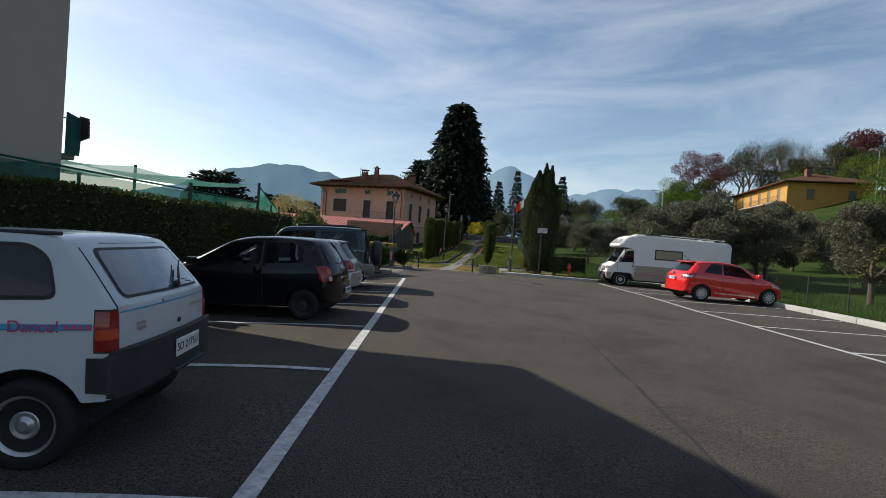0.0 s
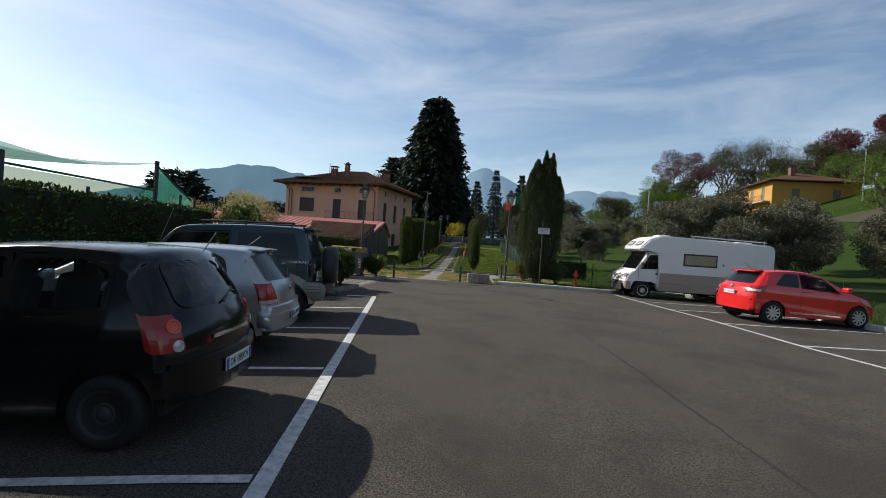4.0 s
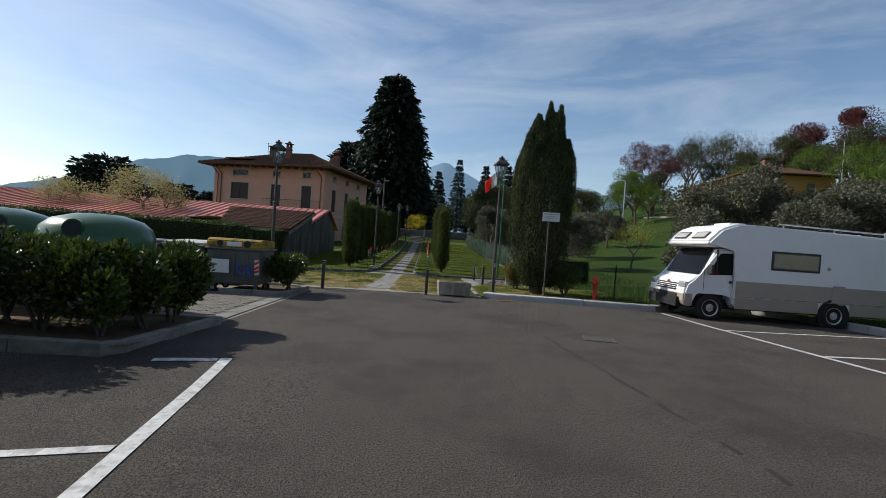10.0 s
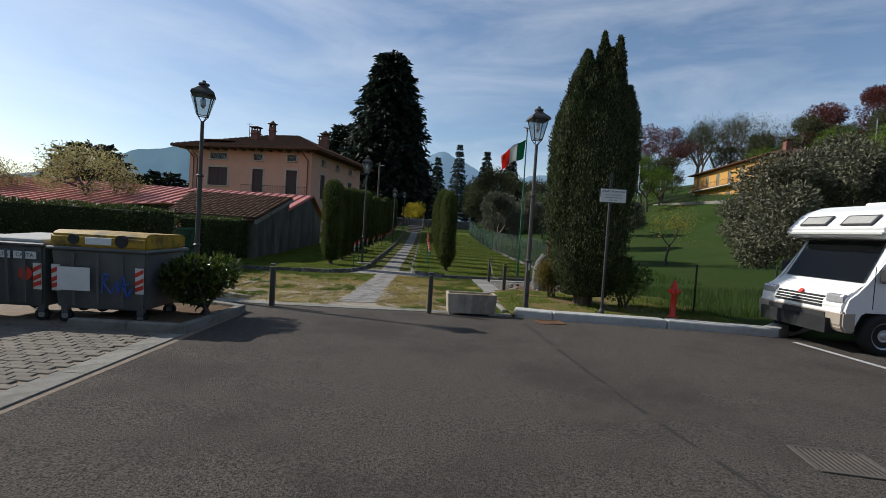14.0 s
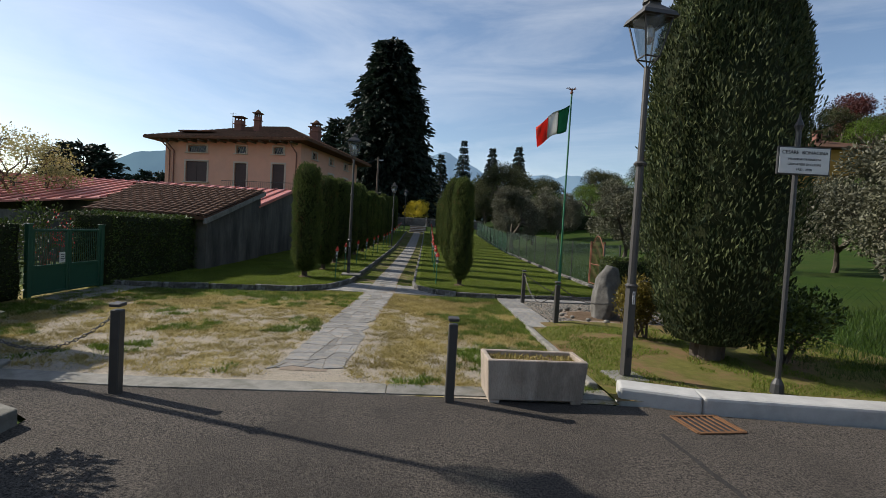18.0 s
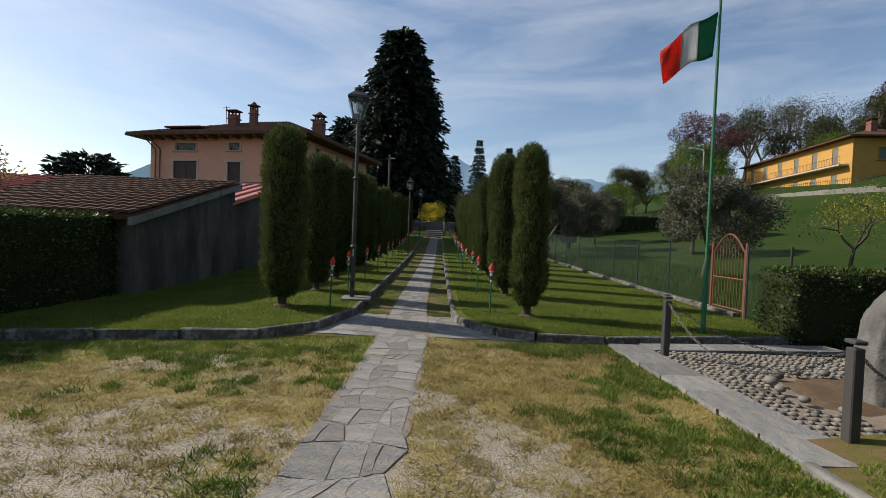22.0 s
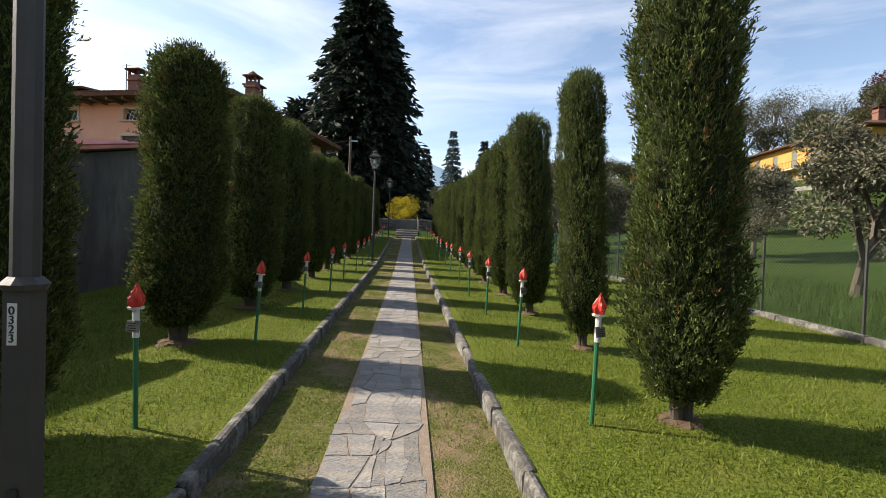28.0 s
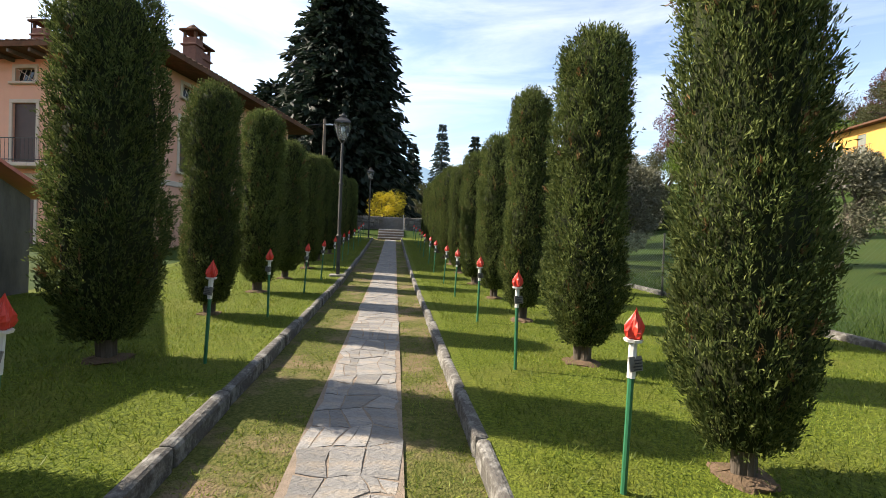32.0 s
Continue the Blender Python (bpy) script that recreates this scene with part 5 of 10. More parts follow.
# ---- distance ----
def ridge(name, pts, dist, glow, strength, c, label, rough, seed, depth=0.35):
    """A mountain ridge: bearings (degrees right of ahead) and the rise of its crest in degrees."""
    g = random.Random(seed)
    rows = []
    n = 90
    b0, b1 = pts[0][0], pts[-1][0]
    for k in range(7):
        row = []
        for i in range(n + 1):
            b = b0 + (b1 - b0) * i / n
            e = float(np.interp(b, [p[0] for p in pts], [p[1] for p in pts]))
            e += rough * (noise.noise(Vector((b * 0.35, seed, 0))) + 0.5 * noise.noise(Vector((b * 1.1, seed, 3))) + 0.25 * noise.noise(Vector((b * 3.1, seed, 7))))
            d = dist * (1 - depth * (1 - k / 6))
            hgt = max(-30, dist * math.tan(radians(e))) * (k / 6) ** 0.8 + dist * 0.012 * noise.noise(Vector((b * 0.6, k * 0.8, seed))) * (1 - k / 6) * (k / 6) * 4
            if k == 0:
                hgt = -30
            row.append((d * math.sin(radians(b)), d * math.cos(radians(b)), hgt))
        rows.append(row)
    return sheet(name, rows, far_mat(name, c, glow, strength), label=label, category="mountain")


# blue haze of the two far ridges is glow put into their material
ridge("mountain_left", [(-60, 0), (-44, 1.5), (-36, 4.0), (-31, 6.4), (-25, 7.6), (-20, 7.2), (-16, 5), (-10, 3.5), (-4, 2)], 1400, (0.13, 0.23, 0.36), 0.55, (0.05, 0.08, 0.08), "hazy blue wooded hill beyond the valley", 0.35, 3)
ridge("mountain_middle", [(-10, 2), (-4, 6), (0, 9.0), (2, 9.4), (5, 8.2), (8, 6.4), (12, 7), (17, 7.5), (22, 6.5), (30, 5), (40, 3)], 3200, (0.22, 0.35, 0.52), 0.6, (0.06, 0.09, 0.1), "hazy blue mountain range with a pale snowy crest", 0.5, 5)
ridge("hill_right", [(22, 1), (28, 3), (34, 5.5), (40, 8), (48, 10.5), (60, 12), (80, 12), (110, 8)], 190, (0, 0, 0), 0.0, (0.07, 0.055, 0.035), "wooded hillside above the houses", 0.5, 8, 0.3)


# ---- buildings ----
def wall_grid(bm, w, h, t, holes, m):
    """A wall w wide (x), h high (z), t thick (y from 0 back), with openings (x0, z0, x1, z1) right through it."""
    xs_ = sorted({0, w, *[q for o in holes for q in (o[0], o[2])]})
    zs_ = sorted({0, h, *[q for o in holes for q in (o[1], o[3])]})
    for xa, xb in zip(xs_, xs_[1:]):
        run = None
        for za, zb in zip(zs_, zs_[1:]):
            cx, cz = (xa + xb) / 2, (za + zb) / 2
            if any(o[0] < cx < o[2] and o[1] < cz < o[3] for o in holes):
                continue
            lo = [bm.verts.new(m @ Vector((x, 0, z))) for x, z in ((xa, za), (xb, za), (xb, zb), (xa, zb))]
            hi = [bm.verts.new(m @ Vector((x, t, z))) for x, z in ((xa, za), (xb, za), (xb, zb), (xa, zb))]
            bm.faces.new(lo)
            bm.faces.new(hi[::-1])
            for i in range(4):
                bm.faces.new((lo[i], hi[i], hi[(i + 1) % 4], lo[(i + 1) % 4]))
    bmesh.ops.remove_doubles(bm, verts=bm.verts, dist=0.0005)
    dup = {}
    for f in bm.faces:
        c = f.calc_center_median()
        dup.setdefault((round(c.x, 3), round(c.y, 3), round(c.z, 3)), []).append(f)
    bmesh.ops.delete(bm, geom=[f for fs in dup.values() if len(fs) > 1 for f in fs], context="FACES")
    return bm


def shutter_window(root, m, x0, z0, x1, z1, leaves_n, material=M_SHUTTER, surround=M_TRIM, sill=True, recess=0.09, glass=False):
    """A window with a stone surround; its shutters are closed, or it shows glass behind bars."""
    w, h = x1 - x0, z1 - z0
    win = new("window")
    win.parent = root
    win.matrix_basis = m @ Matrix.Translation((x0, 0, z0))
    bm = bmnew()
    s = 0.14
    if surround is not None:
        for a in ((w + 2 * s, 0.05, s, (w / 2, -0.015, h)), (s, 0.05, h, (-s / 2, -0.015, 0)), (s, 0.05, h, (w + s / 2, -0.015, 0))):
            box(bm, a[0], a[1], a[2], a[3], 0.008)
        part("window_frame", bm, surround, win)
    else:
        bm.free()
    if sill:
        bm = bmnew()
        box(bm, w + 0.4, 0.2, 0.09, (w / 2, -0.05, -0.09), 0.015)
        part("window_sill", bm, surround or M_TRIM, win)
    for i in range(leaves_n):
        lw = w / leaves_n
        bm = bmnew()
        if glass:
            box(bm, lw - 0.06, 0.02, h - 0.06, (lw * (i + 0.5), recess + 0.05, 0.03))
            part("pane", bm, M_PRIVACY, win)
            bm = bmnew()
            for k in range(5):
                rod(bm, (lw * (i + k / 4), recess - 0.03, 0), (lw * (i + (k + 1) % 5 / 4), recess - 0.03, h), 0.012, seg=5)
            part("grille", bm, M_TRIM, win)
        else:
            box(bm, lw - 0.03, 0.05, h - 0.03, (lw * (i + 0.5), recess, 0.015), 0.006)
            part("shutter", bm, material, win)
    return win


def hip_roof(bm, w, d, z, rise, over, ridge_in, thick=0.18):
    """A hipped roof over a w by d plan that starts at 0, 0."""
    e = [(-over, -over), (w + over, -over), (w + over, d + over), (-over, d + over)]
    lo = [bm.verts.new((x, y, z)) for x, y in e]
    up = [bm.verts.new((x, y, z + thick)) for x, y in e]
    a, b = bm.verts.new((ridge_in, d / 2, z + rise)), bm.verts.new((w - ridge_in, d / 2, z + rise))
    bm.faces.new(lo)
    for i in range(4):
        bm.faces.new((lo[i], up[i], up[(i + 1) % 4], lo[(i + 1) % 4]))
    bm.faces.new((up[0], up[1], b, a))
    bm.faces.new((up[2], up[3], a, b))
    bm.faces.new((up[1], up[2], b))
    bm.faces.new((up[3], up[0], a))
    return bm


def tile_rows(bm, p0, along, down, n, rows_n):
    """Ribs of roof tiles: along and down are full edge vectors of the slope."""
    p0, along, down = Vector(p0), Vector(along), Vector(down)
    nrm = along.cross(down).normalized()
    if nrm.z < 0:
        nrm = -nrm
    for i in range(n):
        for j in range(rows_n):
            a = p0 + along * ((i + 0.5) / n) + down * (j / rows_n)
            b = p0 + along * ((i + 0.5) / n) + down * ((j + 1.06) / rows_n)
            wv = along.normalized() * (along.length / n * 0.36)
            v = [bm.verts.new(q) for q in (a - wv * 0.8, a + nrm * 0.035, a + wv * 0.8, b + wv + nrm * 0.02, b + nrm * 0.075, b - wv + nrm * 0.02)]
            bm.faces.new((v[0], v[1], v[4], v[5]))
            bm.faces.new((v[1], v[2], v[3], v[4]))
            bm.faces.new((v[5], v[4], v[3]))


def chimney(root, x, y, z, w, h, round_top=False):
    c = new("chimney")
    c.parent = root
    c.matrix_basis = Matrix.Translation((x, y, z))
    bm = bmnew()
    box(bm, w, w * 0.8, h, (0, 0, 0), 0.01)
    box(bm, w + 0.14, w * 0.8 + 0.14, 0.08, (0, 0, h - 0.35), 0.01)
    part("chimney_shaft", bm, M_BRICK, c)
    bm = bmnew()
    for sx in (-1, 1):
        for sy in (-1, 1):
            box(bm, 0.1, 0.1, 0.25, (sx * (w / 2 - 0.06), sy * (w * 0.4 - 0.06), h))
    box(bm, w + 0.25, w + 0.1, 0.09, (0, 0, h + 0.25), 0.015)
    if round_top:
        lathe(bm, [(w * 0.55, h + 0.34), (w * 0.3, h + 0.5), (0.02, h + 0.62)], 10)
    part("cap", bm, M_ROOF, c)


# the villa
HW, HD, HH = 12.3, 11.5, 7.75
villa = thing("villa", Matrix.Translation((-22.6, 52.6, 0.0)) @ pose(0, 0, 0, 0, 0, -13.5), "salmon-pink villa with brown shutters and a hipped tile roof", "house")
FW = [(2.0, 4.45, 4.0, 6.1, 2), (6.55, 3.75, 7.6, 6.05, 1), (9.9, 3.75, 10.95, 6.05, 1)]
FT = [(2.15, 6.85, 3.9, 7.4, 2), (6.65, 6.85, 7.5, 7.4, 1), (9.95, 6.85, 10.8, 7.4, 1)]
FG = [(2.0, 0.9, 4.0, 2.4, 2), (6.6, 0.3, 7.6, 2.5, 1), (9.9, 0.9, 10.9, 2.4, 1)]
bm = bmnew()
wall_grid(bm, HW, HH, 0.4, [q[:4] for q in FW + FT + FG], Matrix())
part("wall", bm, M_PINK, villa)
SM = Matrix.Translation((HW, 0.4, 0)) @ pose(0, 0, 0, 0, 0, 90)
SW = [(1.4, 3.75, 2.4, 6.0, 1), (4.6, 3.75, 5.6, 6.0, 1), (7.8, 3.75, 8.8, 6.0, 1)]
ST = [(1.5, 6.85, 2.3, 7.4, 1), (4.7, 6.85, 5.5, 7.4, 1), (7.9, 6.85, 8.7, 7.4, 1)]
SG = [(4.4, 0.9, 5.6, 2.4, 1)]
bm = bmnew()
wall_grid(bm, HD - 0.4, HH, 0.4, [q[:4] for q in SW + ST + SG], SM)
part("wall", bm, M_PINK, villa)
bm = bmnew()
wall_grid(bm, HD - 0.4, HH, 0.4, [], Matrix.Translation((0.4, 0.4, 0)) @ pose(0, 0, 0, 0, 0, 90))
part("wall", bm, M_PINK, villa)
bm = bmnew()
wall_grid(bm, HW - 0.8, HH, 0.4, [], Matrix.Translation((0.4, HD - 0.4, 0)))
part("wall", bm, M_PINK, villa)
for q in FW + FG:
    shutter_window(villa, Matrix(), *q)
for q in FT:
    shutter_window(villa, Matrix(), *q, glass=True, surround=M_TRIM)
for q in SW + SG:
    shutter_window(villa, SM, *q)
for q in ST:
    shutter_window(villa, SM, *q, glass=True)
bm = bmnew()
box(bm, HW + 0.1, 0.06, 0.22, (HW / 2, -0.035, 3.1), 0.02)
part("string_course", bm, M_TRIM, villa)
bm = bmnew()
box(bm, 0.06, HD, 0.22, (HW + 0.035, HD / 2, 3.1), 0.02)
part("string_course", bm, M_TRIM, villa)
bm = bmnew()
hip_roof(bm, HW, HD, HH + 0.02, 2.5, 1.15, 4.6)
roof = part("roof", bm, M_ROOF, villa, "weathered brown tile roof with wide eaves")
bm = bmnew()
o = 1.15
e0, e1, r0, r1 = Vector((-o, -o, HH + 0.2)), Vector((HW + o, -o, HH + 0.2)), Vector((4.6, HD / 2, HH + 2.52)), Vector((HW - 4.6, HD / 2, HH + 2.52))
for i in range(46):
    t_ = (i + 0.5) / 46
    b_ = e0.lerp(e1, t_)
    top = r0.lerp(r1, min(1, max(0, (b_.x - 4.6) / (HW - 9.2)))) if 4.6 < b_.x < HW - 4.6 else (e0.lerp(r0, (b_.x + o) / (4.6 + o)) if b_.x <= 4.6 else e1.lerp(r1, (HW + o - b_.x) / (4.6 + o)))
    rod(bm, b_ + Vector((0, 0, 0.0)), Vector((b_.x, top.y, top.z)), 0.07, 0.06, 6)
e2 = Vector((HW + o, HD + o, HH + 0.2))
for i in range(40):
    t_ = (i + 0.5) / 40
    b_ = e1.lerp(e2, t_)
    k = 1 - abs(b_.y - HD / 2) / (HD / 2 + o)
    rod(bm, b_, Vector((e1.x + (r1.x - e1.x) * k, b_.y, e1.z + (r1.z - e1.z) * k)), 0.07, 0.06, 6)
part("tile_ridging", bm, M_ROOF, roof)
bm = bmnew()
box(bm, 3.0, 3.4, 0.12, (2.7, 1.6, HH + 0.95), 0.02, turn=pose(0, 0, 0, 6, 0, 0))
part("raised_roof", bm, M_ROOF, roof)
for i in range(14):
    bm = bmnew()
    box(bm, 0.1, 1.0, 0.14, (0.3 + i * 0.9, -0.55, HH - 0.14), 0.01)
    part("rafter", bm, M_WOOD, roof)
chimney(villa, 5.0, 2.6, HH + 0.9, 0.7, 1.4)
chimney(villa, 7.0, 2.2, HH + 0.8, 0.5, 1.75, True)
chimney(villa, 11.2, 4.4, HH + 0.5, 0.8, 1.4)
chimney(villa, 12.2, 2.6, HH + 0.3, 0.6, 1.5, True)
bm = bmnew()
rod(bm, (4.3, 2.6, HH + 0.8), (4.3, 2.6, HH + 3.0), 0.025)
rod(bm, (4.0, 2.6, HH + 2.9), (4.6, 2.6, HH + 2.9), 0.015)
part("aerial", bm, M_IRON, villa)
for x, z0 in ((0.5, 0.0), (0.9, 0.0), (12.0, 3.2)):
    bm = bmnew()
    rod(bm, (x, -0.1, z0), (x, -0.1, HH - 0.8), 0.05)
    rod(bm, (x, -0.1, HH - 0.8), (x - 0.3, -0.9, HH), 0.05)
    part("downpipe", bm, M_BRICK, villa)
for nm, x0, x1 in (("balcony", 5.9, 8.1), ("balcony", 8.1, 12.3)):
    b = new(nm)
    b.parent = villa
    bm = bmnew()
    box(bm, x1 - x0, 0.75, 0.14, ((x0 + x1) / 2, -0.4, 3.5), 0.02)
    part("slab", bm, M_TRIM, b)
    for z in (3.75, 4.55):
        bm = bmnew()
        rod(bm, (x0, -0.72, z), (x1, -0.72, z), 0.02, seg=5)
        part("rail", bm, M_IRON, b)
    k = int((x1 - x0) / 0.16)
    for i in range(k + 1):
        x = x0 + (x1 - x0) * i / k
        bm = bmnew()
        rod(bm, (x, -0.72, 3.62), (x, -0.72, 4.55), 0.009, seg=4)
        part("baluster", bm, M_IRON, b)

# low sheds before the villa
shed = thing("tiled_shed", Matrix(), "low grey rendered shed with a mossy brown tile roof", "shed")
ZS = -0.1


def slab(bm, pts, thick):
    lo = [bm.verts.new(p) for p in pts]
    hi = [bm.verts.new((p[0], p[1], p[2] + thick)) for p in pts]
    n = len(pts)
    bm.faces.new(lo[::-1])
    bm.faces.new(hi)
    for i in range(n):
        bm.faces.new((lo[i], lo[(i + 1) % n], hi[(i + 1) % n], hi[i]))
    return bm


bm = bmnew()
prism(bm, [(26.95, ZS), (31.45, ZS), (31.45, 2.5), (26.95, 1.42)], 0.25, Matrix(((0, 0, -1, -7.12), (1, 0, 0, 0), (0, 1, 0, 0), (0, 0, 0, 1))))
part("gable_wall", bm, M_GREYWALL, shed, "damp-stained grey render")
bm = bmnew()
box(bm, 6.3, 0.25, 1.5, (-10.3, 27.1, ZS))
part("front_wall", bm, M_GREYWALL, shed)
bm = bmnew()
slab(bm, [(-7.0, 26.65, 1.42), (-7.0, 31.5, 2.58), (-12.0, 31.5, 2.58), (-10.6, 26.65, 1.42)], 0.1)
sroof = part("roof_deck", bm, M_ROOF, shed)
bm = bmnew()
tile = [(-0.1, 0), (-0.05, 0.045), (0.05, 0.045), (0.1, 0)]
v0 = [bm.verts.new((x, -0.2, z + 0.035)) for x, z in tile]
v1 = [bm.verts.new((x * 0.85, 0.16, z + 0.012)) for x, z in tile]
for i in range(3):
    bm.faces.new((v0[i], v0[i + 1], v1[i + 1], v1[i]))
bm.faces.new(v0)
tile_ob = part("roof_tile", bm, M_ROOF, sroof)
count, rest = 0, []
slope = math.degrees(math.atan2(1.16, 4.85))
for j in range(14):
    y = 26.8 + 0.345 * j
    far_x = float(np.interp(y, (26.65, 31.5), (-10.55, -11.95)))
    i = 0
    while True:
        x = -7.1 - 0.215 * i
        if x < far_x:
            break
        m = Matrix.Translation((x, y, 1.53 + (y - 26.65) * 1.16 / 4.85)) @ pose(0, 0, 0, slope, 0, random.uniform(-2, 2))
        if i < 21:
            if count == 0:
                tile_ob.matrix_basis = m
            else:
                link_mesh("roof_tile", tile_ob.data, sroof, m)
            count += 1
        else:
            rest.append(m)
        i += 1
v, f = [], []
for m in rest:
    k = len(v)
    v += [m @ Vector((x, -0.2, z + 0.035)) for x, z in tile] + [m @ Vector((x * 0.85, 0.16, z + 0.012)) for x, z in tile]
    f += [(k + i, k + i + 1, k + i + 5, k + i + 4) for i in range(3)]
tagged(link_mesh("far_roof_tiles", np_mesh("far_roof_tiles", [tuple(p) for p in v], f, M_ROOF), sroof), kind="stuff")
bm = bmnew()
slab(bm, [(-6.98, 26.6, 1.3), (-6.98, 31.6, 2.5), (-7.06, 31.6, 2.5), (-7.06, 26.6, 1.3)], 0.16)
part("verge_board", bm, M_CONC, shed, "pale mortar verge")

red = thing("red_roofed_barn", Matrix(), "long low outbuilding with a red standing-seam metal roof", "shed")
bm = bmnew()
prism(bm, [(31.7, ZS), (39.4, ZS), (39.4, 1.75), (36.4, 3.0), (31.7, 2.0)], 0.25, Matrix(((0, 0, -1, -7.3), (1, 0, 0, 0), (0, 1, 0, 0), (0, 0, 0, 1))))
part("gable_wall", bm, M_GREYWALL, red, "damp-stained grey render")
bm = bmnew()
box(bm, 22, 0.25, 2.0, (-18.5, 31.75, ZS))
part("front_wall", bm, M_GREYWALL, red)
bm = bmnew()
slab(bm, [(-7.1, 31.3, 2.0), (-7.1, 36.4, 3.08), (-30, 36.4, 3.08), (-33, 29.2, 1.55), (-16, 29.2, 1.55), (-13.2, 31.3, 2.0)], 0.06)
rr_ = part("roof", bm, M_ROOFRED, red, "red standing-seam metal roof")
bm = bmnew()
slab(bm, [(-7.1, 36.4, 3.08), (-7.1, 39.7, 1.75), (-30, 39.7, 1.75), (-30, 36.4, 3.08)], 0.06)
part("roof", bm, M_ROOFRED, red)
for i in range(50):
    x = -7.15 - 0.47 * i
    y0 = 31.3 if x > -13.2 else max(29.2, 31.3 - (-13.2 - x) * 0.75)
    bm = bmnew()
    rod(bm, (x, y0, 2.09 - (31.3 - y0) * 0.214), (x, 36.4, 3.17), 0.03, seg=4)
    part("seam", bm, M_ROOFRED, rr_)
bm = bmnew()
box(bm, 8, 9, 2.9, (-28, 66, -0.2))
prism(bm, [(-5, 0), (5, 0), (0, 1.9)], 9, Matrix.Translation((-28, 70.5, 2.7)) @ pose(0, 0, 0, 90, 0, 0))
low = thing("low_house", Matrix(), "low house with a brown tile roof and two skylights", "house")
part("body", bm, M_ROOF, low)
for x in (-1.6, 0.6):
    bm = bmnew()
    box(bm, 1.0, 0.9, 0.06, (-30.6 + x * 0.9, 62.6 + 0.0 * x, 3.3 + 0.0 * x), 0.01, turn=pose(0, 0, 0, 0, -20, 0))
    part("skylight", bm, M_WHITEPAINT, low)
bm = bmnew()
box(bm, 16, 8, 2.6, (-38, 26, -0.2))
prism(bm, [(-4.6, 0), (4.6, 0), (0, 1.5)], 17, Matrix.Translation((-46.5, 26, 2.4)) @ pose(0, 0, 0, 90, 0, 90))
dull = thing("dull_roofed_barn", Matrix(), "low barn with a dull grey-brown roof", "shed")
part("body", bm, M_ROOF, dull)

# ochre house on the hill
YG = 8.6
yh = thing("ochre_house", Matrix.Translation((51.9, 98.5, YG)) @ pose(0, 0, 0, 0, 0, -98), "ochre-yellow two-storey house with a long balcony and tiled roof", "house")
YW, YD, YH = 25, 12.5, 6.7
front = [(1.4 + 4.0 * i, 3.9, 2.5 + 4.0 * i, 6.0, 1) for i in range(6)]
low_w = [(1.4 + 4.0 * i, 0.6, 2.5 + 4.0 * i, 2.6, 1) for i in range(6)]
FM = Matrix.Translation((0, 0, 0))
bm = bmnew()
wall_grid(bm, YW, YH, 0.4, [q[:4] for q in front + low_w], FM)
part("wall", bm, M_YELLOW, yh)
end = [(2.4, 4.1, 3.5, 5.6, 1), (8.2, 4.1, 9.3, 5.6, 1)]
EM = Matrix.Translation((YW, 0.4, 0)) @ pose(0, 0, 0, 0, 0, 90)
bm = bmnew()
wall_grid(bm, YD - 0.4, YH, 0.4, [q[:4] for q in end], EM)
part("wall", bm, M_YELLOW, yh)
for q in front + low_w:
    shutter_window(yh, FM, *q, material=M_SHUTGREY, surround=None)
for q in end:
    shutter_window(yh, EM, *q, material=M_SHUTGREY, surround=M_YELLOW)
bm = bmnew()
wall_grid(bm, YW - 0.4, YH, 0.4, [], Matrix.Translation((0, YD - 0.4, 0)))
wall_grid(bm, YD - 0.8, YH, 0.4, [], Matrix.Translation((0.4, 0.4, 0)) @ pose(0, 0, 0, 0, 0, 90))
part("wall", bm, M_YELLOW, yh)
bm = bmnew()
hip_roof(bm, YW, YD, YH + 0.02, 2.6, 0.9, 6.5)
part("roof", bm, M_ROOF, yh, "weathered brown tile roof")
chimney(yh, YW - 3.4, 4.2, YH + 0.9, 0.9, 1.9)
M_SCREEN = mat("dark_green_screen", (0.008, 0.07, 0.06), (0.01, 0.085, 0.07), 9, 0.8, 0.1, 100)
b = new("balcony")
b.parent = yh
bm = bmnew()
box(bm, YW - 1, 1.1, 0.18, (YW / 2, -0.56, 3.4), 0.02)
part("slab", bm, M_TRIM, b)
for z in (3.65, 4.5):
    bm = bmnew()
    rod(bm, (0.5, -1.05, z), (YW - 0.5, -1.05, z), 0.03, seg=5)
    part("rail", bm, M_RUST, b)
for i in range(80):
    x = 0.5 + (YW - 1) * i / 79
    bm = bmnew()
    rod(bm, (x, -1.05, 3.55), (x, -1.05, 4.5), 0.014, seg=4)
    part("baluster", bm, M_RUST, b)
bm = bmnew()
rod(bm, (YW - 5, 5.2, YH + 1.5), (YW - 5, 5.2, YH + 4.6), 0.04)
for z in (3.4, 3.9, 4.3):
    rod(bm, (YW - 5.5, 5.2, YH + z), (YW - 4.5, 5.2, YH + z), 0.025, seg=4)
part("aerial", bm, M_IRON, yh)
y2 = thing("second_ochre_house", Matrix.Translation((76, 62, 10.5)) @ pose(0, 0, 0, 0, 0, 60), "small ochre house with a brown roof on the hillside", "house")
bm = bmnew()
wall_grid(bm, 10, 5.5, 0.4, [(2, 3, 3, 4.6), (6, 3, 7, 4.6)], Matrix())
wall_grid(bm, 9, 5.5, 0.4, [], Matrix.Translation((0, 9, 0)) @ pose(0, 0, 0, 0, 0, -90))
part("wall", bm, M_YELLOW, y2)
bm = bmnew()
hip_roof(bm, 10, 9, 5.5, 2.0, 0.8, 3)
part("roof", bm, M_ROOF, y2)

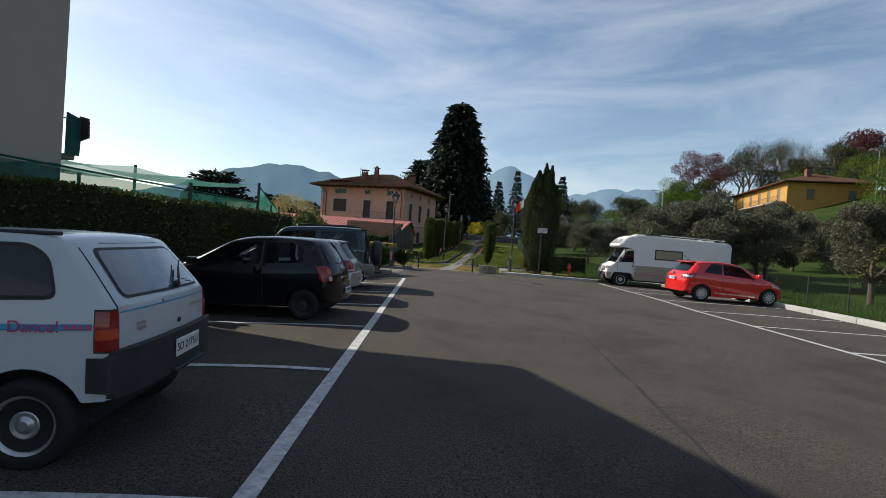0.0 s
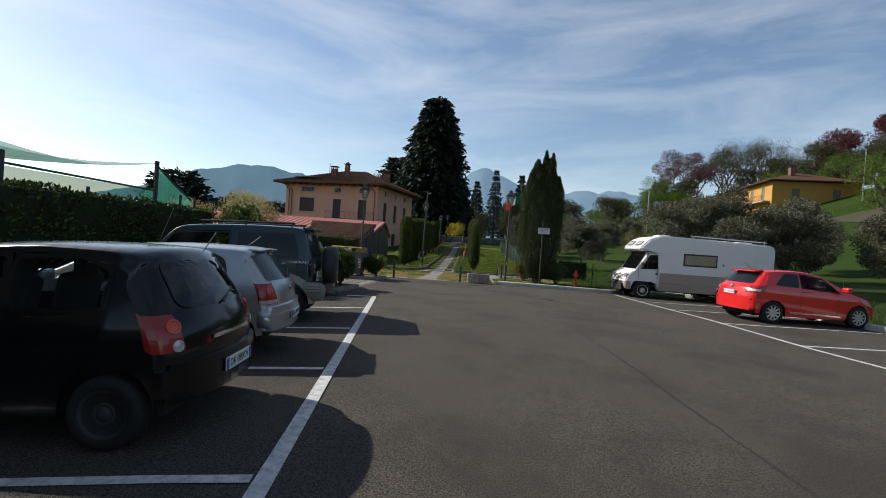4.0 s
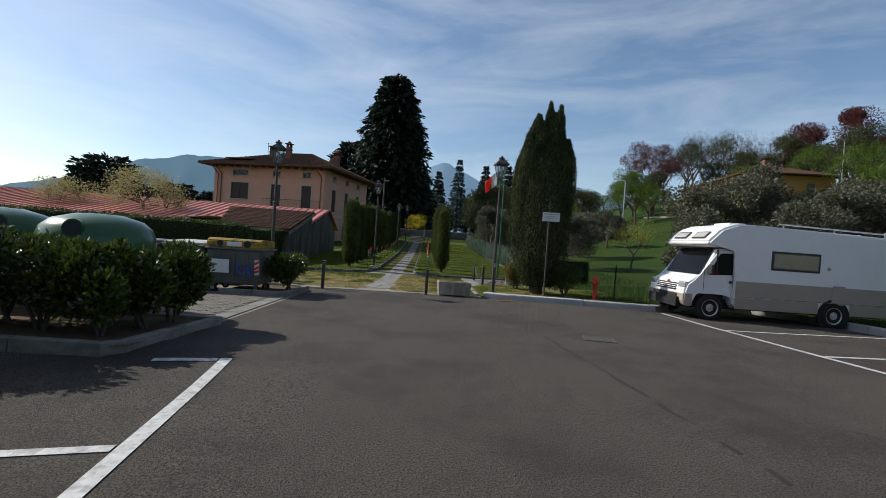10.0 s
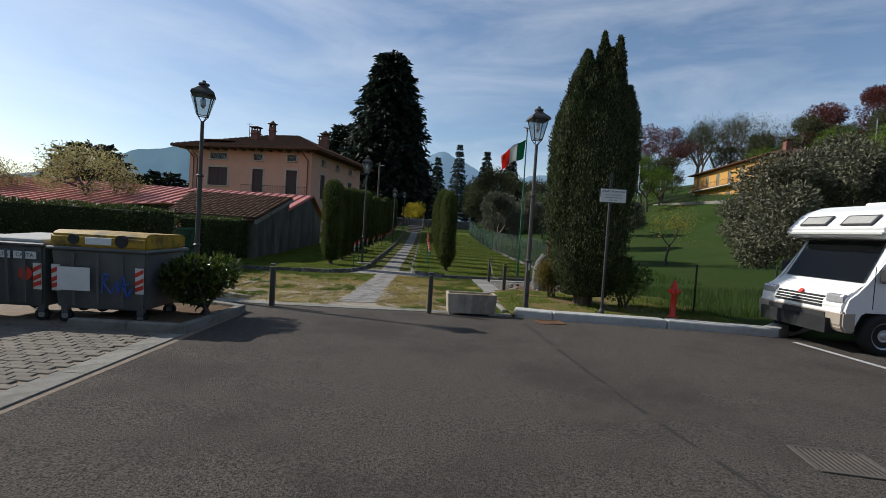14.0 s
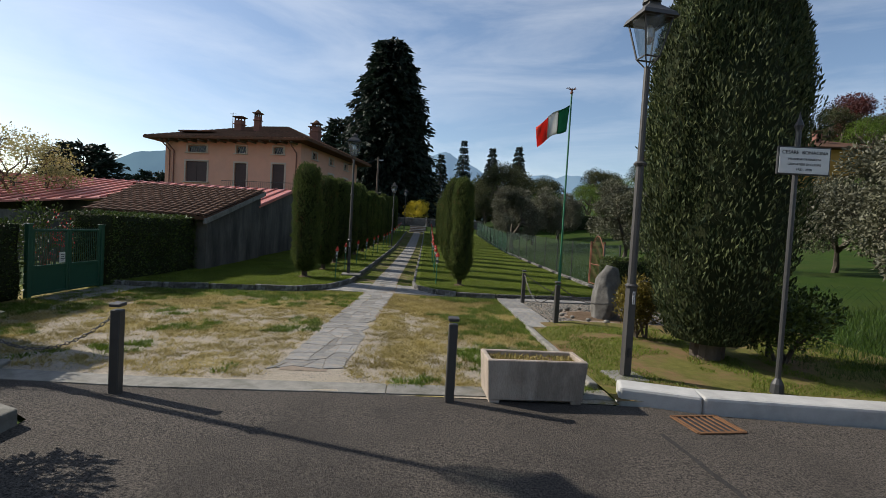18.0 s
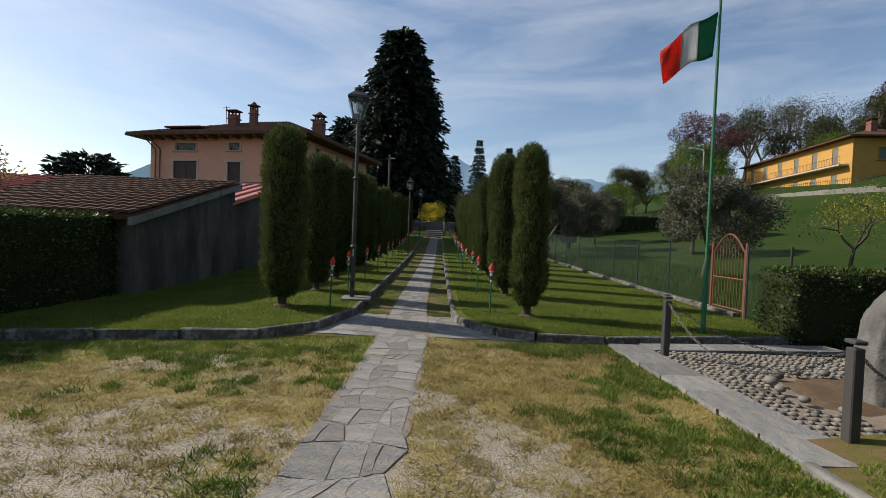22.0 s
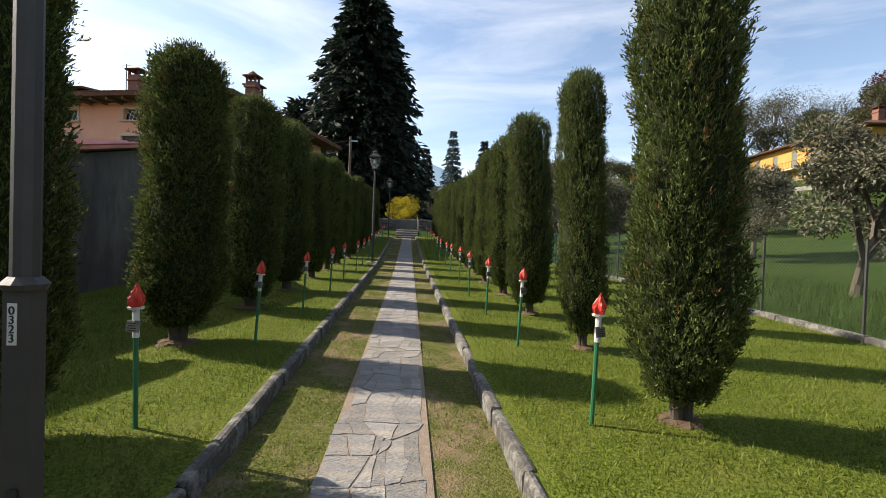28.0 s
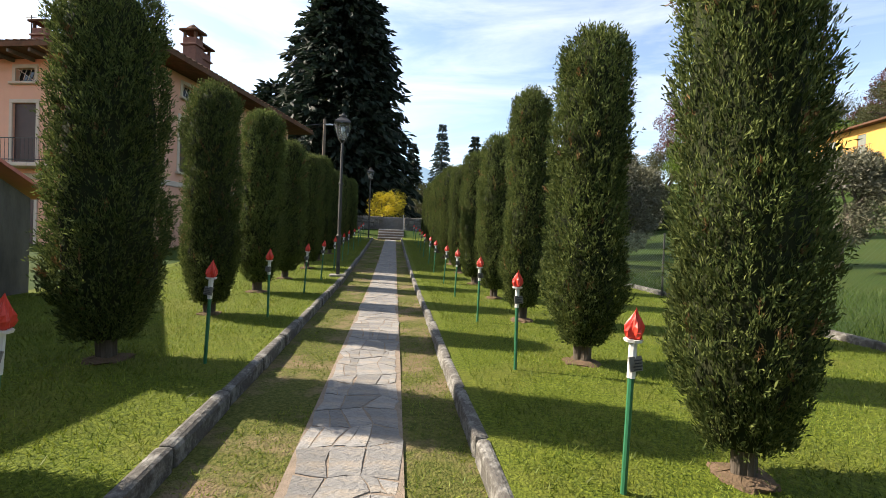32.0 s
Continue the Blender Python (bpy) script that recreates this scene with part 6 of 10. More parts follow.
# garden wall below the ochre house
gw = thing("garden_wall", Matrix(), "low retaining wall with iron fence below the ochre house", "wall", kind="structure")
for i in range(12):
    y = 62 + 3.0 * i
    bm = bmnew()
    box(bm, 0.3, 2.98, 1.1, (0, 0, -0.5), 0.03)
    part("wall_block", bm, M_CONC, gw, m=Matrix.Translation((42.0 + 0.12 * i, y, gz(42, y))))
    bm = bmnew()
    for k in range(10):
        rod(bm, (0, -1.4 + 0.3 * k, 0.6), (0, -1.4 + 0.3 * k, 1.7), 0.02, seg=4)
    rod(bm, (0, -1.45, 1.55), (0, 1.45, 1.55), 0.02, seg=4)
    part("iron_fence", bm, M_IRON, gw, m=Matrix.Translation((42.0 + 0.12 * i, y, gz(42, y))))

# tall building beside the entrance
blk = thing("apartment_block", Matrix.Translation((-7.47, -0.73, 0)), "plain cream rendered gabled house beside the car park", "house")
bm = bmnew()
wall_grid(bm, 12, 6.2, 0.4, [(3, 3.6, 4.2, 5.4), (7.5, 3.6, 8.7, 5.4)], Matrix.Translation((0, -12, 0)) @ pose(0, 0, 0, 0, 0, 90))
wall_grid(bm, 11.6, 6.2, 0.4, [], Matrix.Translation((-12, -0.4, 0)))
wall_grid(bm, 11.6, 6.2, 0.4, [], Matrix.Translation((-12, -12, 0)))
box(bm, 0.4, 11.2, 6.2, (-11.8, -6, 0))
for x in (-0.4, -12.0):
    prism(bm, [(0, 6.2), (-6, 9.44), (-12, 6.2)], 0.4, Matrix(((0, 0, 1, x), (1, 0, 0, 0), (0, 1, 0, 0), (0, 0, 0, 1))))
part("wall", bm, M_BEIGE, blk)
for sd in (1, -1):
    bm = bmnew()
    prism(bm, [(-6 + 6.6 * sd, 6.1), (-6, 9.66), (-6, 9.82), (-6 + 6.6 * sd, 6.26)], 13.1, Matrix(((0, 0, 1, -12.5), (1, 0, 0, 0), (0, 1, 0, 0), (0, 0, 0, 1))))
    part("roof", bm, M_ROOF, blk)
for q in ((3, 3.6, 4.2, 5.4, 2), (7.5, 3.6, 8.7, 5.4, 2)):
    shutter_window(blk, Matrix.Translation((0, -12, 0)) @ pose(0, 0, 0, 0, 0, 90), *q, sill=True)
b = new("balcony")
b.parent = blk
b.matrix_basis = Matrix.Translation((0, 0, 0.24)) @ Matrix.Scale(0.84, 4)
bm = bmnew()
box(bm, 1.6, 0.44, 0.12, (-0.9, 0.23, 2.75), 0.01)
part("slab", bm, M_CONC, b)
bm = bmnew()
for i in range(9):
    rod(bm, (-1.6 + 0.19 * i, 0.42, 2.85), (-1.6 + 0.19 * i, 0.42, 3.75), 0.012, seg=4)
rod(bm, (-1.65, 0.42, 3.75), (0.05, 0.42, 3.75), 0.02, seg=5)
part("railing", bm, M_IRON, b)
bm = bmnew()
prism(bm, [(0, 0), (0.36, 0), (0.4, 0.86), (0, 0.95)], 0.03, Matrix.Translation((0.02, 0.05, 2.85)) @ pose(0, 0, 0, 90, 0, 90))
part("screen", bm, M_SCREEN, b, "green screening cloth")
bm = bmnew()
prism(bm, [(0, 0), (0.25, 0.1), (0.22, 0.55), (0.0, 0.6)], 0.05, Matrix.Translation((0.0, 0.46, 3.2)) @ pose(0, 0, 0, 90, 0, 0))
part("washing", bm, M_INK, b, "dark cloth hung over the railing")


# ---- street furniture ----
def street_lamp(m, label, number=""):
    t = thing("street_lamp", m, label, "street lamp", "lantern posts")
    bm = bmnew()
    box(bm, 0.42, 0.42, 0.08, (0, 0, -0.04), 0.015)
    part("footing", bm, M_CONC, t, "concrete footing")
    bm = bmnew()
    lathe(bm, [(0.062, 0.0), (0.062, 1.05)], 4, pose(0, 0, 0, 0, 0, 45))
    lathe(bm, [(0.046, 1.05), (0.044, 2.4)], 10)
    lathe(bm, [(0.036, 2.4), (0.033, 3.45)], 10)
    part("post", bm, M_POSTGREY, t)
    for z in (1.05, 2.4):
        bm = bmnew()
        lathe(bm, [(0.065, z - 0.02), (0.075, z), (0.05, z + 0.025)], 12)
        part("collar", bm, M_POSTGREY, t)
    bm = bmnew()
    box(bm, 0.035, 0.006, 0.11, (0, -0.052, 0.25), 0.006)
    part("hatch", bm, M_INK, t)
    bm = bmnew()
    for i in range(4):
        a = math.pi / 2 * i + math.pi / 4
        c, s = math.cos(a), math.sin(a)
        rod(bm, (0.03 * c, 0.03 * s, 3.45), (0.13 * c, 0.13 * s, 3.56), 0.009, seg=5)
        rod(bm, (0.12 * c, 0.12 * s, 3.55), (0.235 * c, 0.235 * s, 3.95), 0.011, seg=5)
        a2 = a + math.pi / 2
        rod(bm, (0.12 * c, 0.12 * s, 3.55), (0.12 * math.cos(a2), 0.12 * math.sin(a2), 3.55), 0.01, seg=5)
        rod(bm, (0.235 * c, 0.235 * s, 3.95), (0.235 * math.cos(a2), 0.235 * math.sin(a2), 3.95), 0.014, seg=5)
    part("lantern_frame", bm, M_POSTGREY, t)
    for i in range(4):
        bm = bmnew()
        vs = []
        for r, z, da in ((0.115, 3.56, 0.25), (0.115, 3.56, -0.25), (0.228, 3.94, -0.25), (0.228, 3.94, 0.25)):
            a = math.pi / 2 * (i + 0.5) + math.pi * da
            vs.append(bm.verts.new((r * math.cos(a), r * math.sin(a), z)))
        bm.faces.new(vs)
        part("pane", bm, M_LAMPGLASS, t)
    bm = bmnew()
    lathe(bm, [(0.3, 3.95), (0.27, 4.0), (0.1, 4.11), (0.09, 4.15)], 4, pose(0, 0, 0, 0, 0, 45))
    lathe(bm, [(0.1, 4.14), (0.1, 4.17), (0.035, 4.19), (0.03, 4.23)], 10)
    part("roof", bm, M_POSTGREY, t)
    bm = bmnew()
    lathe(bm, [(0.02, 3.7), (0.05, 3.76), (0.05, 3.86), (0.02, 3.9)], 10)
    part("bulb", bm, M_LENS, t)
    if number:
        bm = bmnew()
        box(bm, 0.03, 0.003, 0.14, (0.0, -0.064, 0.85))
        p = part("number_label", bm, M_WHITEPAINT, t)
        for i, ch in enumerate(number):
            text(ch, 0.04, M_INK, p, Matrix.Translation((0, -0.067, 0.965 - 0.031 * i)) @ pose(0, 0, 0, 90, 0, 0))
    return t


def on(x, y, lift=0.0, rz=0.0):
    return Matrix.Translation((x, y, base(y) + lift)) @ pose(0, 0, 0, 0, 0, rz)


street_lamp(on(1.97, 17.75, 0.02, 8) @ Matrix.Diagonal((1, 1, 1.035, 1)), "graphite lantern post with a square lower shaft by the kerb", "0322")
street_lamp(on(-4.74, 17.1, 0.0, 20), "graphite lantern post beside the waste containers")
L3 = street_lamp(on(-2.85, 27.42, LAWN, 5) @ Matrix.Diagonal((1, 1, 1.06, 1)), "graphite lantern post on a concrete footing beside the avenue", "0323")
bm = bmnew()
box(bm, 0.6, 0.6, 0.06, (0.1, -0.05, -0.015), 0.01)
part("footing_slab", bm, M_CONC, L3)
street_lamp(on(-2.72, 43.4, LAWN, 5), "graphite lantern post beside the avenue")
street_lamp(on(-2.75, 59.3, LAWN, 5), "graphite lantern post beside the avenue steps")


def bollard(m, label, group="steel bollards", h=0.8):
    t = thing("bollard", m, label, "bollard", group)
    bm = bmnew()
    box(bm, 0.085, 0.085, h - 0.03, (0, 0, -0.03), 0.008)
    part("post", bm, M_POSTGREY, t)
    bm = bmnew()
    box(bm, 0.1, 0.1, 0.03, (0, 0, h - 0.03), 0.006, turn=pose(0, 0, 0, 4, 0, 0))
    part("cap", bm, M_POSTGREY, t)
    return t


bollard(on(-3.1, 16.65), "square graphite steel bollard at the edge of the court")
bollard(on(-0.12, 16.78), "square graphite steel bollard at the edge of the court")
for x, y in ((2.03, 20.92), (1.98, 23.65), (4.3, 22.3)):
    bollard(on(x, y, 0.02), "square graphite steel post of the memorial chain", "memorial chain posts", 0.82)


M_GALV = mat("weathered_galvanised_steel", (0.12, 0.115, 0.11), (0.06, 0.055, 0.05), 40, 0.55, 0.1, 60, metal=0.4)


def chain(a, b, sag, label, n=None):
    t = thing("chain", Matrix(), label, "chain")
    a, b = Vector(a), Vector(b)
    L = (b - a).length
    n = n or int(L / 0.045)
    me = None
    for i in range(n):
        u, w = i / n, (i + 1) / n
        p = a.lerp(b, u) - Vector((0, 0, sag * 4 * u * (1 - u)))
        q = a.lerp(b, w) - Vector((0, 0, sag * 4 * w * (1 - w)))
        d = q - p
        m = Matrix.Translation((p + q) / 2) @ d.to_track_quat("X", "Z").to_matrix().to_4x4() @ pose(0, 0, 0, 90 if i % 2 else 0, 0, 0)
        if me is None:
            bm = bmnew()
            pts = [(0.034 * math.cos(k * math.pi / 5), 0.014 * math.sin(k * math.pi / 5), 0) for k in range(10)]
            rings = []
            for x, y, _ in pts:
                out = Vector((x / 0.034, y / 0.014, 0)).normalized() * 0.0045
                rings.append([bm.verts.new(c) for c in ((x + out.x, y + out.y, 0), (x, y, 0.0045), (x - out.x, y - out.y, 0), (x, y, -0.0045))])
            for k in range(10):
                for j in range(4):
                    bm.faces.new((rings[k][j], rings[k][(j + 1) % 4], rings[(k + 1) % 10][(j + 1) % 4], rings[(k + 1) % 10][j]))
            ob = part("link", bm, M_GALV, t, m=m)
            me = ob.data
        else:
            link_mesh("link", me, t, m)
    return t


chain((2.03, 20.92, base(20.9) + 0.78), (1.98, 23.65, base(23.6) + 0.78), 0.5, "sagging weathered steel chain round the memorial")
chain((2.03, 20.92, base(20.9) + 0.78), (4.3, 22.3, base(22.3) + 0.78), 0.4, "sagging weathered steel chain round the memorial")
chain((1.98, 23.65, base(23.6) + 0.78), (4.3, 22.3, base(22.3) + 0.78), 0.5, "sagging weathered steel chain round the memorial")
chain((-3.1, 16.65, base(16.7) + 0.72), (-4.7, 17.0, base(17) + 0.5), 0.3, "sagging steel chain beside the bollard")

# concrete planter
M_TROUGH = mat("weathered_buff_concrete", (0.4, 0.33, 0.265), (0.26, 0.21, 0.165), 8, 0.9, 0.4, 70, c3=(0.13, 0.105, 0.08), s3=3, amt3=0.6, stretch=(1, 1, 0.4))
pl = thing("planter", on(0.7, 17.02, 0.0, 3), "weathered pale concrete trough planter with dry moss", "planter")
bm = bmnew()
W, D, H = 0.98, 0.42, 0.42
outer_lo = [(-W * 0.47, -D * 0.46), (W * 0.47, -D * 0.46), (W * 0.47, D * 0.46), (-W * 0.47, D * 0.46)]
outer_hi = [(-W / 2, -D / 2), (W / 2, -D / 2), (W / 2, D / 2), (-W / 2, D / 2)]
inner = [(-W / 2 + 0.05, -D / 2 + 0.05), (W / 2 - 0.05, -D / 2 + 0.05), (W / 2 - 0.05, D / 2 - 0.05), (-W / 2 + 0.05, D / 2 - 0.05)]
a = [bm.verts.new((x, y, 0.03)) for x, y in outer_lo]
b = [bm.verts.new((x, y, H)) for x, y in outer_hi]
c = [bm.verts.new((x, y, H)) for x, y in inner]
d = [bm.verts.new((x, y, H - 0.12)) for x, y in inner]
bm.faces.new(a[::-1])
bm.faces.new(d)
for lo, hi in ((a, b), (b, c), (c, d)):
    for i in range(4):
        bm.faces.new((lo[i], lo[(i + 1) % 4], hi[(i + 1) % 4], hi[i]))
bmesh.ops.bevel(bm, geom=bm.edges[:], offset=0.008, segments=1, affect="EDGES")
part("trough", bm, M_TROUGH, pl)
for x in (-0.4, 0.4):
    bm = bmnew()
    box(bm, 0.1, 0.38, 0.04, (x, 0, 0), 0.005)
    part("foot", bm, M_TROUGH, pl)
bm = bmnew()
bmesh.ops.create_grid(bm, x_segments=16, y_segments=8, size=0.5, matrix=Matrix.Translation((0, 0, H - 0.05)) @ Matrix.Diagonal((W - 0.1, D - 0.1, 1, 1)))
for v in bm.verts:
    v.co.z += wobble(v.co, 9, 0.04)
part("moss", bm, M_EARTH, pl, "dry moss and soil")
q = rng(77)
n = 700
pts = np.stack([q.uniform(-0.42, 0.42, n), q.uniform(-0.14, 0.14, n), np.full(n, H - 0.055)], 1)
v, f = leaves(pts, np.tile([0, 0, 1.0], (n, 1)), 0.045, 0.014, q, 0.6)
link_mesh("dry_moss", np_mesh("dry_moss", v, f, L_DRY), pl)

# flag
fl = thing("flagpole", on(3.22, 24.95, LAWN - 0.05), "green steel flagpole flying a green, white and red flag", "flagpole")
bm = bmnew()
rod(bm, (0, 0, -0.1), (0, 0, 0.95), 0.04, seg=10)
rod(bm, (0, 0, 0.95), (0, 0, 5.45), 0.026, 0.022, seg=10)
part("pole", bm, M_GREENMETAL, fl)
bm = bmnew()
lathe(bm, [(0.01, 5.43), (0.045, 5.47), (0.03, 5.52), (0.012, 5.6)], 10)
for sx in (-1, 1):
    for k in range(3):
        rod(bm, (0, 0, 5.55), (sx * (0.1 + 0.03 * k), 0.02 * k, 5.6 + 0.015 * (2 - k)), 0.012, 0.004, seg=5)
part("finial", bm, M_RUST, fl, "small spread-winged finial")
FWD, FHT = 1.05, 0.68
for k, mt in enumerate((M_FLAGGREEN, M_FLAGWHITE, M_FLAGRED)):
    bm = bmnew()
    gr = []
    for i in range(9):
        u = (k + i / 8) / 3
        row = []
        for j in range(9):
            w = j / 8
            x = -0.03 - 0.86 * u * (1 - 0.12 * w) - 0.05 * w
            y = 0.09 * math.sin(7 * u + 2 * w) * u + 0.03 * math.sin(13 * u - 3 * w) * u
            z = 5.15 - 0.7 * w * (1 - 0.25 * u) - 0.62 * u ** 1.3 - 0.03 * math.sin(9 * u)
            row.append(bm.verts.new((x, y, z)))
        gr.append(row)
    for r0, r1 in zip(gr, gr[1:]):
        for j in range(8):
            bm.faces.new((r0[j], r0[j + 1], r1[j + 1], r1[j]))
    bmesh.ops.solidify(bm, geom=bm.faces[:], thickness=0.002)
    part(("green_band", "white_band", "red_band")[k], bm, mt, fl, smooth=True)

# street sign
sg = thing("street_sign", on(3.5, 17.38, 0.05, -4), "white street name board on a dark iron post", "sign")
bm = bmnew()
rod(bm, (0, 0, -0.1), (0, 0, 2.85), 0.028, seg=10)
lathe(bm, [(0.07, -0.02), (0.06, 0.1), (0.03, 0.16)], 10)
lathe(bm, [(0.03, 2.85), (0.045, 2.9), (0.015, 2.98), (0.002, 3.05)], 10)
part("post", bm, M_IRON, sg)
bm = bmnew()
box(bm, 0.55, 0.03, 0.3, (0.05, -0.03, 2.37), 0.005)
part("frame", bm, M_IRON, sg)
bm = bmnew()
box(bm, 0.52, 0.012, 0.27, (0.05, -0.044, 2.385), 0.003)
bd = part("board", bm, M_WHITEPAINT, sg)
for s_, z, sz in (("CESARE  BONACINA", 2.605, 0.052), ("MILANESE DI NASCITA", 2.535, 0.034), ("GRAVATESE DI CUORE", 2.48, 0.034), ("1920 - 2010", 2.425, 0.034)):
    text(s_, sz, M_INK, bd, Matrix.Translation((0.05, -0.052, z)) @ pose(0, 0, 0, 90, 0, 0), 0.001)

# hydrant
hy = thing("fire_hydrant", on(5.2, 17.7, 0.06), "red cast-iron pillar fire hydrant in the grass", "hydrant")
bm = bmnew()
lathe(bm, [(0.1, -0.1), (0.1, 0.03), (0.065, 0.06), (0.06, 0.5), (0.085, 0.52), (0.085, 0.56), (0.07, 0.6), (0.075, 0.68), (0.05, 0.74), (0.02, 0.77), (0.025, 0.82)], 14)
part("barrel", bm, M_RED, hy, smooth=True)
for a in (0, 180, 270):
    bm = bmnew()
    rod(bm, (0.05, 0, 0.58), (0.13, 0, 0.58), 0.035, 0.04, 10)
    part("outlet", bm, M_RED, hy, m=pose(0, 0, 0, 0, 0, a))

# memorial: paving, cobbles, boulder
def slabs(root, pts, w, zf, material, ln=0.55):
    for a, b in zip(pts, pts[1:]):
        a, b = Vector((*a, 0)), Vector((*b, 0))
        d = b - a
        n = max(1, round(d.length / ln))
        for i in range(n):
            p = a + d * ((i + 0.5) / n)
            bm = bmnew()
            prism(bm, [(-d.length / n / 2 + 0.006, -w / 2), (d.length / n / 2 - 0.006, -w / 2 + random.uniform(-0.02, 0.02)), (d.length / n / 2 - 0.006, w / 2), (-d.length / n / 2 + 0.006, w / 2 + random.uniform(-0.02, 0.02))], 0.05, Matrix.Translation((0, 0, -0.02)))
            part("paving_slab", bm, material, root, m=Matrix.Translation((p.x, p.y, zf(p.x, p.y) + 0.03)) @ pose(0, 0, 0, 0, 0, math.degrees(math.atan2(d.y, d.x))))


mem = thing("memorial_border", Matrix(), "grey stone slab border round the memorial bed", "paving", kind="structure")
slabs(mem, [(1.72, 20.55), (1.7, 24.25)], 0.5, flat, M_FLAG)
slabs(mem, [(2.0, 20.65), (5.2, 20.75)], 0.3, flat, M_FLAG)
slabs(mem, [(1.95, 24.15), (5.0, 24.5)], 0.4, flat, M_FLAG)
rows = []
for y in np.arange(20.8, 24.05, 0.4):
    rows.append([(x, y, base(y) + 0.035) for x in np.linspace(1.95, 5.2, 7)])
sheet("memorial_bed", rows, M_MORTAR, label="mortar bed set with cobbles", category="paving")
cob = thing("cobbles", Matrix(), "light river cobbles set in mortar round the memorial stone", "cobbles", kind="structure")
bm = bmnew()
bmesh.ops.create_icosphere(bm, subdivisions=1, radius=0.032)
for v in bm.verts:
    v.co.z *= 0.55
first_c = part("cobble", bm, M_PEBBLE, cob, smooth=True)
cme = first_c.data
k = 0
gg = random.Random(9)
for j in range(30):
    for i in range(32):
        x, y = 2.02 + 0.1 * i + gg.uniform(-0.02, 0.02), 20.85 + 0.105 * j + gg.uniform(-0.02, 0.02)
        if (x - 3.35) ** 2 / 1.0 + (y - 22.0) ** 2 / 0.8 < 0.9:
            continue
        s = gg.uniform(0.75, 1.2)
        m = Matrix.Translation((x, y, base(y) + 0.045)) @ pose(0, 0, 0, 0, 0, gg.uniform(0, 180)) @ Matrix.Diagonal((s * 1.2, s, s, 1))
        if k == 0:
            first_c.matrix_basis = m
        elif k < 300:
            link_mesh("cobble", cme, cob, m)
        else:
            if k == 300:
                far_c = []
            far_c.append(m)
        k += 1
base_v = np.array([tuple(v.co) for v in cme.vertices])
base_f = np.array([tuple(p.vertices) for p in cme.polygons])
vf = [((np.array(m.to_3x3()) @ base_v.T).T + np.array(m.translation), base_f) for m in far_c]
v, f = join(*vf)
tagged(link_mesh("far_cobbles", np_mesh("far_cobbles", v, f, M_PEBBLE, True), cob), kind="stuff")
bm = bmnew()
bmesh.ops.create_grid(bm, x_segments=14, y_segments=12, size=0.5, matrix=Matrix.Translation((3.35, 22.0, base(22) + 0.07)) @ Matrix.Diagonal((1.9, 1.7, 1, 1)))
for v in bm.verts:
    v.co.z += wobble(v.co, 3, 0.05) - 0.05 * ((v.co.x - 3.35) ** 2 + (v.co.y - 22) ** 2)
tagged(part("memorial_soil", bm, M_EARTH), "bare soil round the memorial stone", "soil", kind="structure")
for i in range(17):
    a = 2 * math.pi * i / 17
    bm = bmnew()
    s = gg.uniform(0.035, 0.075)
    bmesh.ops.create_icosphere(bm, subdivisions=2, radius=s)
    for v in bm.verts:
        v.co *= 1 + wobble(v.co, 6, 0.25, i)
        v.co.z *= 0.7
    x, y = 3.35 + 0.95 * math.cos(a), 22.0 + 0.85 * math.sin(a)
    ob = part("boulder", bm, M_PEBBLE, None, m=Matrix.Translation((x, y, base(y) + 0.1)), smooth=True)
    tagged(ob, "rounded grey brown river stone edging the memorial bed", "stone", "stones round the memorial")
bm = bmnew()
bmesh.ops.create_icosphere(bm, subdivisions=5, radius=1)
fr = random.Random(44)
cuts = [(Vector((math.cos(t), math.sin(t), fr.uniform(-0.25, 0.4))).normalized(), fr.uniform(0.76, 0.94)) for t in (0.3, 1.2, 2.2, 3.1, 4.0, 4.75, 5.6)]
cuts += [(Vector((0.1, 0, 1)).normalized(), 0.82), (Vector((-0.5, 0.25, 0.9)).normalized(), 0.88)]
for v in bm.verts:
    d = v.co.normalized()
    r = min([1.0] + [k / d.dot(n) for n, k in cuts if d.dot(n) > 0.2])
    z = d.z * r
    k = 1.1 - 0.34 * max(-0.2, z)
    v.co = Vector((d.x * r * 0.29 * k, d.y * r * 0.27 * k, z * 0.74))
    v.co += d * (wobble(v.co, 3, 0.03, 4) + wobble(v.co, 9, 0.016, 5) + wobble(v.co, 26, 0.008, 6))
    v.co.x += 0.05 * z
bo = part("memorial_stone", bm, M_BOULDER, None, m=on(3.36, 22.0, 0.52), smooth=True)
tagged(bo, "upright rough grey granite memorial boulder", "boulder")

# ---- fences ----
M_NET = mat("fence_wire", (0.05, 0.09, 0.06), (0.06, 0.1, 0.07), 20, 0.6, 0)
M_GREENNET = leaf_mat("green_windbreak_net", (0.008, 0.07, 0.045), (0.01, 0.08, 0.05), 0.8, 0.5)


def sheer(m, k):
    t = m.node_tree
    out = t.nodes["Material Output"].inputs["Surface"]
    tr = t.nodes.new("ShaderNodeBsdfTransparent")
    ms = t.nodes.new("ShaderNodeMixShader")
    ms.inputs[0].default_value = k
    t.links.new(out.links[0].from_socket, ms.inputs[1])
    t.links.new(tr.outputs[0], ms.inputs[2])
    t.links.new(ms.outputs[0], out)


sheer(M_GREENNET, 0.35)


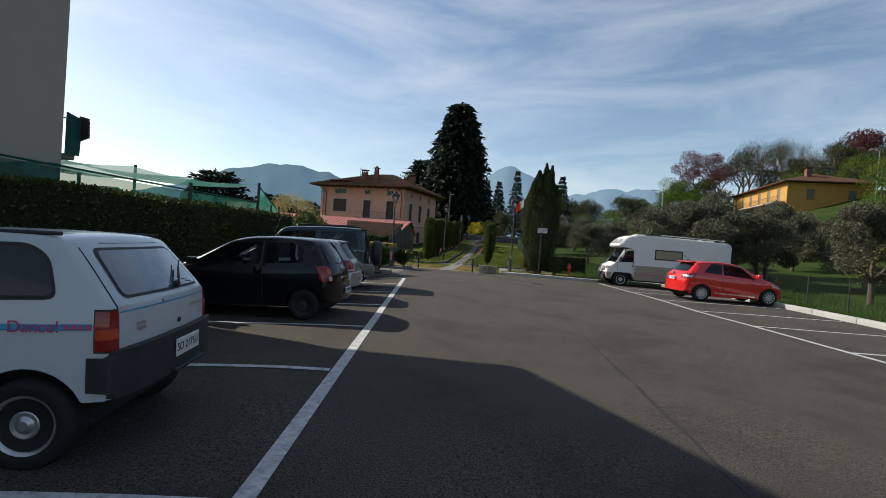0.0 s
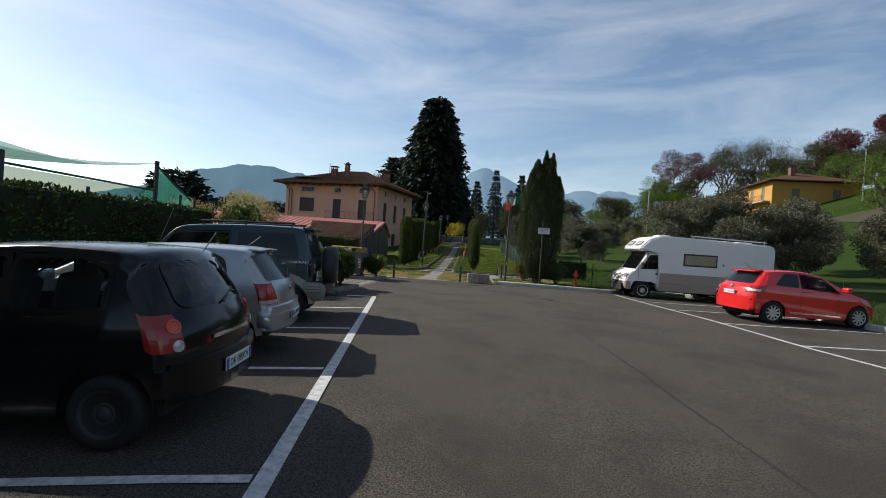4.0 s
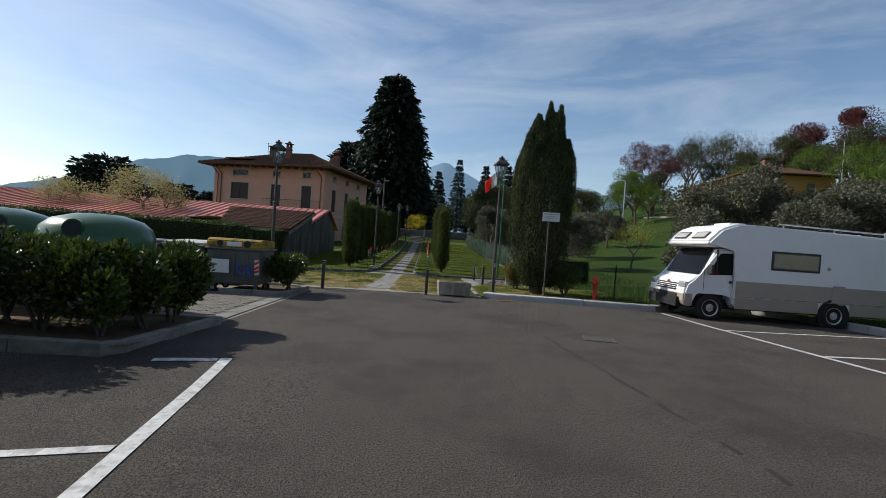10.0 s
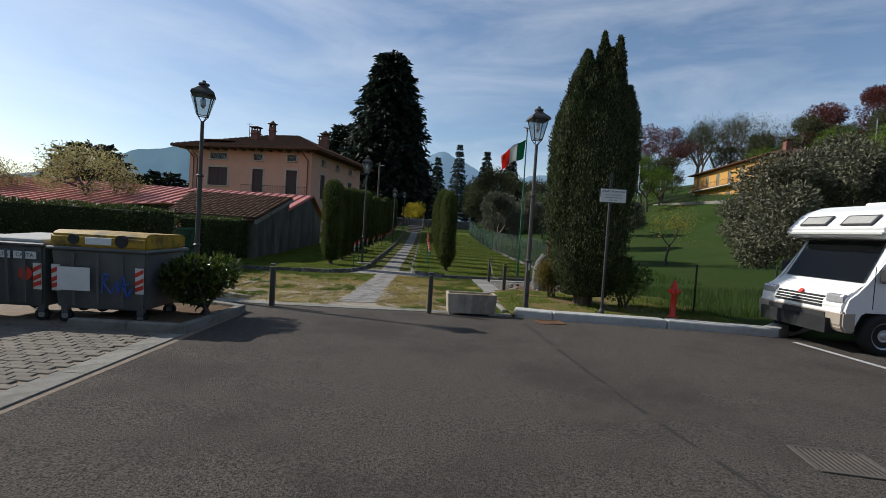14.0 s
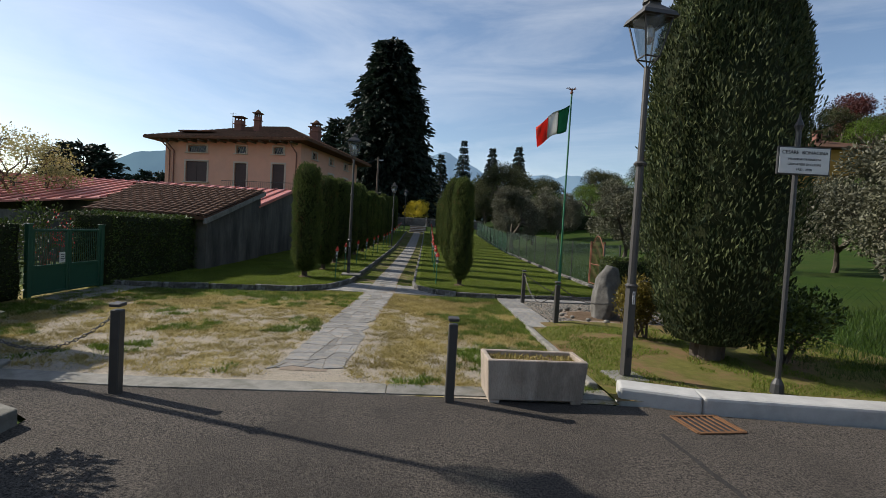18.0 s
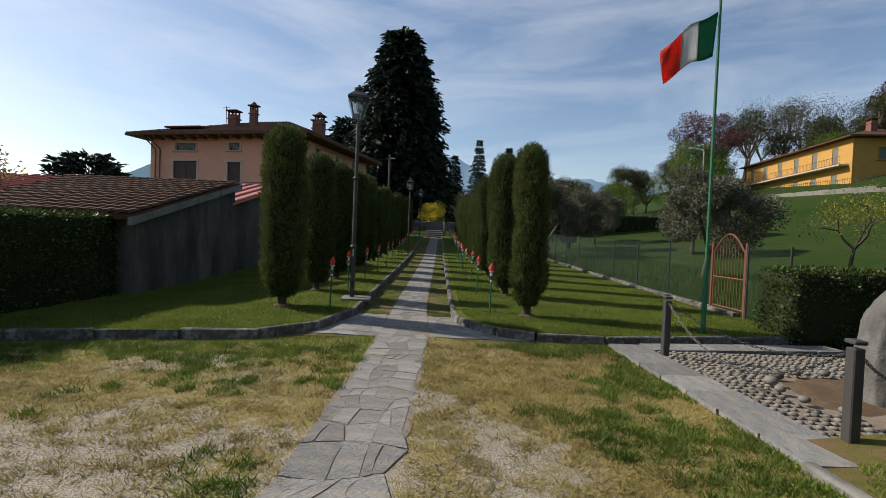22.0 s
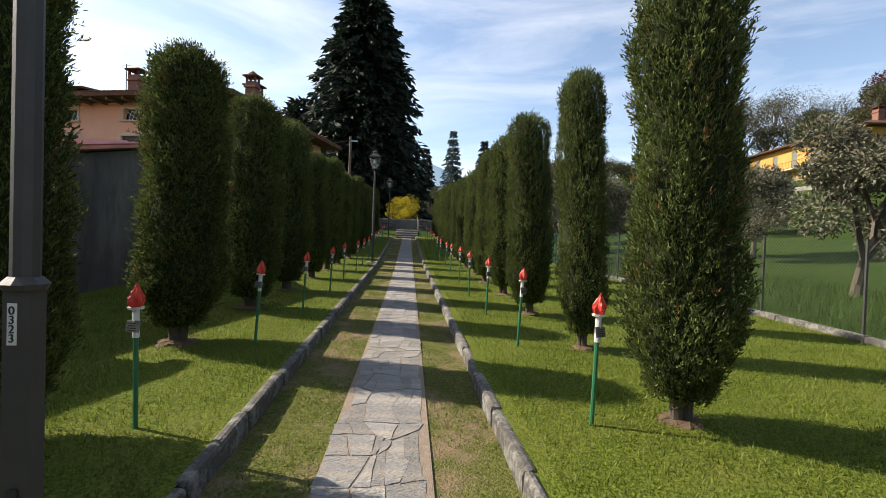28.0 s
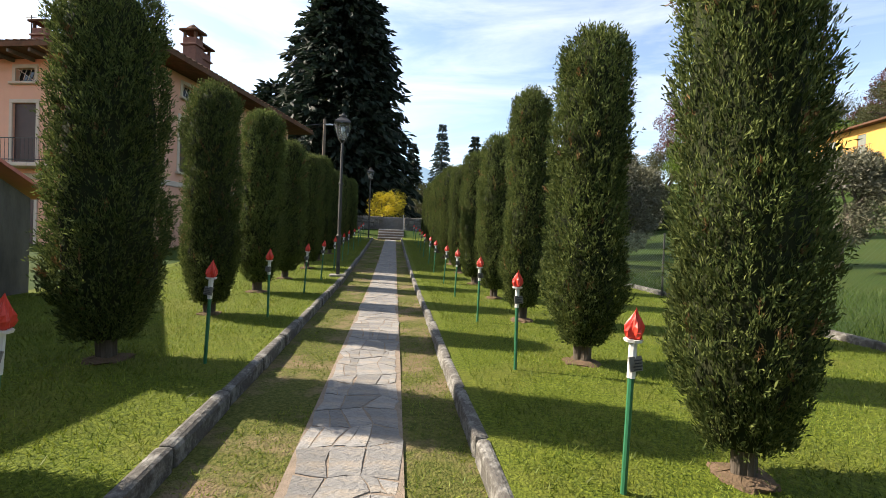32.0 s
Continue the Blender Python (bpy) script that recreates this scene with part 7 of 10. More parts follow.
def fence(pts, h, label, step=2.0, net=None, zf=gz, mesh_w=0.07, post=M_IRON, lift=0.0):
    t = thing("fence", Matrix(), label, "fence")
    wires_v, wires_f = [], []
    for a, b in zip(pts, pts[1:]):
        a, b = Vector((*a, 0)), Vector((*b, 0))
        d = b - a
        n = max(1, round(d.length / step))
        for i in range(n + 1):
            p = a + d * i / n
            z = zf(p.x, p.y) + lift
            bm = bmnew()
            rod(bm, (p.x, p.y, z - 0.1), (p.x, p.y, z + h + 0.05), 0.022, seg=7)
            part("post", bm, post, t)
        L = d.length
        u = d.normalized()
        k = int(L / mesh_w)
        for i in range(-int(h / mesh_w), k):
            for sg_ in (1, -1):
                s0, z0, s1, z1 = i * mesh_w, 0.0, i * mesh_w + h, h
                if s0 < 0:
                    z0, s0 = -s0, 0.0
                if s1 > L:
                    z1, s1 = h - (s1 - L), L
                if z1 <= z0:
                    continue
                if sg_ < 0:
                    s0, s1 = L - s0, L - s1
                p, q_ = a + u * s0, a + u * s1
                p.z, q_.z = zf(p.x, p.y) + lift + z0 + 0.03, zf(q_.x, q_.y) + lift + z1 + 0.03
                o = len(wires_v)
                w = 0.0022
                e = Vector((-u.y, u.x, 0)) * w
                up = Vector((0, 0, w))
                wires_v += [p + e, p - e, p + up, q_ + e, q_ - e, q_ + up]
                wires_f += [(o, o + 1, o + 4, o + 3), (o + 1, o + 2, o + 5, o + 4), (o + 2, o, o + 3, o + 5)]
        if net is not None:
            bm = bmnew()
            vs = []
            for i in range(n * 3 + 1):
                p = a + d * i / (n * 3)
                z = zf(p.x, p.y) + lift
                off = Vector((-u.y, u.x, 0)) * 0.03 * math.sin(i * 2.1)
                vs.append((bm.verts.new((p.x + off.x + 0.03, p.y, z + 0.02)), bm.verts.new((p.x + off.x + 0.03, p.y, z + h))))
            for (a0, a1), (b0, b1) in zip(vs, vs[1:]):
                bm.faces.new((a0, b0, b1, a1))
            part("windbreak_net", bm, net, t, "dark green windbreak netting")
    link_mesh("wire_mesh", np_mesh("wire_mesh", [tuple(p) for p in wires_v], wires_f, M_NET), t)
    return t


field_side = lambda x, y: base(y) + LAWN
fence([(5.12, 25.65), (5.1, 26.76)], 1.45, "short chain-link fence between the box hedge and the gate", 1.1, zf=field_side, lift=-0.05)
fence([(5.1, 27.98), (4.85, 43.0)], 1.45, "chain-link fence with dark steel posts along the lawn", 1.85, zf=field_side, lift=-0.05)
fence([(4.85, 43.0), (4.6, 60.0)], 1.35, "chain-link fence backed with green windbreak netting", 2.0, net=M_GREENNET, zf=field_side, mesh_w=0.12, lift=-0.05)
fence([(4.55, 18.95), (6.2, 18.6), (12.3, 18.9), (12.7, 12.0), (13.0, -6)], 1.15, "old chain-link fence round the olive meadow", 2.0, mesh_w=0.1)
kerb_run("fence_plinth", [(5.08, 26.9), (5.0, 60)], 0.14, 0.1, M_STONEKERB, field_side, "low weathered concrete plinth under the fence", 1.6, rough=0.1)
gt = thing("garden_gate", Matrix.Translation((5.1, 27.95, base(27.9) + LAWN)) @ pose(0, 0, 0, 0, 0, -90), "rusty arched iron garden gate in the fence", "gate")
bm = bmnew()
for x in (0.0, 1.15):
    rod(bm, (x, 0, -0.1), (x, 0, 1.5), 0.035, seg=8)
part("gate_post", bm, M_RUST, gt)
bm = bmnew()
arch = [(0.06 + 1.03 * i / 12, 1.3 + 0.38 * math.sin(math.pi * i / 12)) for i in range(13)]
for (x0, z0), (x1, z1) in zip(arch, arch[1:]):
    rod(bm, (x0, 0, z0), (x1, 0, z1), 0.018, seg=6)
for z in (0.12, 0.75):
    rod(bm, (0.06, 0, z), (1.09, 0, z), 0.016, seg=6)
for x in (0.06, 1.09):
    rod(bm, (x, 0, 0.1), (x, 0, 1.3), 0.016, seg=6)
part("gate_frame", bm, M_RUST, gt)
for i in range(1, 10):
    x = 0.06 + 1.03 * i / 10
    bm = bmnew()
    rod(bm, (x, 0, 0.12), (x, 0, 1.3 + 0.38 * math.sin(math.pi * i / 10)), 0.009, seg=5)
    part("bar", bm, mat("yellowed_iron", (0.13, 0.085, 0.03), (0.09, 0.055, 0.02), 9, 0.7, 0.1, 40) if i == 1 else bpy.data.materials["yellowed_iron"], gt)
# green gate and grey ramp by the shed hedge
M_GATE = mat("dark_green_gate_paint", (0.012, 0.06, 0.032), (0.018, 0.075, 0.04), 9, 0.5, 0.05, 40)
gg2 = thing("green_gate", Matrix.Translation((-7.52, 21.06, base(22))) @ pose(0, 0, 0, 0, 0, 90), "closed dark green steel double gate with barred upper half", "gate")
for x in (0.0, 1.88):
    bm = bmnew()
    box(bm, 0.09, 0.09, 1.36, (x, 0, 0), 0.01)
    box(bm, 0.11, 0.11, 0.02, (x, 0, 1.35), 0.004)
    part("gate_post", bm, M_GATE, gg2)
for x in (0.06, 0.95):
    bm = bmnew()
    box(bm, 0.05, 0.05, 1.22, (x + 0.025, 0, 0.05), 0.006)
    box(bm, 0.05, 0.05, 1.22, (x + 0.845, 0, 0.05), 0.006)
    for z in (0.05, 0.55, 1.22):
        box(bm, 0.77, 0.04, 0.045, (x + 0.435, 0, z), 0.005)
    leaf_ = part("gate_leaf", bm, M_GATE, gg2)
    bm = bmnew()
    box(bm, 0.78, 0.012, 0.46, (x + 0.435, 0, 0.09))
    part("panel", bm, M_GATE, leaf_)
    for i in range(14):
        bm = bmnew()
        rod(bm, (x + 0.08 + 0.055 * i, 0, 0.58), (x + 0.08 + 0.055 * i, 0, 1.3), 0.007, seg=5)
        part("bar", bm, M_GATE, leaf_)
bm = bmnew()
box(bm, 0.14, 0.01, 0.2, (0.74, -0.04, 0.62), 0.002)
notice = part("notice", bm, M_WHITEPAINT, gg2, "small white notice")
bm = bmnew()
for z, w in ((0.77, 0.09), (0.73, 0.06), (0.69, 0.1), (0.66, 0.07)):
    box(bm, w, 0.004, 0.014, (0.74, -0.047, z))
part("lettering", bm, M_INK, notice)
bm = bmnew()
box(bm, 0.75, 2.2, 0.04, (-7.08, 22.1, base(22.1) - 0.012), 0.01)
tagged(part("gate_slab", bm, M_CONC), "grey concrete slab before the green gate", "slab", kind="structure")

# ---- waste containers ----
def container(m, label, lid_mat, w=1.42, d=1.05, h=1.0, words=(), yellow=False):
    t = thing("waste_container", m, label, "waste container", "waste containers in the paved court")
    bm = bmnew()
    z0 = 0.2
    lo = [(-w * 0.46, -d * 0.42), (w * 0.46, -d * 0.42), (w * 0.46, d * 0.42), (-w * 0.46, d * 0.42)]
    hi = [(-w / 2, -d / 2), (w / 2, -d / 2), (w / 2, d / 2), (-w / 2, d / 2)]
    a = [bm.verts.new((x, y, z0)) for x, y in lo]
    b = [bm.verts.new((x, y, h)) for x, y in hi]
    bm.faces.new(a[::-1])
    bm.faces.new(b)
    for i in range(4):
        bm.faces.new((a[i], a[(i + 1) % 4], b[(i + 1) % 4], b[i]))
    bmesh.ops.bevel(bm, geom=bm.edges[:], offset=0.03, segments=2, affect="EDGES")
    body = part("body", bm, M_GREYPL, t)
    for x in (-0.25, 0.0, 0.25):
        bm = bmnew()
        box(bm, 0.035, 0.03, h - z0 - 0.12, (x * w, 0, z0 + 0.06), 0.008)
        part("rib", bm, M_GREYPL, body, m=Matrix.Translation((0, -d * 0.46, 0)) @ pose(0, 0, 0, 4.2, 0, 0))
    bm = bmnew()
    box(bm, w + 0.08, d + 0.08, 0.05, (0, 0, h - 0.02), 0.015)
    part("rim", bm, M_GREYPL, t)
    bm = bmnew()
    if yellow:
        prism(bm, [(-d / 2 - 0.02, 0), (d / 2, 0), (d / 2, 0.2), (-d / 2 + 0.08, 0.22), (-d / 2 - 0.01, 0.16)], w, Matrix(((0, 0, 1, -w / 2), (1, 0, 0, 0), (0, 1, 0, h + 0.03), (0, 0, 0, 1))))
        bmesh.ops.bevel(bm, geom=bm.edges[:], offset=0.025, segments=2, affect="EDGES")
    else:
        box(bm, w, d, 0.07, (0, 0, h + 0.03), 0.03, 2, turn=pose(0, 0, 0, 2, 0, 0))
    lid = part("lid", bm, lid_mat, t, "yellow lid with feed holes" if yellow else "")
    if yellow:
        for x, r in ((0.3, 0.085), (-0.32, 0.07)):
            bm = bmnew()
            rod(bm, (x, -d / 2 - 0.03, h + 0.13), (x, -d / 2 + 0.1, h + 0.14), r, seg=16)
            part("feed_hole", bm, M_INK, lid)
        bm = bmnew()
        box(bm, 0.34, 0.012, 0.1, (0.0, -d / 2 - 0.022, h + 0.07), 0.004)
        part("lid_label", bm, M_PLATE, lid)
    for x in (-0.55, 0.55):
        for y in (-0.36, 0.36):
            bm = bmnew()
            rod(bm, (x * w * 0.72, y * d - 0.025, 0.09), (x * w * 0.72, y * d + 0.025, 0.09), 0.09, seg=16)
            wh = part("wheel", bm, M_TYRE, t)
            bm = bmnew()
            rod(bm, (x * w * 0.72, y * d - 0.03, 0.09), (x * w * 0.72, y * d + 0.03, 0.09), 0.045, seg=12)
            part("hub", bm, M_ALLOY, wh)
            bm = bmnew()
            box(bm, 0.09, 0.09, 0.16, (x * w * 0.72, y * d, 0.12), 0.01)
            part("castor_fork", bm, M_GREYPL, t)
    for x in (-0.43, 0.43):
        m2 = Matrix.Translation((x * w, -d * 0.475 - 0.012, 0.45)) @ pose(0, 0, 0, 4.2, 0, 0)
        bm = bmnew()
        box(bm, 0.11, 0.008, 0.36, (0, 0, 0))
        st = part("reflector_strip", bm, M_WHITEPAINT, t, "red and white reflective strip", m=m2)
        bm = bmnew()
        for k in range(3):
            prism(bm, [(-0.054, 0.02 + 0.12 * k), (0.054, 0.08 + 0.12 * k), (0.054, 0.02 + 0.12 * k + 0.0), (-0.054, -0.04 + 0.12 * k)] if k else [(-0.054, 0.06), (0.054, 0.1), (0.054, 0.04), (-0.054, 0.0)], 0.003, Matrix(((1, 0, 0, 0), (0, 0, -1, -0.005), (0, 1, 0, 0.03), (0, 0, 0, 1))))
        part("red_band", bm, M_RED, st)
    return t, body


ct, cb = container(on(-4.72, 14.82, 0.0, 2), "grey steel waste container with a yellow lid and blue graffiti", M_YELLOWLID, 1.26, 1.1, 1.03, yellow=True)
bm = bmnew()
box(bm, 0.42, 0.006, 0.32, (-0.3, -0.565, 0.5), 0.002, turn=None)
part("notice", bm, M_PLATE, ct, "white notice sheet", m=pose(0, 0, 0, 3.5, 0, 0) @ Matrix.Translation((0, 0.03, 0)))
bm = bmnew()
for (x0, z0), (x1, z1) in zip(((0.1, 0.45), (0.12, 0.72), (0.2, 0.7), (0.12, 0.6), (0.22, 0.45), (0.3, 0.62), (0.3, 0.45), (0.38, 0.7), (0.42, 0.42), (0.5, 0.55), (0.44, 0.4), (0.36, 0.56)), ((0.12, 0.72), (0.2, 0.7), (0.12, 0.6), (0.22, 0.45), (0.3, 0.62), (0.3, 0.45), (0.38, 0.7), (0.42, 0.42), (0.5, 0.55), (0.44, 0.4), (0.36, 0.56), (0.46, 0.6))):
    rod(bm, (x0, 0, z0), (x1, 0, z1), 0.011, seg=4)
part("graffiti", bm, M_BLUE, ct, "blue spray scrawl", m=Matrix.Translation((-0.02, -0.565, 0)) @ pose(0, 0, 0, 3.5, 0, 0))
ct2, cb2 = container(on(-5.88, 14.8, 0.0, 0), "grey steel waste paper container with a pale lid", M_KERB, 0.92, 1.1, 1.05)
for s_, x in (("RACCOLTA", -0.16), ("CARTA", 0.24)):
    bm = bmnew()
    box(bm, 0.42 if x < 0.2 else 0.3, 0.006, 0.1, (0, 0, 0), 0.002)
    pl_ = part("label_strip", bm, M_PLATE, ct2, m=Matrix.Translation((x, -0.568, 0.86)) @ pose(0, 0, 0, 4.5, 0, 0))
    text(s_, 0.072, M_INK, pl_, Matrix.Translation((0, -0.005, 0.05)) @ pose(0, 0, 0, 90, 0, 0), 0.001)
bm = bmnew()
lathe(bm, [(0.09, 0), (0.09, 0.004)], 20)
part("round_label", bm, M_RED, ct2, m=Matrix.Translation((0.24, -0.55, 0.66)) @ pose(0, 0, 0, 90, 0, 0))
container(on(-7.2, 14.3, 0.0, -8), "grey steel waste container beside the others", M_GREYPL, 1.6, 1.15, 1.02)


def bell(m, label):
    t = thing("bottle_bank", m, label, "bottle bank", "green bottle banks")
    bm = bmnew()
    lathe(bm, [(0.74, 0.02), (0.8, 0.1), (0.81, 0.95), (0.8, 1.15), (0.74, 1.33), (0.6, 1.45), (0.3, 1.54), (0.02, 1.55)], 36)
    part("shell", bm, M_GREENBANK, t, smooth=True)
    for a in (-80, 100):
        bm = bmnew()
        rod(bm, (0.5, 0, 1.27), (0.76, 0, 1.31), 0.16, 0.14, 20)
        col = part("hole_collar", bm, M_GREENBANK, t, m=pose(0, 0, 0, 0, 0, a))
        bm = bmnew()
        rod(bm, (0.64, 0, 1.292), (0.766, 0, 1.312), 0.115, seg=20)
        part("hole", bm, M_INK, col)
    bm = bmnew()
    lathe(bm, [(0.2, 0), (0.2, 0.006)], 24, Matrix.Diagonal((1.25, 0.8, 1, 1)))
    lb = part("oval_label", bm, M_PLATE, t, "pale oval label", m=pose(0, 0, 0, 0, 0, -88) @ Matrix.Translation((0.812, 0, 0.86)) @ pose(0, 0, 0, 0, 90, 0) @ pose(0, 0, 0, 0, 0, 90))
    bm = bmnew()
    for k in range(3):
        box(bm, 0.3 - 0.06 * k, 0.02, 0.003, (0, -0.05 + 0.05 * k, 0.006))
    part("print", bm, M_INK, lb)
    return t


bell(on(-5.42, 10.75, 0.0, 0), "dark green domed fibreglass bottle bank with a round hole")
bell(on(-7.1, 10.9, 0.0, 30), "dark green domed fibreglass bottle bank with a round hole")

# ---- steps and end wall ----
stp = thing("steps", Matrix.Translation((-1.42, 60.4, 0)), "broad timber-edged steps at the end of the avenue", "steps", kind="structure")
for i in range(4):
    bm = bmnew()
    box(bm, 1.62, 0.6, 0.19, (0, 0.28 + 0.55 * i, 1.25 + 0.175 * i - 0.02), 0.012)
    part("tread", bm, M_KERB, stp)
    bm = bmnew()
    box(bm, 1.66, 0.07, 0.13, (0, -0.04 + 0.55 * i, 1.25 + 0.175 * i - 0.02), 0.01)
    part("riser", bm, M_WOOD, stp)
bm = bmnew()
rod(bm, (0.8, 2.2, 1.9), (0.8, 2.2, 2.95), 0.03, seg=8)
part("rail_post", bm, M_ALLOY, stp)
dw = thing("end_wall", Matrix(), "low dry stone wall closing the avenue", "wall", kind="structure")
gg = random.Random(21)
bm = bmnew()
box(bm, 1, 1, 1, (0, 0, -0.5), 0.08)
stone = None
for x0, x1 in ((-7.6, -2.3), (-0.55, 5.2)):
    for j in range(5):
        x = x0
        while x < x1:
            w = gg.uniform(0.22, 0.5)
            m = Matrix.Translation((x + w / 2, 63.0 + gg.uniform(-0.03, 0.03), 1.75 + 0.21 * j + 0.1)) @ pose(0, 0, 0, gg.uniform(-4, 4), gg.uniform(-4, 4), gg.uniform(-5, 5)) @ Matrix.Diagonal((w * 0.97, 0.4, 0.205, 1))
            if stone is None:
                stone = part("stone", bm, M_DRYWALL, dw, m=m)
            else:
                link_mesh("stone", stone.data, dw, m)
            x += w
bm = bmnew()
box(bm, 13, 0.3, 1.1, (-1, 63.45, 1.7), 0.02)
part("backing", bm, M_DRYWALL, dw)

# ---- posts, wires and nets ----
fl2 = thing("field_lamp", Matrix.Translation((26.5, 66.8, gz(26.5, 66.8))), "tall grey street lamp with a curved arm in the field", "street lamp")
hh = 11.7 - gz(26.5, 66.8)
bm = bmnew()
rod(bm, (0, 0, -0.2), (0, 0, hh - 0.3), 0.09, 0.06, 8)
for i in range(6):
    a0, a1 = math.pi / 12 * i, math.pi / 12 * (i + 1)
    rod(bm, (-0.9 * (1 - math.cos(a0)), 0, hh - 0.3 + 0.3 * math.sin(a0)), (-0.9 * (1 - math.cos(a1)), 0, hh - 0.3 + 0.3 * math.sin(a1)), 0.05, seg=6)
part("mast", bm, M_ALLOY, fl2)
bm = bmnew()
box(bm, 0.75, 0.25, 0.14, (-1.25, 0, hh - 0.05), 0.05, 2)
part("head", bm, M_KERB, fl2)
put(copy_thing(fl2, Matrix()), 55, 64.5, 1.0, 20, z=max(gz(55, 64.5), 15.5 - hh - 0.2))
mast = thing("utility_pole", Matrix.Translation((-6.0, 62.5, 1.9)), "weathered utility pole with a cable and bracket", "utility pole")
bm = bmnew()
rod(bm, (0, 0, -0.2), (0, 0, 7.1), 0.12, 0.09, 9)
part("pole", bm, M_WOOD, mast)
bm = bmnew()
box(bm, 0.5, 0.14, 0.1, (0.3, 0, 6.7), 0.02)
part("bracket", bm, M_ALLOY, mast)
bm = bmnew()
pts = [Vector((0, 0, 6.8)).lerp(Vector((-5.5, -8.5, 5.2)), i / 12) - Vector((0, 0, 0.5 * math.sin(math.pi * i / 12))) for i in range(13)]
for p, q_ in zip(pts, pts[1:]):
    rod(bm, p, q_, 0.025, seg=4)
part("cable", bm, M_INK, mast)

net = thing("sports_net", Matrix(), "pale green netting on dark posts above the hedge", "netting")
for x, y, h in ((-6.95, 2.4, 2.5), (-6.95, 5.9, 2.95), (-6.9, 6.74, 2.29), (-6.9, 7.34, 2.29), (-6.95, 4.04, 2.15), (-7.2, -0.6, 2.3), (-11.4, 5.9, 3.3), (-11.4, 1.5, 3.3), (-16.0, 5.9, 3.6)):
    bm = bmnew()
    rod(bm, (x, y, 0), (x, y, h), 0.045 if h > 2.4 else 0.03, seg=8)
    part("post", bm, M_IRON, net)
M_SPORTNET = leaf_mat("pale_green_net", (0.05, 0.22, 0.17), (0.06, 0.24, 0.19), 0.8, 0.5)
sheer(M_SPORTNET, 0.3)
M_NETEDGE = leaf_mat("green_net_hem", (0.03, 0.16, 0.11), (0.04, 0.18, 0.13), 0.8, 0.4)
bm = bmnew()
gr = []
for i in range(19):
    y = 5.9 - i * 0.6
    row = []
    for j in range(13):
        u = j / 12
        sag = 0.35 * abs(math.sin(math.pi * u * 2)) * 0.5 + 0.18 * math.sin(math.pi * ((i % 6) / 6))
        row.append(bm.verts.new((-6.98 - 9.0 * u, y - 0.2 * u, 2.9 + 0.7 * u - sag - 0.022 * i * (1 - u) * 2)))
    gr.append(row)
for r0, r1 in zip(gr, gr[1:]):
    for j in range(12):
        bm.faces.new((r0[j], r0[j + 1], r1[j + 1], r1[j]))
part("net_canopy", bm, M_SPORTNET, net, smooth=True)
for y0, y1, za, zb in ((5.9, 7.34, 2.9, 2.2), (-5.0, 5.9, 2.35, 2.3)):
    bm = bmnew()
    gr = []
    for i in range(13):
        u = i / 12
        y = y0 + (y1 - y0) * u
        gr.append((bm.verts.new((-7.0 + 0.03 * math.sin(i * 2), y, 1.5)), bm.verts.new((-7.0, y, za + (zb - za) * u - 0.05 * math.sin(math.pi * u)))))
    for (a0, a1), (b0, b1) in zip(gr, gr[1:]):
        bm.faces.new((a0, b0, b1, a1))
    part("net_curtain", bm, M_SPORTNET, net)
    bm = bmnew()
    rod(bm, (-7.0, y0, za), (-7.0, y1, zb), 0.02, seg=5)
    part("net_hem", bm, M_NETEDGE, net)
for i in range(9):
    bm = bmnew()
    y = -1.85 + 0.11 * i
    top = 2.35 + random.uniform(0.0, 0.4)
    rod(bm, (-7.62, y, 0), (-7.62 + random.uniform(-0.1, 0.1), y + random.uniform(0.0, 0.22), top), 0.035, 0.03, 7)
    tagged(part("wooden_stake", bm, M_WOOD), "rough wooden stake standing above the hedge", "stake", "stakes behind the hedge")
bm = bmnew()
rod(bm, (-7.62, -1.75, 0), (-7.62, -1.42, 3.68), 0.016, 0.008, 6)
tagged(part("garden_cane", bm, M_WOOD), "long thin leaning cane above the hedge", "cane")

# ---- drains ----
M_GRATE = mat("worn_cast_iron", (0.1, 0.085, 0.07), (0.07, 0.058, 0.048), 20, 0.7, 0.2, 60)
def grate(x, y, w, d, n, rz, label, iron=M_GRATE):
    t = thing("drain_grate", Matrix.Translation((x, y, base(y) + 0.011 + wobble((x, y, 0), 0.35, 0.012) - 0.006)) @ pose(0, 0, 0, 0, 0, rz), label, "drain")
    bm = bmnew()
    for a in ((w, 0.03, (0, -d / 2)), (w, 0.03, (0, d / 2)), (0.03, d, (-w / 2, 0)), (0.03, d, (w / 2, 0))):
        box(bm, a[0], a[1], 0.012, (*a[2], 0), 0.002)
    part("frame", bm, iron, t)
    for i in range(n):
        bm = bmnew()
        box(bm, 0.018, d - 0.03, 0.01, (-w / 2 + w * (i + 0.5) / n, 0, 0), 0.002)
        part("bar", bm, iron, t)
    # black plate stands in for the unlit depth below the bars
    bm = bmnew()
    box(bm, w - 0.03, d - 0.03, 0.004, (0, 0, -0.004))
    part("pit", bm, M_INK, t)


grate(2.17, 16.47, 0.46, 0.36, 7, 8, "rusty orange iron drain grate beside the kerb", mat("orange_rust", (0.17, 0.08, 0.03), (0.09, 0.042, 0.02), 20, 0.85, 0.2, 60))
grate(2.86, 11.0, 0.5, 0.4, 12, -12, "dark iron drain grate in the asphalt")


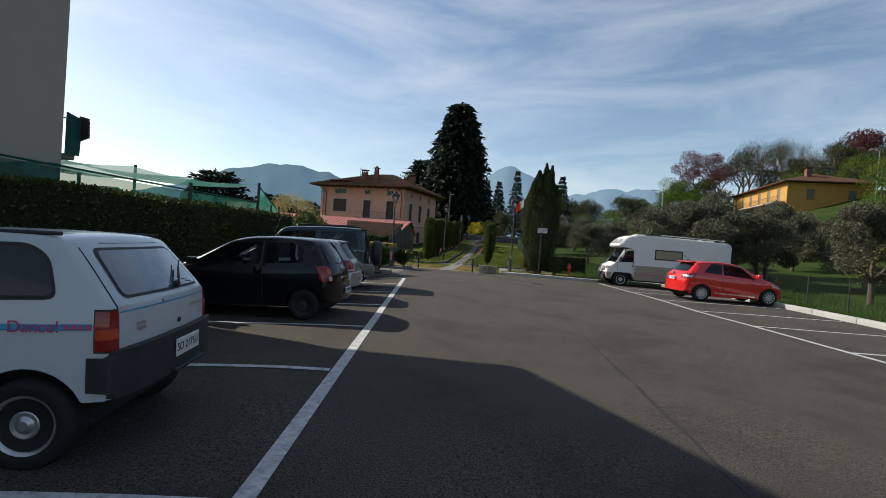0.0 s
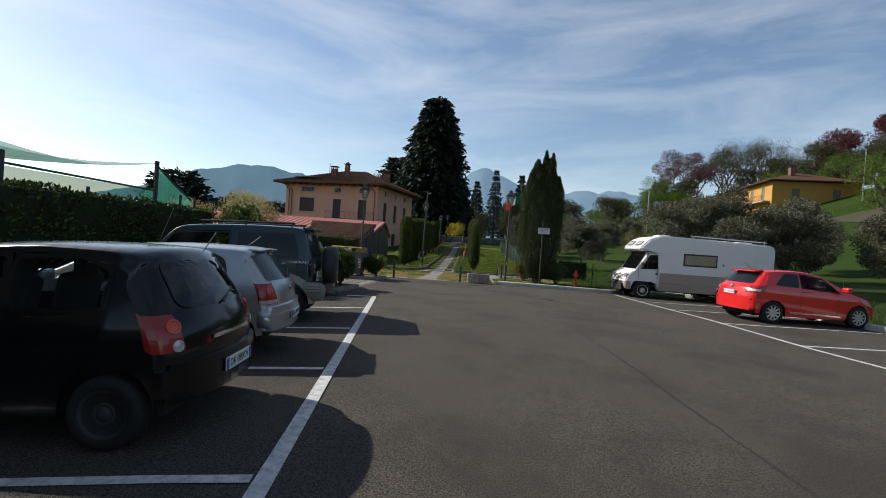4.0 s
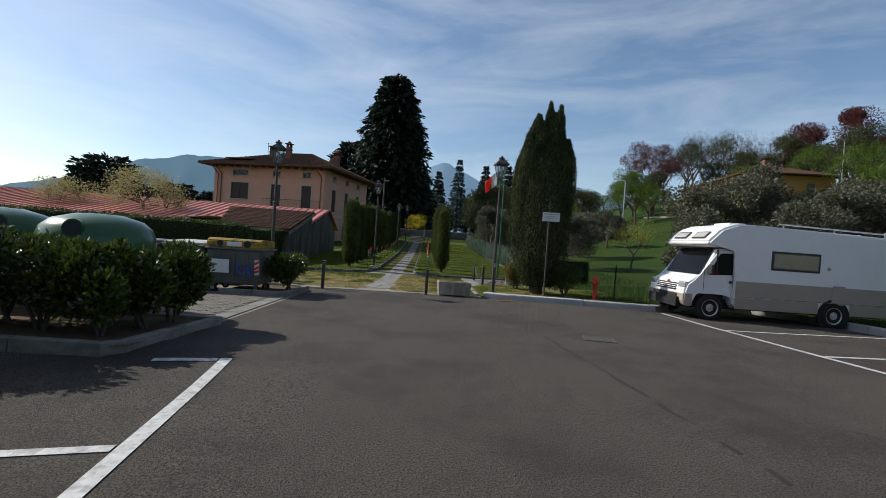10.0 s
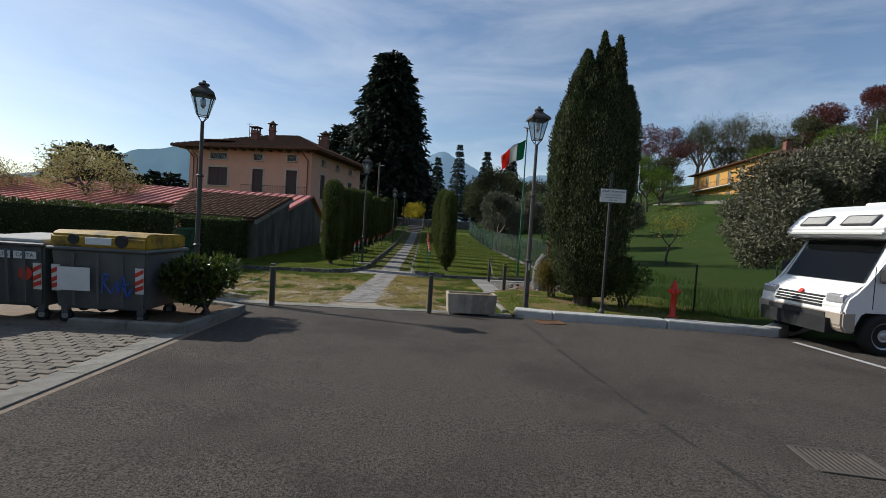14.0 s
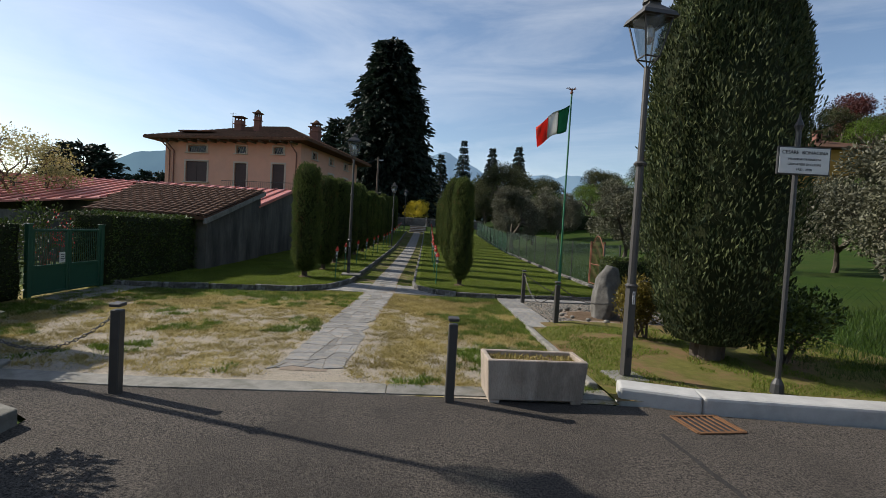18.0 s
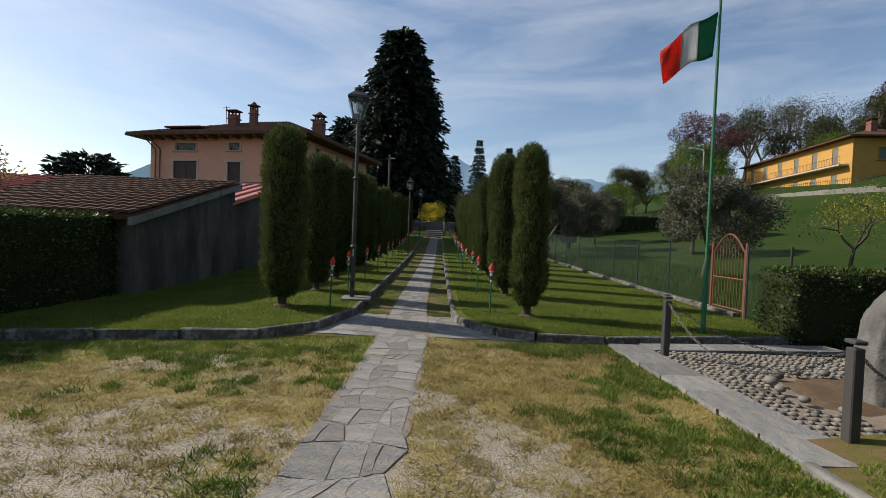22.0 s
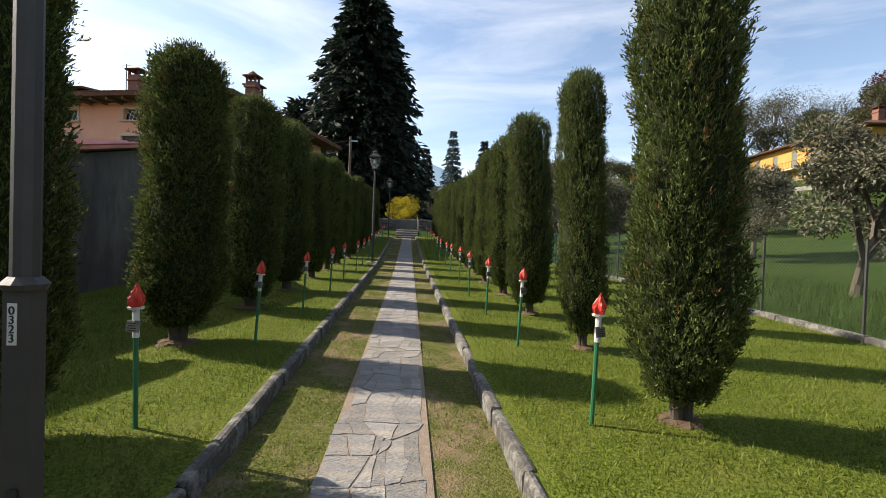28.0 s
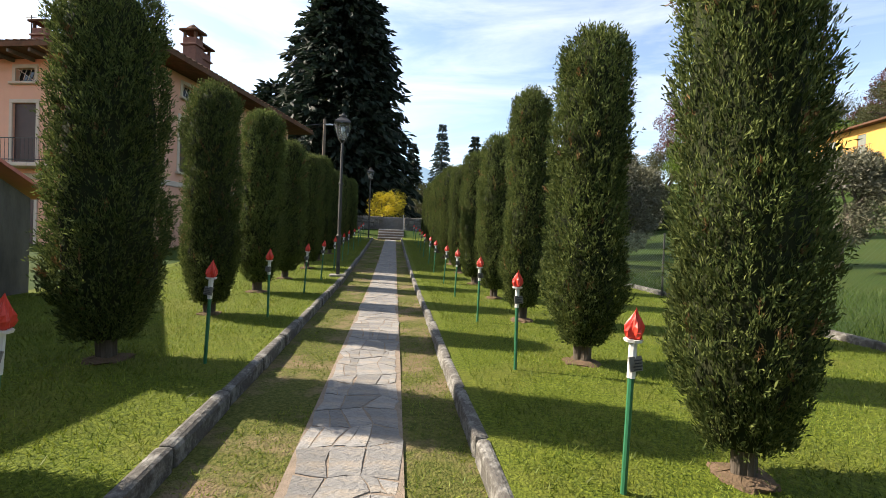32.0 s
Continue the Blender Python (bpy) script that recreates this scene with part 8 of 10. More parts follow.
# ---- vehicles ----
class Shell:
    """The outside of a car along x (nose ahead): a side outline, flanks that lean in above the belt, and a strip across over tail, roof and nose."""

    def __init__(self, top, belt, width, low, wheels, arch, roof_k=0.78, bow=0.1, edge=0.06):
        self.bow, self.edge, self.x0, self.x1, self.wmax = bow, edge, top[0][0], top[-1][0], max(q[1] for q in width)
        self.belt, self.width, self.low, self.wheels, self.arch, self.roof_k = belt, width, low, wheels, arch, roof_k
        self.roof = max(q[1] for q in top)
        line = [Vector(q) for q in top]
        for _ in range(2):
            cut = [line[0]]
            for p, q in zip(line, line[1:]):
                cut += [p.lerp(q, 0.22), p.lerp(q, 0.78)]
            line = cut + [line[-1]]
        self.line = [line[0]]
        for p, q in zip(line, line[1:]):
            n = max(1, int((q - p).length / 0.02))
            self.line += [p.lerp(q, (i + 1) / n) for i in range(n)]
        self.norm = []
        for i in range(len(self.line)):
            d = self.line[min(i + 2, len(self.line) - 1)] - self.line[max(i - 2, 0)]
            self.norm.append(Vector((d.y, -d.x)).normalized())
        k = next(i for i, p in enumerate(self.line) if p.y > self.roof - 0.06)
        self.tail = [(p.y, p.x, max(0.25, n.x)) for p, n in zip(self.line[:k], self.norm[:k])]

    def at(self, tab, x):
        return float(np.interp(x, [p[0] for p in tab], [p[1] for p in tab]))

    def y(self, x, z):
        """Half of the width at (x, z)."""
        w, b = self.at(self.width, x), self.at(self.belt, x)
        if z > b:
            k = min(1.0, (z - b) / (self.roof - b))
            return w * (0.97 - (0.97 - self.roof_k) * k ** 1.15)
        k = (b - z) / (b - 0.25)
        return w * (1 - 0.03 * (1 - min(1.0, k / 0.25)) ** 2 - 0.07 * max(0.0, k - 0.45) ** 1.5)

    def bend(self, x, y):
        return x

    def inset(self, s, nx):
        """How far the strip lies inside the side outline, s of the way out to the flank."""
        s = min(1.0, abs(s))
        return self.edge * (1 - (1 - s ** 5) ** 0.2) + self.bow * s ** 2.5 * abs(nx) - 0.018 * (1 - s * s) * (1 - abs(nx))

    def tail_x(self, y, z):
        """Where the tail stands at the height z, y off the middle."""
        zs = [q[0] for q in self.tail]
        x, nx = float(np.interp(z, zs, [q[1] for q in self.tail])), float(np.interp(z, zs, [q[2] for q in self.tail]))
        return x + self.inset(y / self.y(x, z), nx) / nx

    def floor(self, x):
        lo = self.at(self.low, x)
        for c in self.wheels:
            if abs(x - c) < self.arch:
                lo = max(lo, math.sqrt(self.arch ** 2 - (x - c) ** 2) + 0.29)
        return lo

    def body(self):
        bm = bmnew()
        across = [math.sin(math.pi / 2 * k / 10) for k in range(-10, 11)]
        rows, rim = [], []
        for p, n in zip(self.line, self.norm):
            w = self.y(p.x, p.y)
            row = []
            for k in across:
                q = p + n * self.inset(k, n.x)
                row.append(bm.verts.new((q.x, w * k, q.y)))
            rows.append(row)
            rim.append(p + n * self.inset(1, n.x))
        for a, b in zip(rows, rows[1:]):
            for i in range(len(a) - 1):
                bm.faces.new((a[i], a[i + 1], b[i + 1], b[i]))
        cols = 18
        for side in (1, -1):
            last, x = None, -99
            for p, src in zip(rim, self.line):
                x = max(x + 0.0005, p.x)
                lo = min(self.floor(x), p.y - 0.004)
                col = [bm.verts.new((x, side * self.y(x, lo + (p.y - lo) * j / cols), lo + (p.y - lo) * j / cols)) for j in range(cols)]
                col.append(bm.verts.new((p.x, side * self.y(src.x, src.y), p.y)))
                if last:
                    for j in range(cols):
                        bm.faces.new((last[j], col[j], col[j + 1], last[j + 1]))
                last = col
        bmesh.ops.remove_doubles(bm, verts=bm.verts, dist=0.0012)
        bmesh.ops.recalc_face_normals(bm, faces=bm.faces)
        return bm


def rounded(pts, r, n=4):
    """The outline with its corners rounded."""
    out = []
    k = len(pts)
    for i in range(k):
        p, a, b = Vector(pts[i]), Vector(pts[i - 1]), Vector(pts[(i + 1) % k])
        u, w = a - p, b - p
        d = min(r, u.length * 0.45, w.length * 0.45)
        s, e = p + u.normalized() * d, p + w.normalized() * d
        for j in range(n + 1):
            t = j / n
            out.append(tuple(s.lerp(p, t).lerp(p.lerp(e, t), t)))
    return out


def side_panel(sh, pts, side, lift=0.004):
    """A panel that follows the flank; pts are (x, z)."""
    bm = bmnew()
    cx, cz = sum(q[0] for q in pts) / len(pts), sum(q[1] for q in pts) / len(pts)
    rings = []
    for k in (1.0, 0.66, 0.33):
        ring = []
        for x, z in pts:
            x, z = cx + (x - cx) * k, cz + (z - cz) * k
            w = sh.y(x, z)
            ring.append(bm.verts.new((sh.bend(x, w), side * (w + lift), z)))
        rings.append(ring)
    n = len(pts)
    for a, b in zip(rings, rings[1:]):
        for i in range(n):
            bm.faces.new((a[i], a[(i + 1) % n], b[(i + 1) % n], b[i]))
    bm.faces.new(rings[-1])
    bmesh.ops.recalc_face_normals(bm, faces=bm.faces)
    return bm


def rear_panel(pts, fx, lift=0.006):
    """A panel on the tail; pts are (y, z) and fx gives x for (y, z)."""
    bm = bmnew()
    pts = [(p[0] + (q[0] - p[0]) * k / 6, p[1] + (q[1] - p[1]) * k / 6) for p, q in zip(pts, pts[1:] + pts[:1]) for k in range(6)]
    cy, cz = sum(p[0] for p in pts) / len(pts), sum(p[1] for p in pts) / len(pts)
    rings = []
    for k in (1.0, 0.97, 0.85, 0.7, 0.55, 0.4, 0.25):
        rings.append([bm.verts.new((fx(cy + (y - cy) * k, cz + (z - cz) * k) - lift, cy + (y - cy) * k, cz + (z - cz) * k)) for y, z in pts])
    n = len(pts)
    for a, b in zip(rings, rings[1:]):
        for i in range(n):
            bm.faces.new((a[i], a[(i + 1) % n], b[(i + 1) % n], b[i]))
    bm.faces.new(rings[-1])
    return bm


def wheel(root, x, y, r, w, side, spokes, rim_mat=M_ALLOY, style="spoke"):
    wh = new("wheel")
    wh.parent = root
    wh.matrix_basis = Matrix.Translation((x, y, r)) @ pose(0, 0, 0, -90 * side, 0, 0)
    bm = bmnew()
    R = r
    lathe(bm, [(R * 0.66, -w / 2), (R * 0.9, -w / 2), (R * 0.98, -w * 0.4), (R, -w * 0.25), (R, w * 0.25), (R * 0.98, w * 0.4), (R * 0.9, w / 2), (R * 0.68, w / 2 + 0.004), (R * 0.64, w * 0.42)], 36)
    part("tyre", bm, M_TYRE, wh, smooth=True)
    bm = bmnew()
    if style == "spoke":
        lathe(bm, [(R * 0.66, w * 0.4), (R * 0.66, w * 0.5), (R * 0.61, w * 0.46), (R * 0.6, w * 0.2)], 36)
        for i in range(spokes):
            a = 360 / spokes * i
            prism(bm, [(R * 0.1, -R * 0.1), (R * 0.63, -R * 0.055), (R * 0.63, R * 0.055), (R * 0.1, R * 0.1)], 0.03, pose(0, 0, 0, 0, 0, a) @ Matrix.Translation((0, 0, w * 0.34)))
        lathe(bm, [(R * 0.2, w * 0.3), (R * 0.2, w * 0.45), (R * 0.12, w * 0.5)], 16)
    elif style == "cap":
        lathe(bm, [(R * 0.68, w * 0.4), (R * 0.68, w * 0.5), (R * 0.63, w * 0.53), (R * 0.3, w * 0.58), (R * 0.05, w * 0.58)], 36)
    else:
        lathe(bm, [(R * 0.66, w * 0.4), (R * 0.66, w * 0.5), (R * 0.6, w * 0.46), (R * 0.52, w * 0.3), (R * 0.4, w * 0.34), (R * 0.28, w * 0.44), (R * 0.2, w * 0.42), (R * 0.1, w * 0.5)], 32)
    part("rim", bm, rim_mat, wh, smooth=False)
    bm = bmnew()
    lathe(bm, [(R * 0.62, w * 0.1), (R * 0.62, w * 0.16)], 24)
    part("brake_disc", bm, M_DARK, wh)
    if style == "cap":
        for i in range(spokes):
            bm = bmnew()
            lathe(bm, [(R * 0.1, 0), (R * 0.095, 0.004)], 10, Matrix.Diagonal((1.25, 0.62, 1, 1)))
            a = 2 * math.pi * i / spokes
            part("vent", bm, M_INK, wh, m=Matrix.Translation((R * 0.55 * math.cos(a), R * 0.55 * math.sin(a), w * 0.545)) @ pose(0, 0, 0, 0, 4, math.degrees(a)))
    if style == "steel":
        for i in range(spokes):
            a = 2 * math.pi * i / spokes
            bm = bmnew()
            box(bm, R * 0.1, R * 0.07, 0.008, (0, 0, 0), 0.002)
            part("vent", bm, M_INK, wh, m=Matrix.Translation((R * 0.5 * math.cos(a), R * 0.5 * math.sin(a), w * 0.335)) @ pose(0, 0, 0, 0, -12, math.degrees(a)))
    return wh


def plate(root, m, words, w=0.52, h=0.11, blue=True):
    bm = bmnew()
    box(bm, w, 0.012, h, (0, 0, -h / 2), 0.004)
    p = part("number_plate", bm, M_PLATE, root, m=m)
    if blue:
        for x in (-w / 2 + 0.022, w / 2 - 0.022):
            bm = bmnew()
            box(bm, 0.04, 0.003, h - 0.006, (x, -0.0075, -h / 2 + 0.003))
            part("blue_band", bm, M_BLUE, p)
    text(words, h * (0.42 if "\n" in words else 0.78 if blue else 0.66), M_INK, p, Matrix.Translation((0, -0.008, 0)) @ pose(0, 0, 0, 90, 0, 0), 0.001)
    return p


def cabin(root, sh, x0, x1, w, seat_x, belt):
    """What shows through the glass: floor, seats, dashboard and wheel."""
    bm = bmnew()
    box(bm, x1 - x0, w * 1.7, 0.3, ((x0 + x1) / 2, 0, 0.28))
    part("floor_pan", bm, M_DARK, root)
    for k, x in enumerate(seat_x):
        for y in (-0.36, 0.36):
            s = new("seat")
            s.parent = root
            s.matrix_basis = Matrix.Translation((x, y, 0.5))
            bm = bmnew()
            box(bm, 0.5, 0.48, 0.16, (0.1, 0, 0), 0.05, 2)
            part("cushion", bm, M_SEAT, s)
            bm = bmnew()
            box(bm, 0.14, 0.46, 0.6, (-0.14, 0, 0.1), 0.05, 2, turn=pose(0, 0, 0, 0, -12, 0))
            part("backrest", bm, M_SEAT, s)
            bm = bmnew()
            box(bm, 0.1, 0.26, 0.18, (-0.3, 0, 0.66), 0.04, 2)
            part("headrest", bm, M_SEAT, s)
    bm = bmnew()
    box(bm, 0.35, w * 1.6, 0.3, (x1 - 0.25, 0, belt - 0.32), 0.06, 2)
    part("dashboard", bm, M_BLACKPL, root)
    bm = bmnew()
    for i in range(16):
        a, b = 2 * math.pi * i / 16, 2 * math.pi * (i + 1) / 16
        rod(bm, (0.18 * math.cos(a), 0.18 * math.sin(a), 0), (0.18 * math.cos(b), 0.18 * math.sin(b), 0), 0.014, seg=6)
    rod(bm, (-0.17, 0, 0), (0.17, 0, 0), 0.02, seg=6)
    part("steering_wheel", bm, M_BLACKPL, root, m=Matrix.Translation((x1 - 0.5, 0.36, belt - 0.02)) @ pose(0, 0, 0, 0, -65, 0))


def cut_windows(bm, polys):
    """Takes away the faces of the shell that lie behind the side glass."""
    gone = [f for f in bm.faces if abs(f.calc_center_median().y) > 0.3 and any(inside(p, f.calc_center_median().x, f.calc_center_median().z) for p in polys)]
    bmesh.ops.delete(bm, geom=gone, context="FACES")


def inside(poly, x, y):
    hit = False
    n = len(poly)
    for i in range(n):
        (xa, ya), (xb, yb) = poly[i], poly[(i + 1) % n]
        if (ya > y) != (yb > y) and x < (xb - xa) * (y - ya) / (yb - ya) + xa:
            hit = not hit
    return hit


def build_car(name, m, label, sp):
    t = thing(name, m, label, "car")
    sh = Shell(sp["top"], sp["belt"], sp["width"], sp["low"], sp["wheels"], sp["arch"], sp.get("roof_k", 0.78), sp.get("bow", 0.1), sp.get("edge", 0.06))
    x0, x1 = sp["top"][0][0], sp["top"][-1][0]
    bm = sh.body()
    if sp.get("open"):
        cut_windows(bm, [grown(p, 0.012) for _, p, mt in sp["glass"] if mt is M_GLASS])
    part("body", bm, sp["paint"], t, smooth=True)
    wmax = max(p[1] for p in sp["width"])
    bm = bmnew()
    box(bm, x1 - x0 - 0.5, wmax * 1.5, 0.28, ((x0 + x1) / 2, 0, 0.2))
    for c in sp["wheels"]:
        box(bm, sp["arch"] * 2, wmax * 1.5, 0.34, (c, 0, 0.32))
    part("underbody", bm, M_DARK, t)
    R = sp["tyre"]
    for c in sp["wheels"]:
        for side in (1, -1):
            wheel(t, c, side * (wmax - sp.get("inset", 0.1)), R, 0.19, side, sp.get("spokes", 9), sp.get("rim", M_ALLOY), sp.get("style", "spoke"))
    for nm, pts, mt in sp["glass"]:
        for side in (1, -1):
            part(nm, side_panel(sh, rounded(pts, 0.05), side, 0.006), mt, t)
            part("window_seal", seal(sh, pts, side, sp.get("seal", 0.04)), sp.get("seal_mat", M_BLACKPL), t)
    for nm, pts, mt in sp.get("side", ()):
        for side in (1, -1):
            part(nm, side_panel(sh, pts, side, 0.007), mt, t)
    return t, sh


def wrap(sh, side, z0, z1, y0, reach, lift=0.01, slant=0.0, zs=0.0):
    """A lamp that runs round the corner of the tail: from y0 out to the flank and reach along it; slant leans its inner edge, zs its outer end."""
    bm = bmnew()
    rows = []
    for j in range(9):
        k = j / 8
        z = z0 + (z1 - z0) * k
        x = float(np.interp(z, [q[0] for q in sh.tail], [q[1] for q in sh.tail]))
        w = sh.y(x, z)
        inner = y0 + slant * k
        row = []
        for i in range(9):
            y = inner + (w * 0.997 - inner) * math.sin(math.pi / 2 * i / 8)
            row.append(Vector((sh.tail_x(y, z) - lift, side * (y + lift * (i / 8) ** 2), z)))
        edge = sh.tail_x(w, z)
        for i in range(1, 6):
            xx = edge + reach * i / 5
            zz = z + zs * i / 5
            row.append(Vector((xx, side * (sh.y(xx, zz) + lift), zz)))
        rows.append(row)
    grid = [[bm.verts.new(p) for p in row] for row in rows]
    for r0, r1 in zip(grid, grid[1:]):
        for i in range(len(r0) - 1):
            bm.faces.new((r0[i], r0[i + 1], r1[i + 1], r1[i]))
    rim = grid[0] + [r[-1] for r in grid[1:-1]] + grid[-1][::-1] + [r[0] for r in grid[-2:0:-1]]
    back = [bm.verts.new(v.co + Vector((lift * 1.6, -side * lift * 1.6, 0))) for v in rim]
    for i in range(len(rim)):
        k = (i + 1) % len(rim)
        bm.faces.new((rim[i], rim[k], back[k], back[i]))
    bmesh.ops.recalc_face_normals(bm, faces=bm.faces)
    return bm


def bumper(sh, z0, z1, out=0.05, reach=0.3, bevel=0.03):
    """A bumper that follows the rounded tail and runs reach along the flanks."""
    bm = bmnew()
    zm = (z0 + z1) / 2
    w = sh.y(sh.x0 + 0.2, zm)
    outer = [(sh.x0 + sh.inset(k, 1) - out * (1 - 0.5 * abs(k) ** 4), (w + out * 0.4) * k) for k in [math.sin(math.pi / 2 * i / 10) for i in range(-10, 11)]]
    end = sh.x0 + sh.inset(1, 1) + reach
    pts = [(end, -sh.y(end, zm) - 0.008)] + outer + [(end, sh.y(end, zm) + 0.008)]
    prism(bm, pts, z1 - z0, Matrix.Translation((0, 0, z0)))
    bmesh.ops.bevel(bm, geom=[e for e in bm.edges if abs(e.verts[0].co.z - e.verts[1].co.z) < 0.001], offset=bevel, segments=3, affect="EDGES")
    return bm


def ring_lamp(sh, y, z, r, side, deep=0.014):
    """A round lens lying on the tail."""
    e = 0.03
    fx = sh.tail_x
    out = Vector((-1, (fx(y + e, z) - fx(y - e, z)) / (2 * e), (fx(y, z + e) - fx(y, z - e)) / (2 * e))).normalized()
    m = Matrix.Translation((fx(y, z) - 0.008, side * y, z)) @ Vector((out.x, side * out.y, out.z)).to_track_quat("Z", "Y").to_matrix().to_4x4()
    return lathe(bmnew(), [(r, 0), (r * 0.96, deep), (r * 0.72, deep * 1.1), (r * 0.66, deep * 0.7), (r * 0.05, deep)], 28, m)


def grown(pts, d):
    cx, cz = sum(q[0] for q in pts) / len(pts), sum(q[1] for q in pts) / len(pts)
    hx, hz = max(abs(q[0] - cx) for q in pts), max(abs(q[1] - cz) for q in pts)
    return [(cx + (x - cx) * (1 + d / hx), cz + (z - cz) * (1 + d / hz)) for x, z in pts]


def seal(sh, pts, side, out=0.045, inn=0.004):
    """The dark surround of a side window."""
    bm = bmnew()
    o, q = rounded(grown(pts, out), 0.07), rounded(grown(pts, -inn), 0.05)
    vo = [bm.verts.new((sh.bend(x, sh.y(x, z)), side * (sh.y(x, z) + 0.003), z)) for x, z in o]
    vq = [bm.verts.new((sh.bend(x, sh.y(x, z)), side * (sh.y(x, z) + 0.005), z)) for x, z in q]
    for i in range(len(o)):
        k = (i + 1) % len(o)
        bm.faces.new((vo[i], vo[k], vq[k], vq[i]))
    return bm


def parked(x, y, rz, size=1.0):
    fall = math.degrees(math.atan2(camber(x - 0.9, y) - camber(x + 0.9, y), 1.8))
    return Matrix.Translation((x, y, base(y) + camber(x, y))) @ pose(0, 0, 0, 0, fall, 0) @ pose(0, 0, 0, 0, 0, rz) @ Matrix.Scale(size, 4)


HEAD = 180 + 9.5
# white boxy hatchback
M_BUMPER = mat("weathered_dark_plastic", (0.03, 0.034, 0.037), (0.022, 0.025, 0.028), 8, 0.65, 0.1, 120)
sp = dict(paint=M_CARWHITE, wheels=(-1.2, 1.0), arch=0.325, tyre=0.275, style="steel", spokes=14, inset=0.1, roof_k=0.85, bow=0.035, edge=0.03, seal=0.028,
          top=[(-1.7, 0.42), (-1.7, 0.6), (-1.695, 0.97), (-1.67, 1.01), (-1.38, 1.38), (-1.28, 1.415), (-0.9, 1.43), (0.1, 1.43), (0.32, 1.38), (0.78, 1.0), (1.6, 0.9), (1.68, 0.8), (1.7, 0.42)],
          belt=[(-1.7, 0.98), (1.7, 0.92)], width=[(-1.7, 0.725), (-1.4, 0.74), (1.2, 0.745), (1.6, 0.71), (1.7, 0.66)],
          low=[(-1.7, 0.42), (-1.4, 0.4), (-1.1, 0.3), (1.4, 0.28), (1.7, 0.4)],
          glass=[("side_window", [(-1.33, 1.05), (-0.42, 1.03), (-0.4, 1.34), (-1.14, 1.34), (-1.26, 1.27)], M_PRIVACY), ("side_window", [(-0.34, 1.03), (0.56, 1.01), (0.22, 1.33), (-0.34, 1.34)], M_GLASS)],
          side=[("stripe", [(-1.56, 0.845), (0.9, 0.835), (0.9, 0.87), (-1.56, 0.885)], M_CYAN)])
car, sh = build_car("white_hatchback", parked(-3.04, -6.05, HEAD + 3, 0.97), "white boxy old hatchback with dark plastic bumpers parked in a bay", sp)
fx = sh.tail_x
part("tailgate_line", rear_panel(rounded([(-0.655, 0.7), (0.655, 0.7), (0.655, 1.0), (0.575, 1.365), (-0.575, 1.365), (-0.655, 1.0)], 0.03), fx, 0.0015), M_INK, car)
part("tailgate", rear_panel(rounded([(-0.648, 0.705), (0.648, 0.705), (0.648, 1.0), (0.569, 1.36), (-0.569, 1.36), (-0.648, 1.0)], 0.03), fx, 0.0045), M_CARWHITE, car, smooth=True)
part("rear_window_seal", rear_panel(rounded([(-0.575, 1.02), (0.575, 1.02), (0.5, 1.335), (-0.5, 1.335)], 0.06), fx, 0.009), M_BLACKPL, car)
part("rear_window", rear_panel(rounded([(-0.55, 1.038), (0.55, 1.038), (0.48, 1.318), (-0.48, 1.318)], 0.05), fx, 0.013), mat("dusty_glass", (0.1, 0.125, 0.15), (0.075, 0.095, 0.115), 2, 0.12, 0, 10, coat=0.8), car, "dusty pale rear window")
for s_ in (-1, 1):
    l = part("tail_light", wrap(sh, s_, 0.72, 0.96, 0.66, 0.05, 0.012), M_TAIL, car)
    part("indicator", wrap(sh, s_, 0.79, 0.85, 0.665, 0.045, 0.0145), M_ORANGE, l)
    part("lamp_rim", wrap(sh, s_, 0.71, 0.97, 0.65, 0.058, 0.006), M_INK, car)
bmp = part("rear_bumper", bumper(sh, 0.43, 0.72, 0.065, 0.1, 0.04), M_BUMPER, car, "dark grey plastic bumper")
bm = bmnew()
box(bm, 0.1, 0.5, 0.03, (-1.75, -0.12, 0.43), 0.008)
part("plate_lamp_strip", bm, M_BUMPER, bmp)
plate(car, Matrix.Translation((-1.776, -0.1, 0.6)) @ pose(0, 0, 0, 0, 0, -90), "SO 217511", 0.4, 0.13, False)
bm = bmnew()
rod(bm, (-1.66, -0.12, 1.05), (-1.685, -0.12, 1.065), 0.026, seg=10)
rod(bm, (-1.69, -0.12, 1.06), (-1.585, -0.34, 1.17), 0.009, seg=6)
rod(bm, (-1.66, -0.16, 1.1), (-1.555, -0.42, 1.22), 0.006, seg=5)
part("wiper", bm, M_BLACKPL, car)
for y, z, w_, h_ in ((0.43, 0.84, 0.1, 0.018), (0.43, 0.8, 0.1, 0.026), (-0.42, 0.86, 0.16, 0.022)):
    part("badge", rear_panel([(y - w_ / 2, z), (y + w_ / 2, z), (y + w_ / 2, z + h_), (y - w_ / 2, z + h_)], fx, 0.008), M_ALLOY, car)
bm = bmnew()
rod(bm, (-1.69, -0.1, 0.78), (-1.712, -0.1, 0.78), 0.02, seg=12)
part("lock", bm, M_INK, car)
part("tail_stripe", rear_panel([(-0.645, 0.94), (0.645, 0.94), (0.645, 0.95), (-0.645, 0.95)], fx, 0.008), M_CYAN, car)
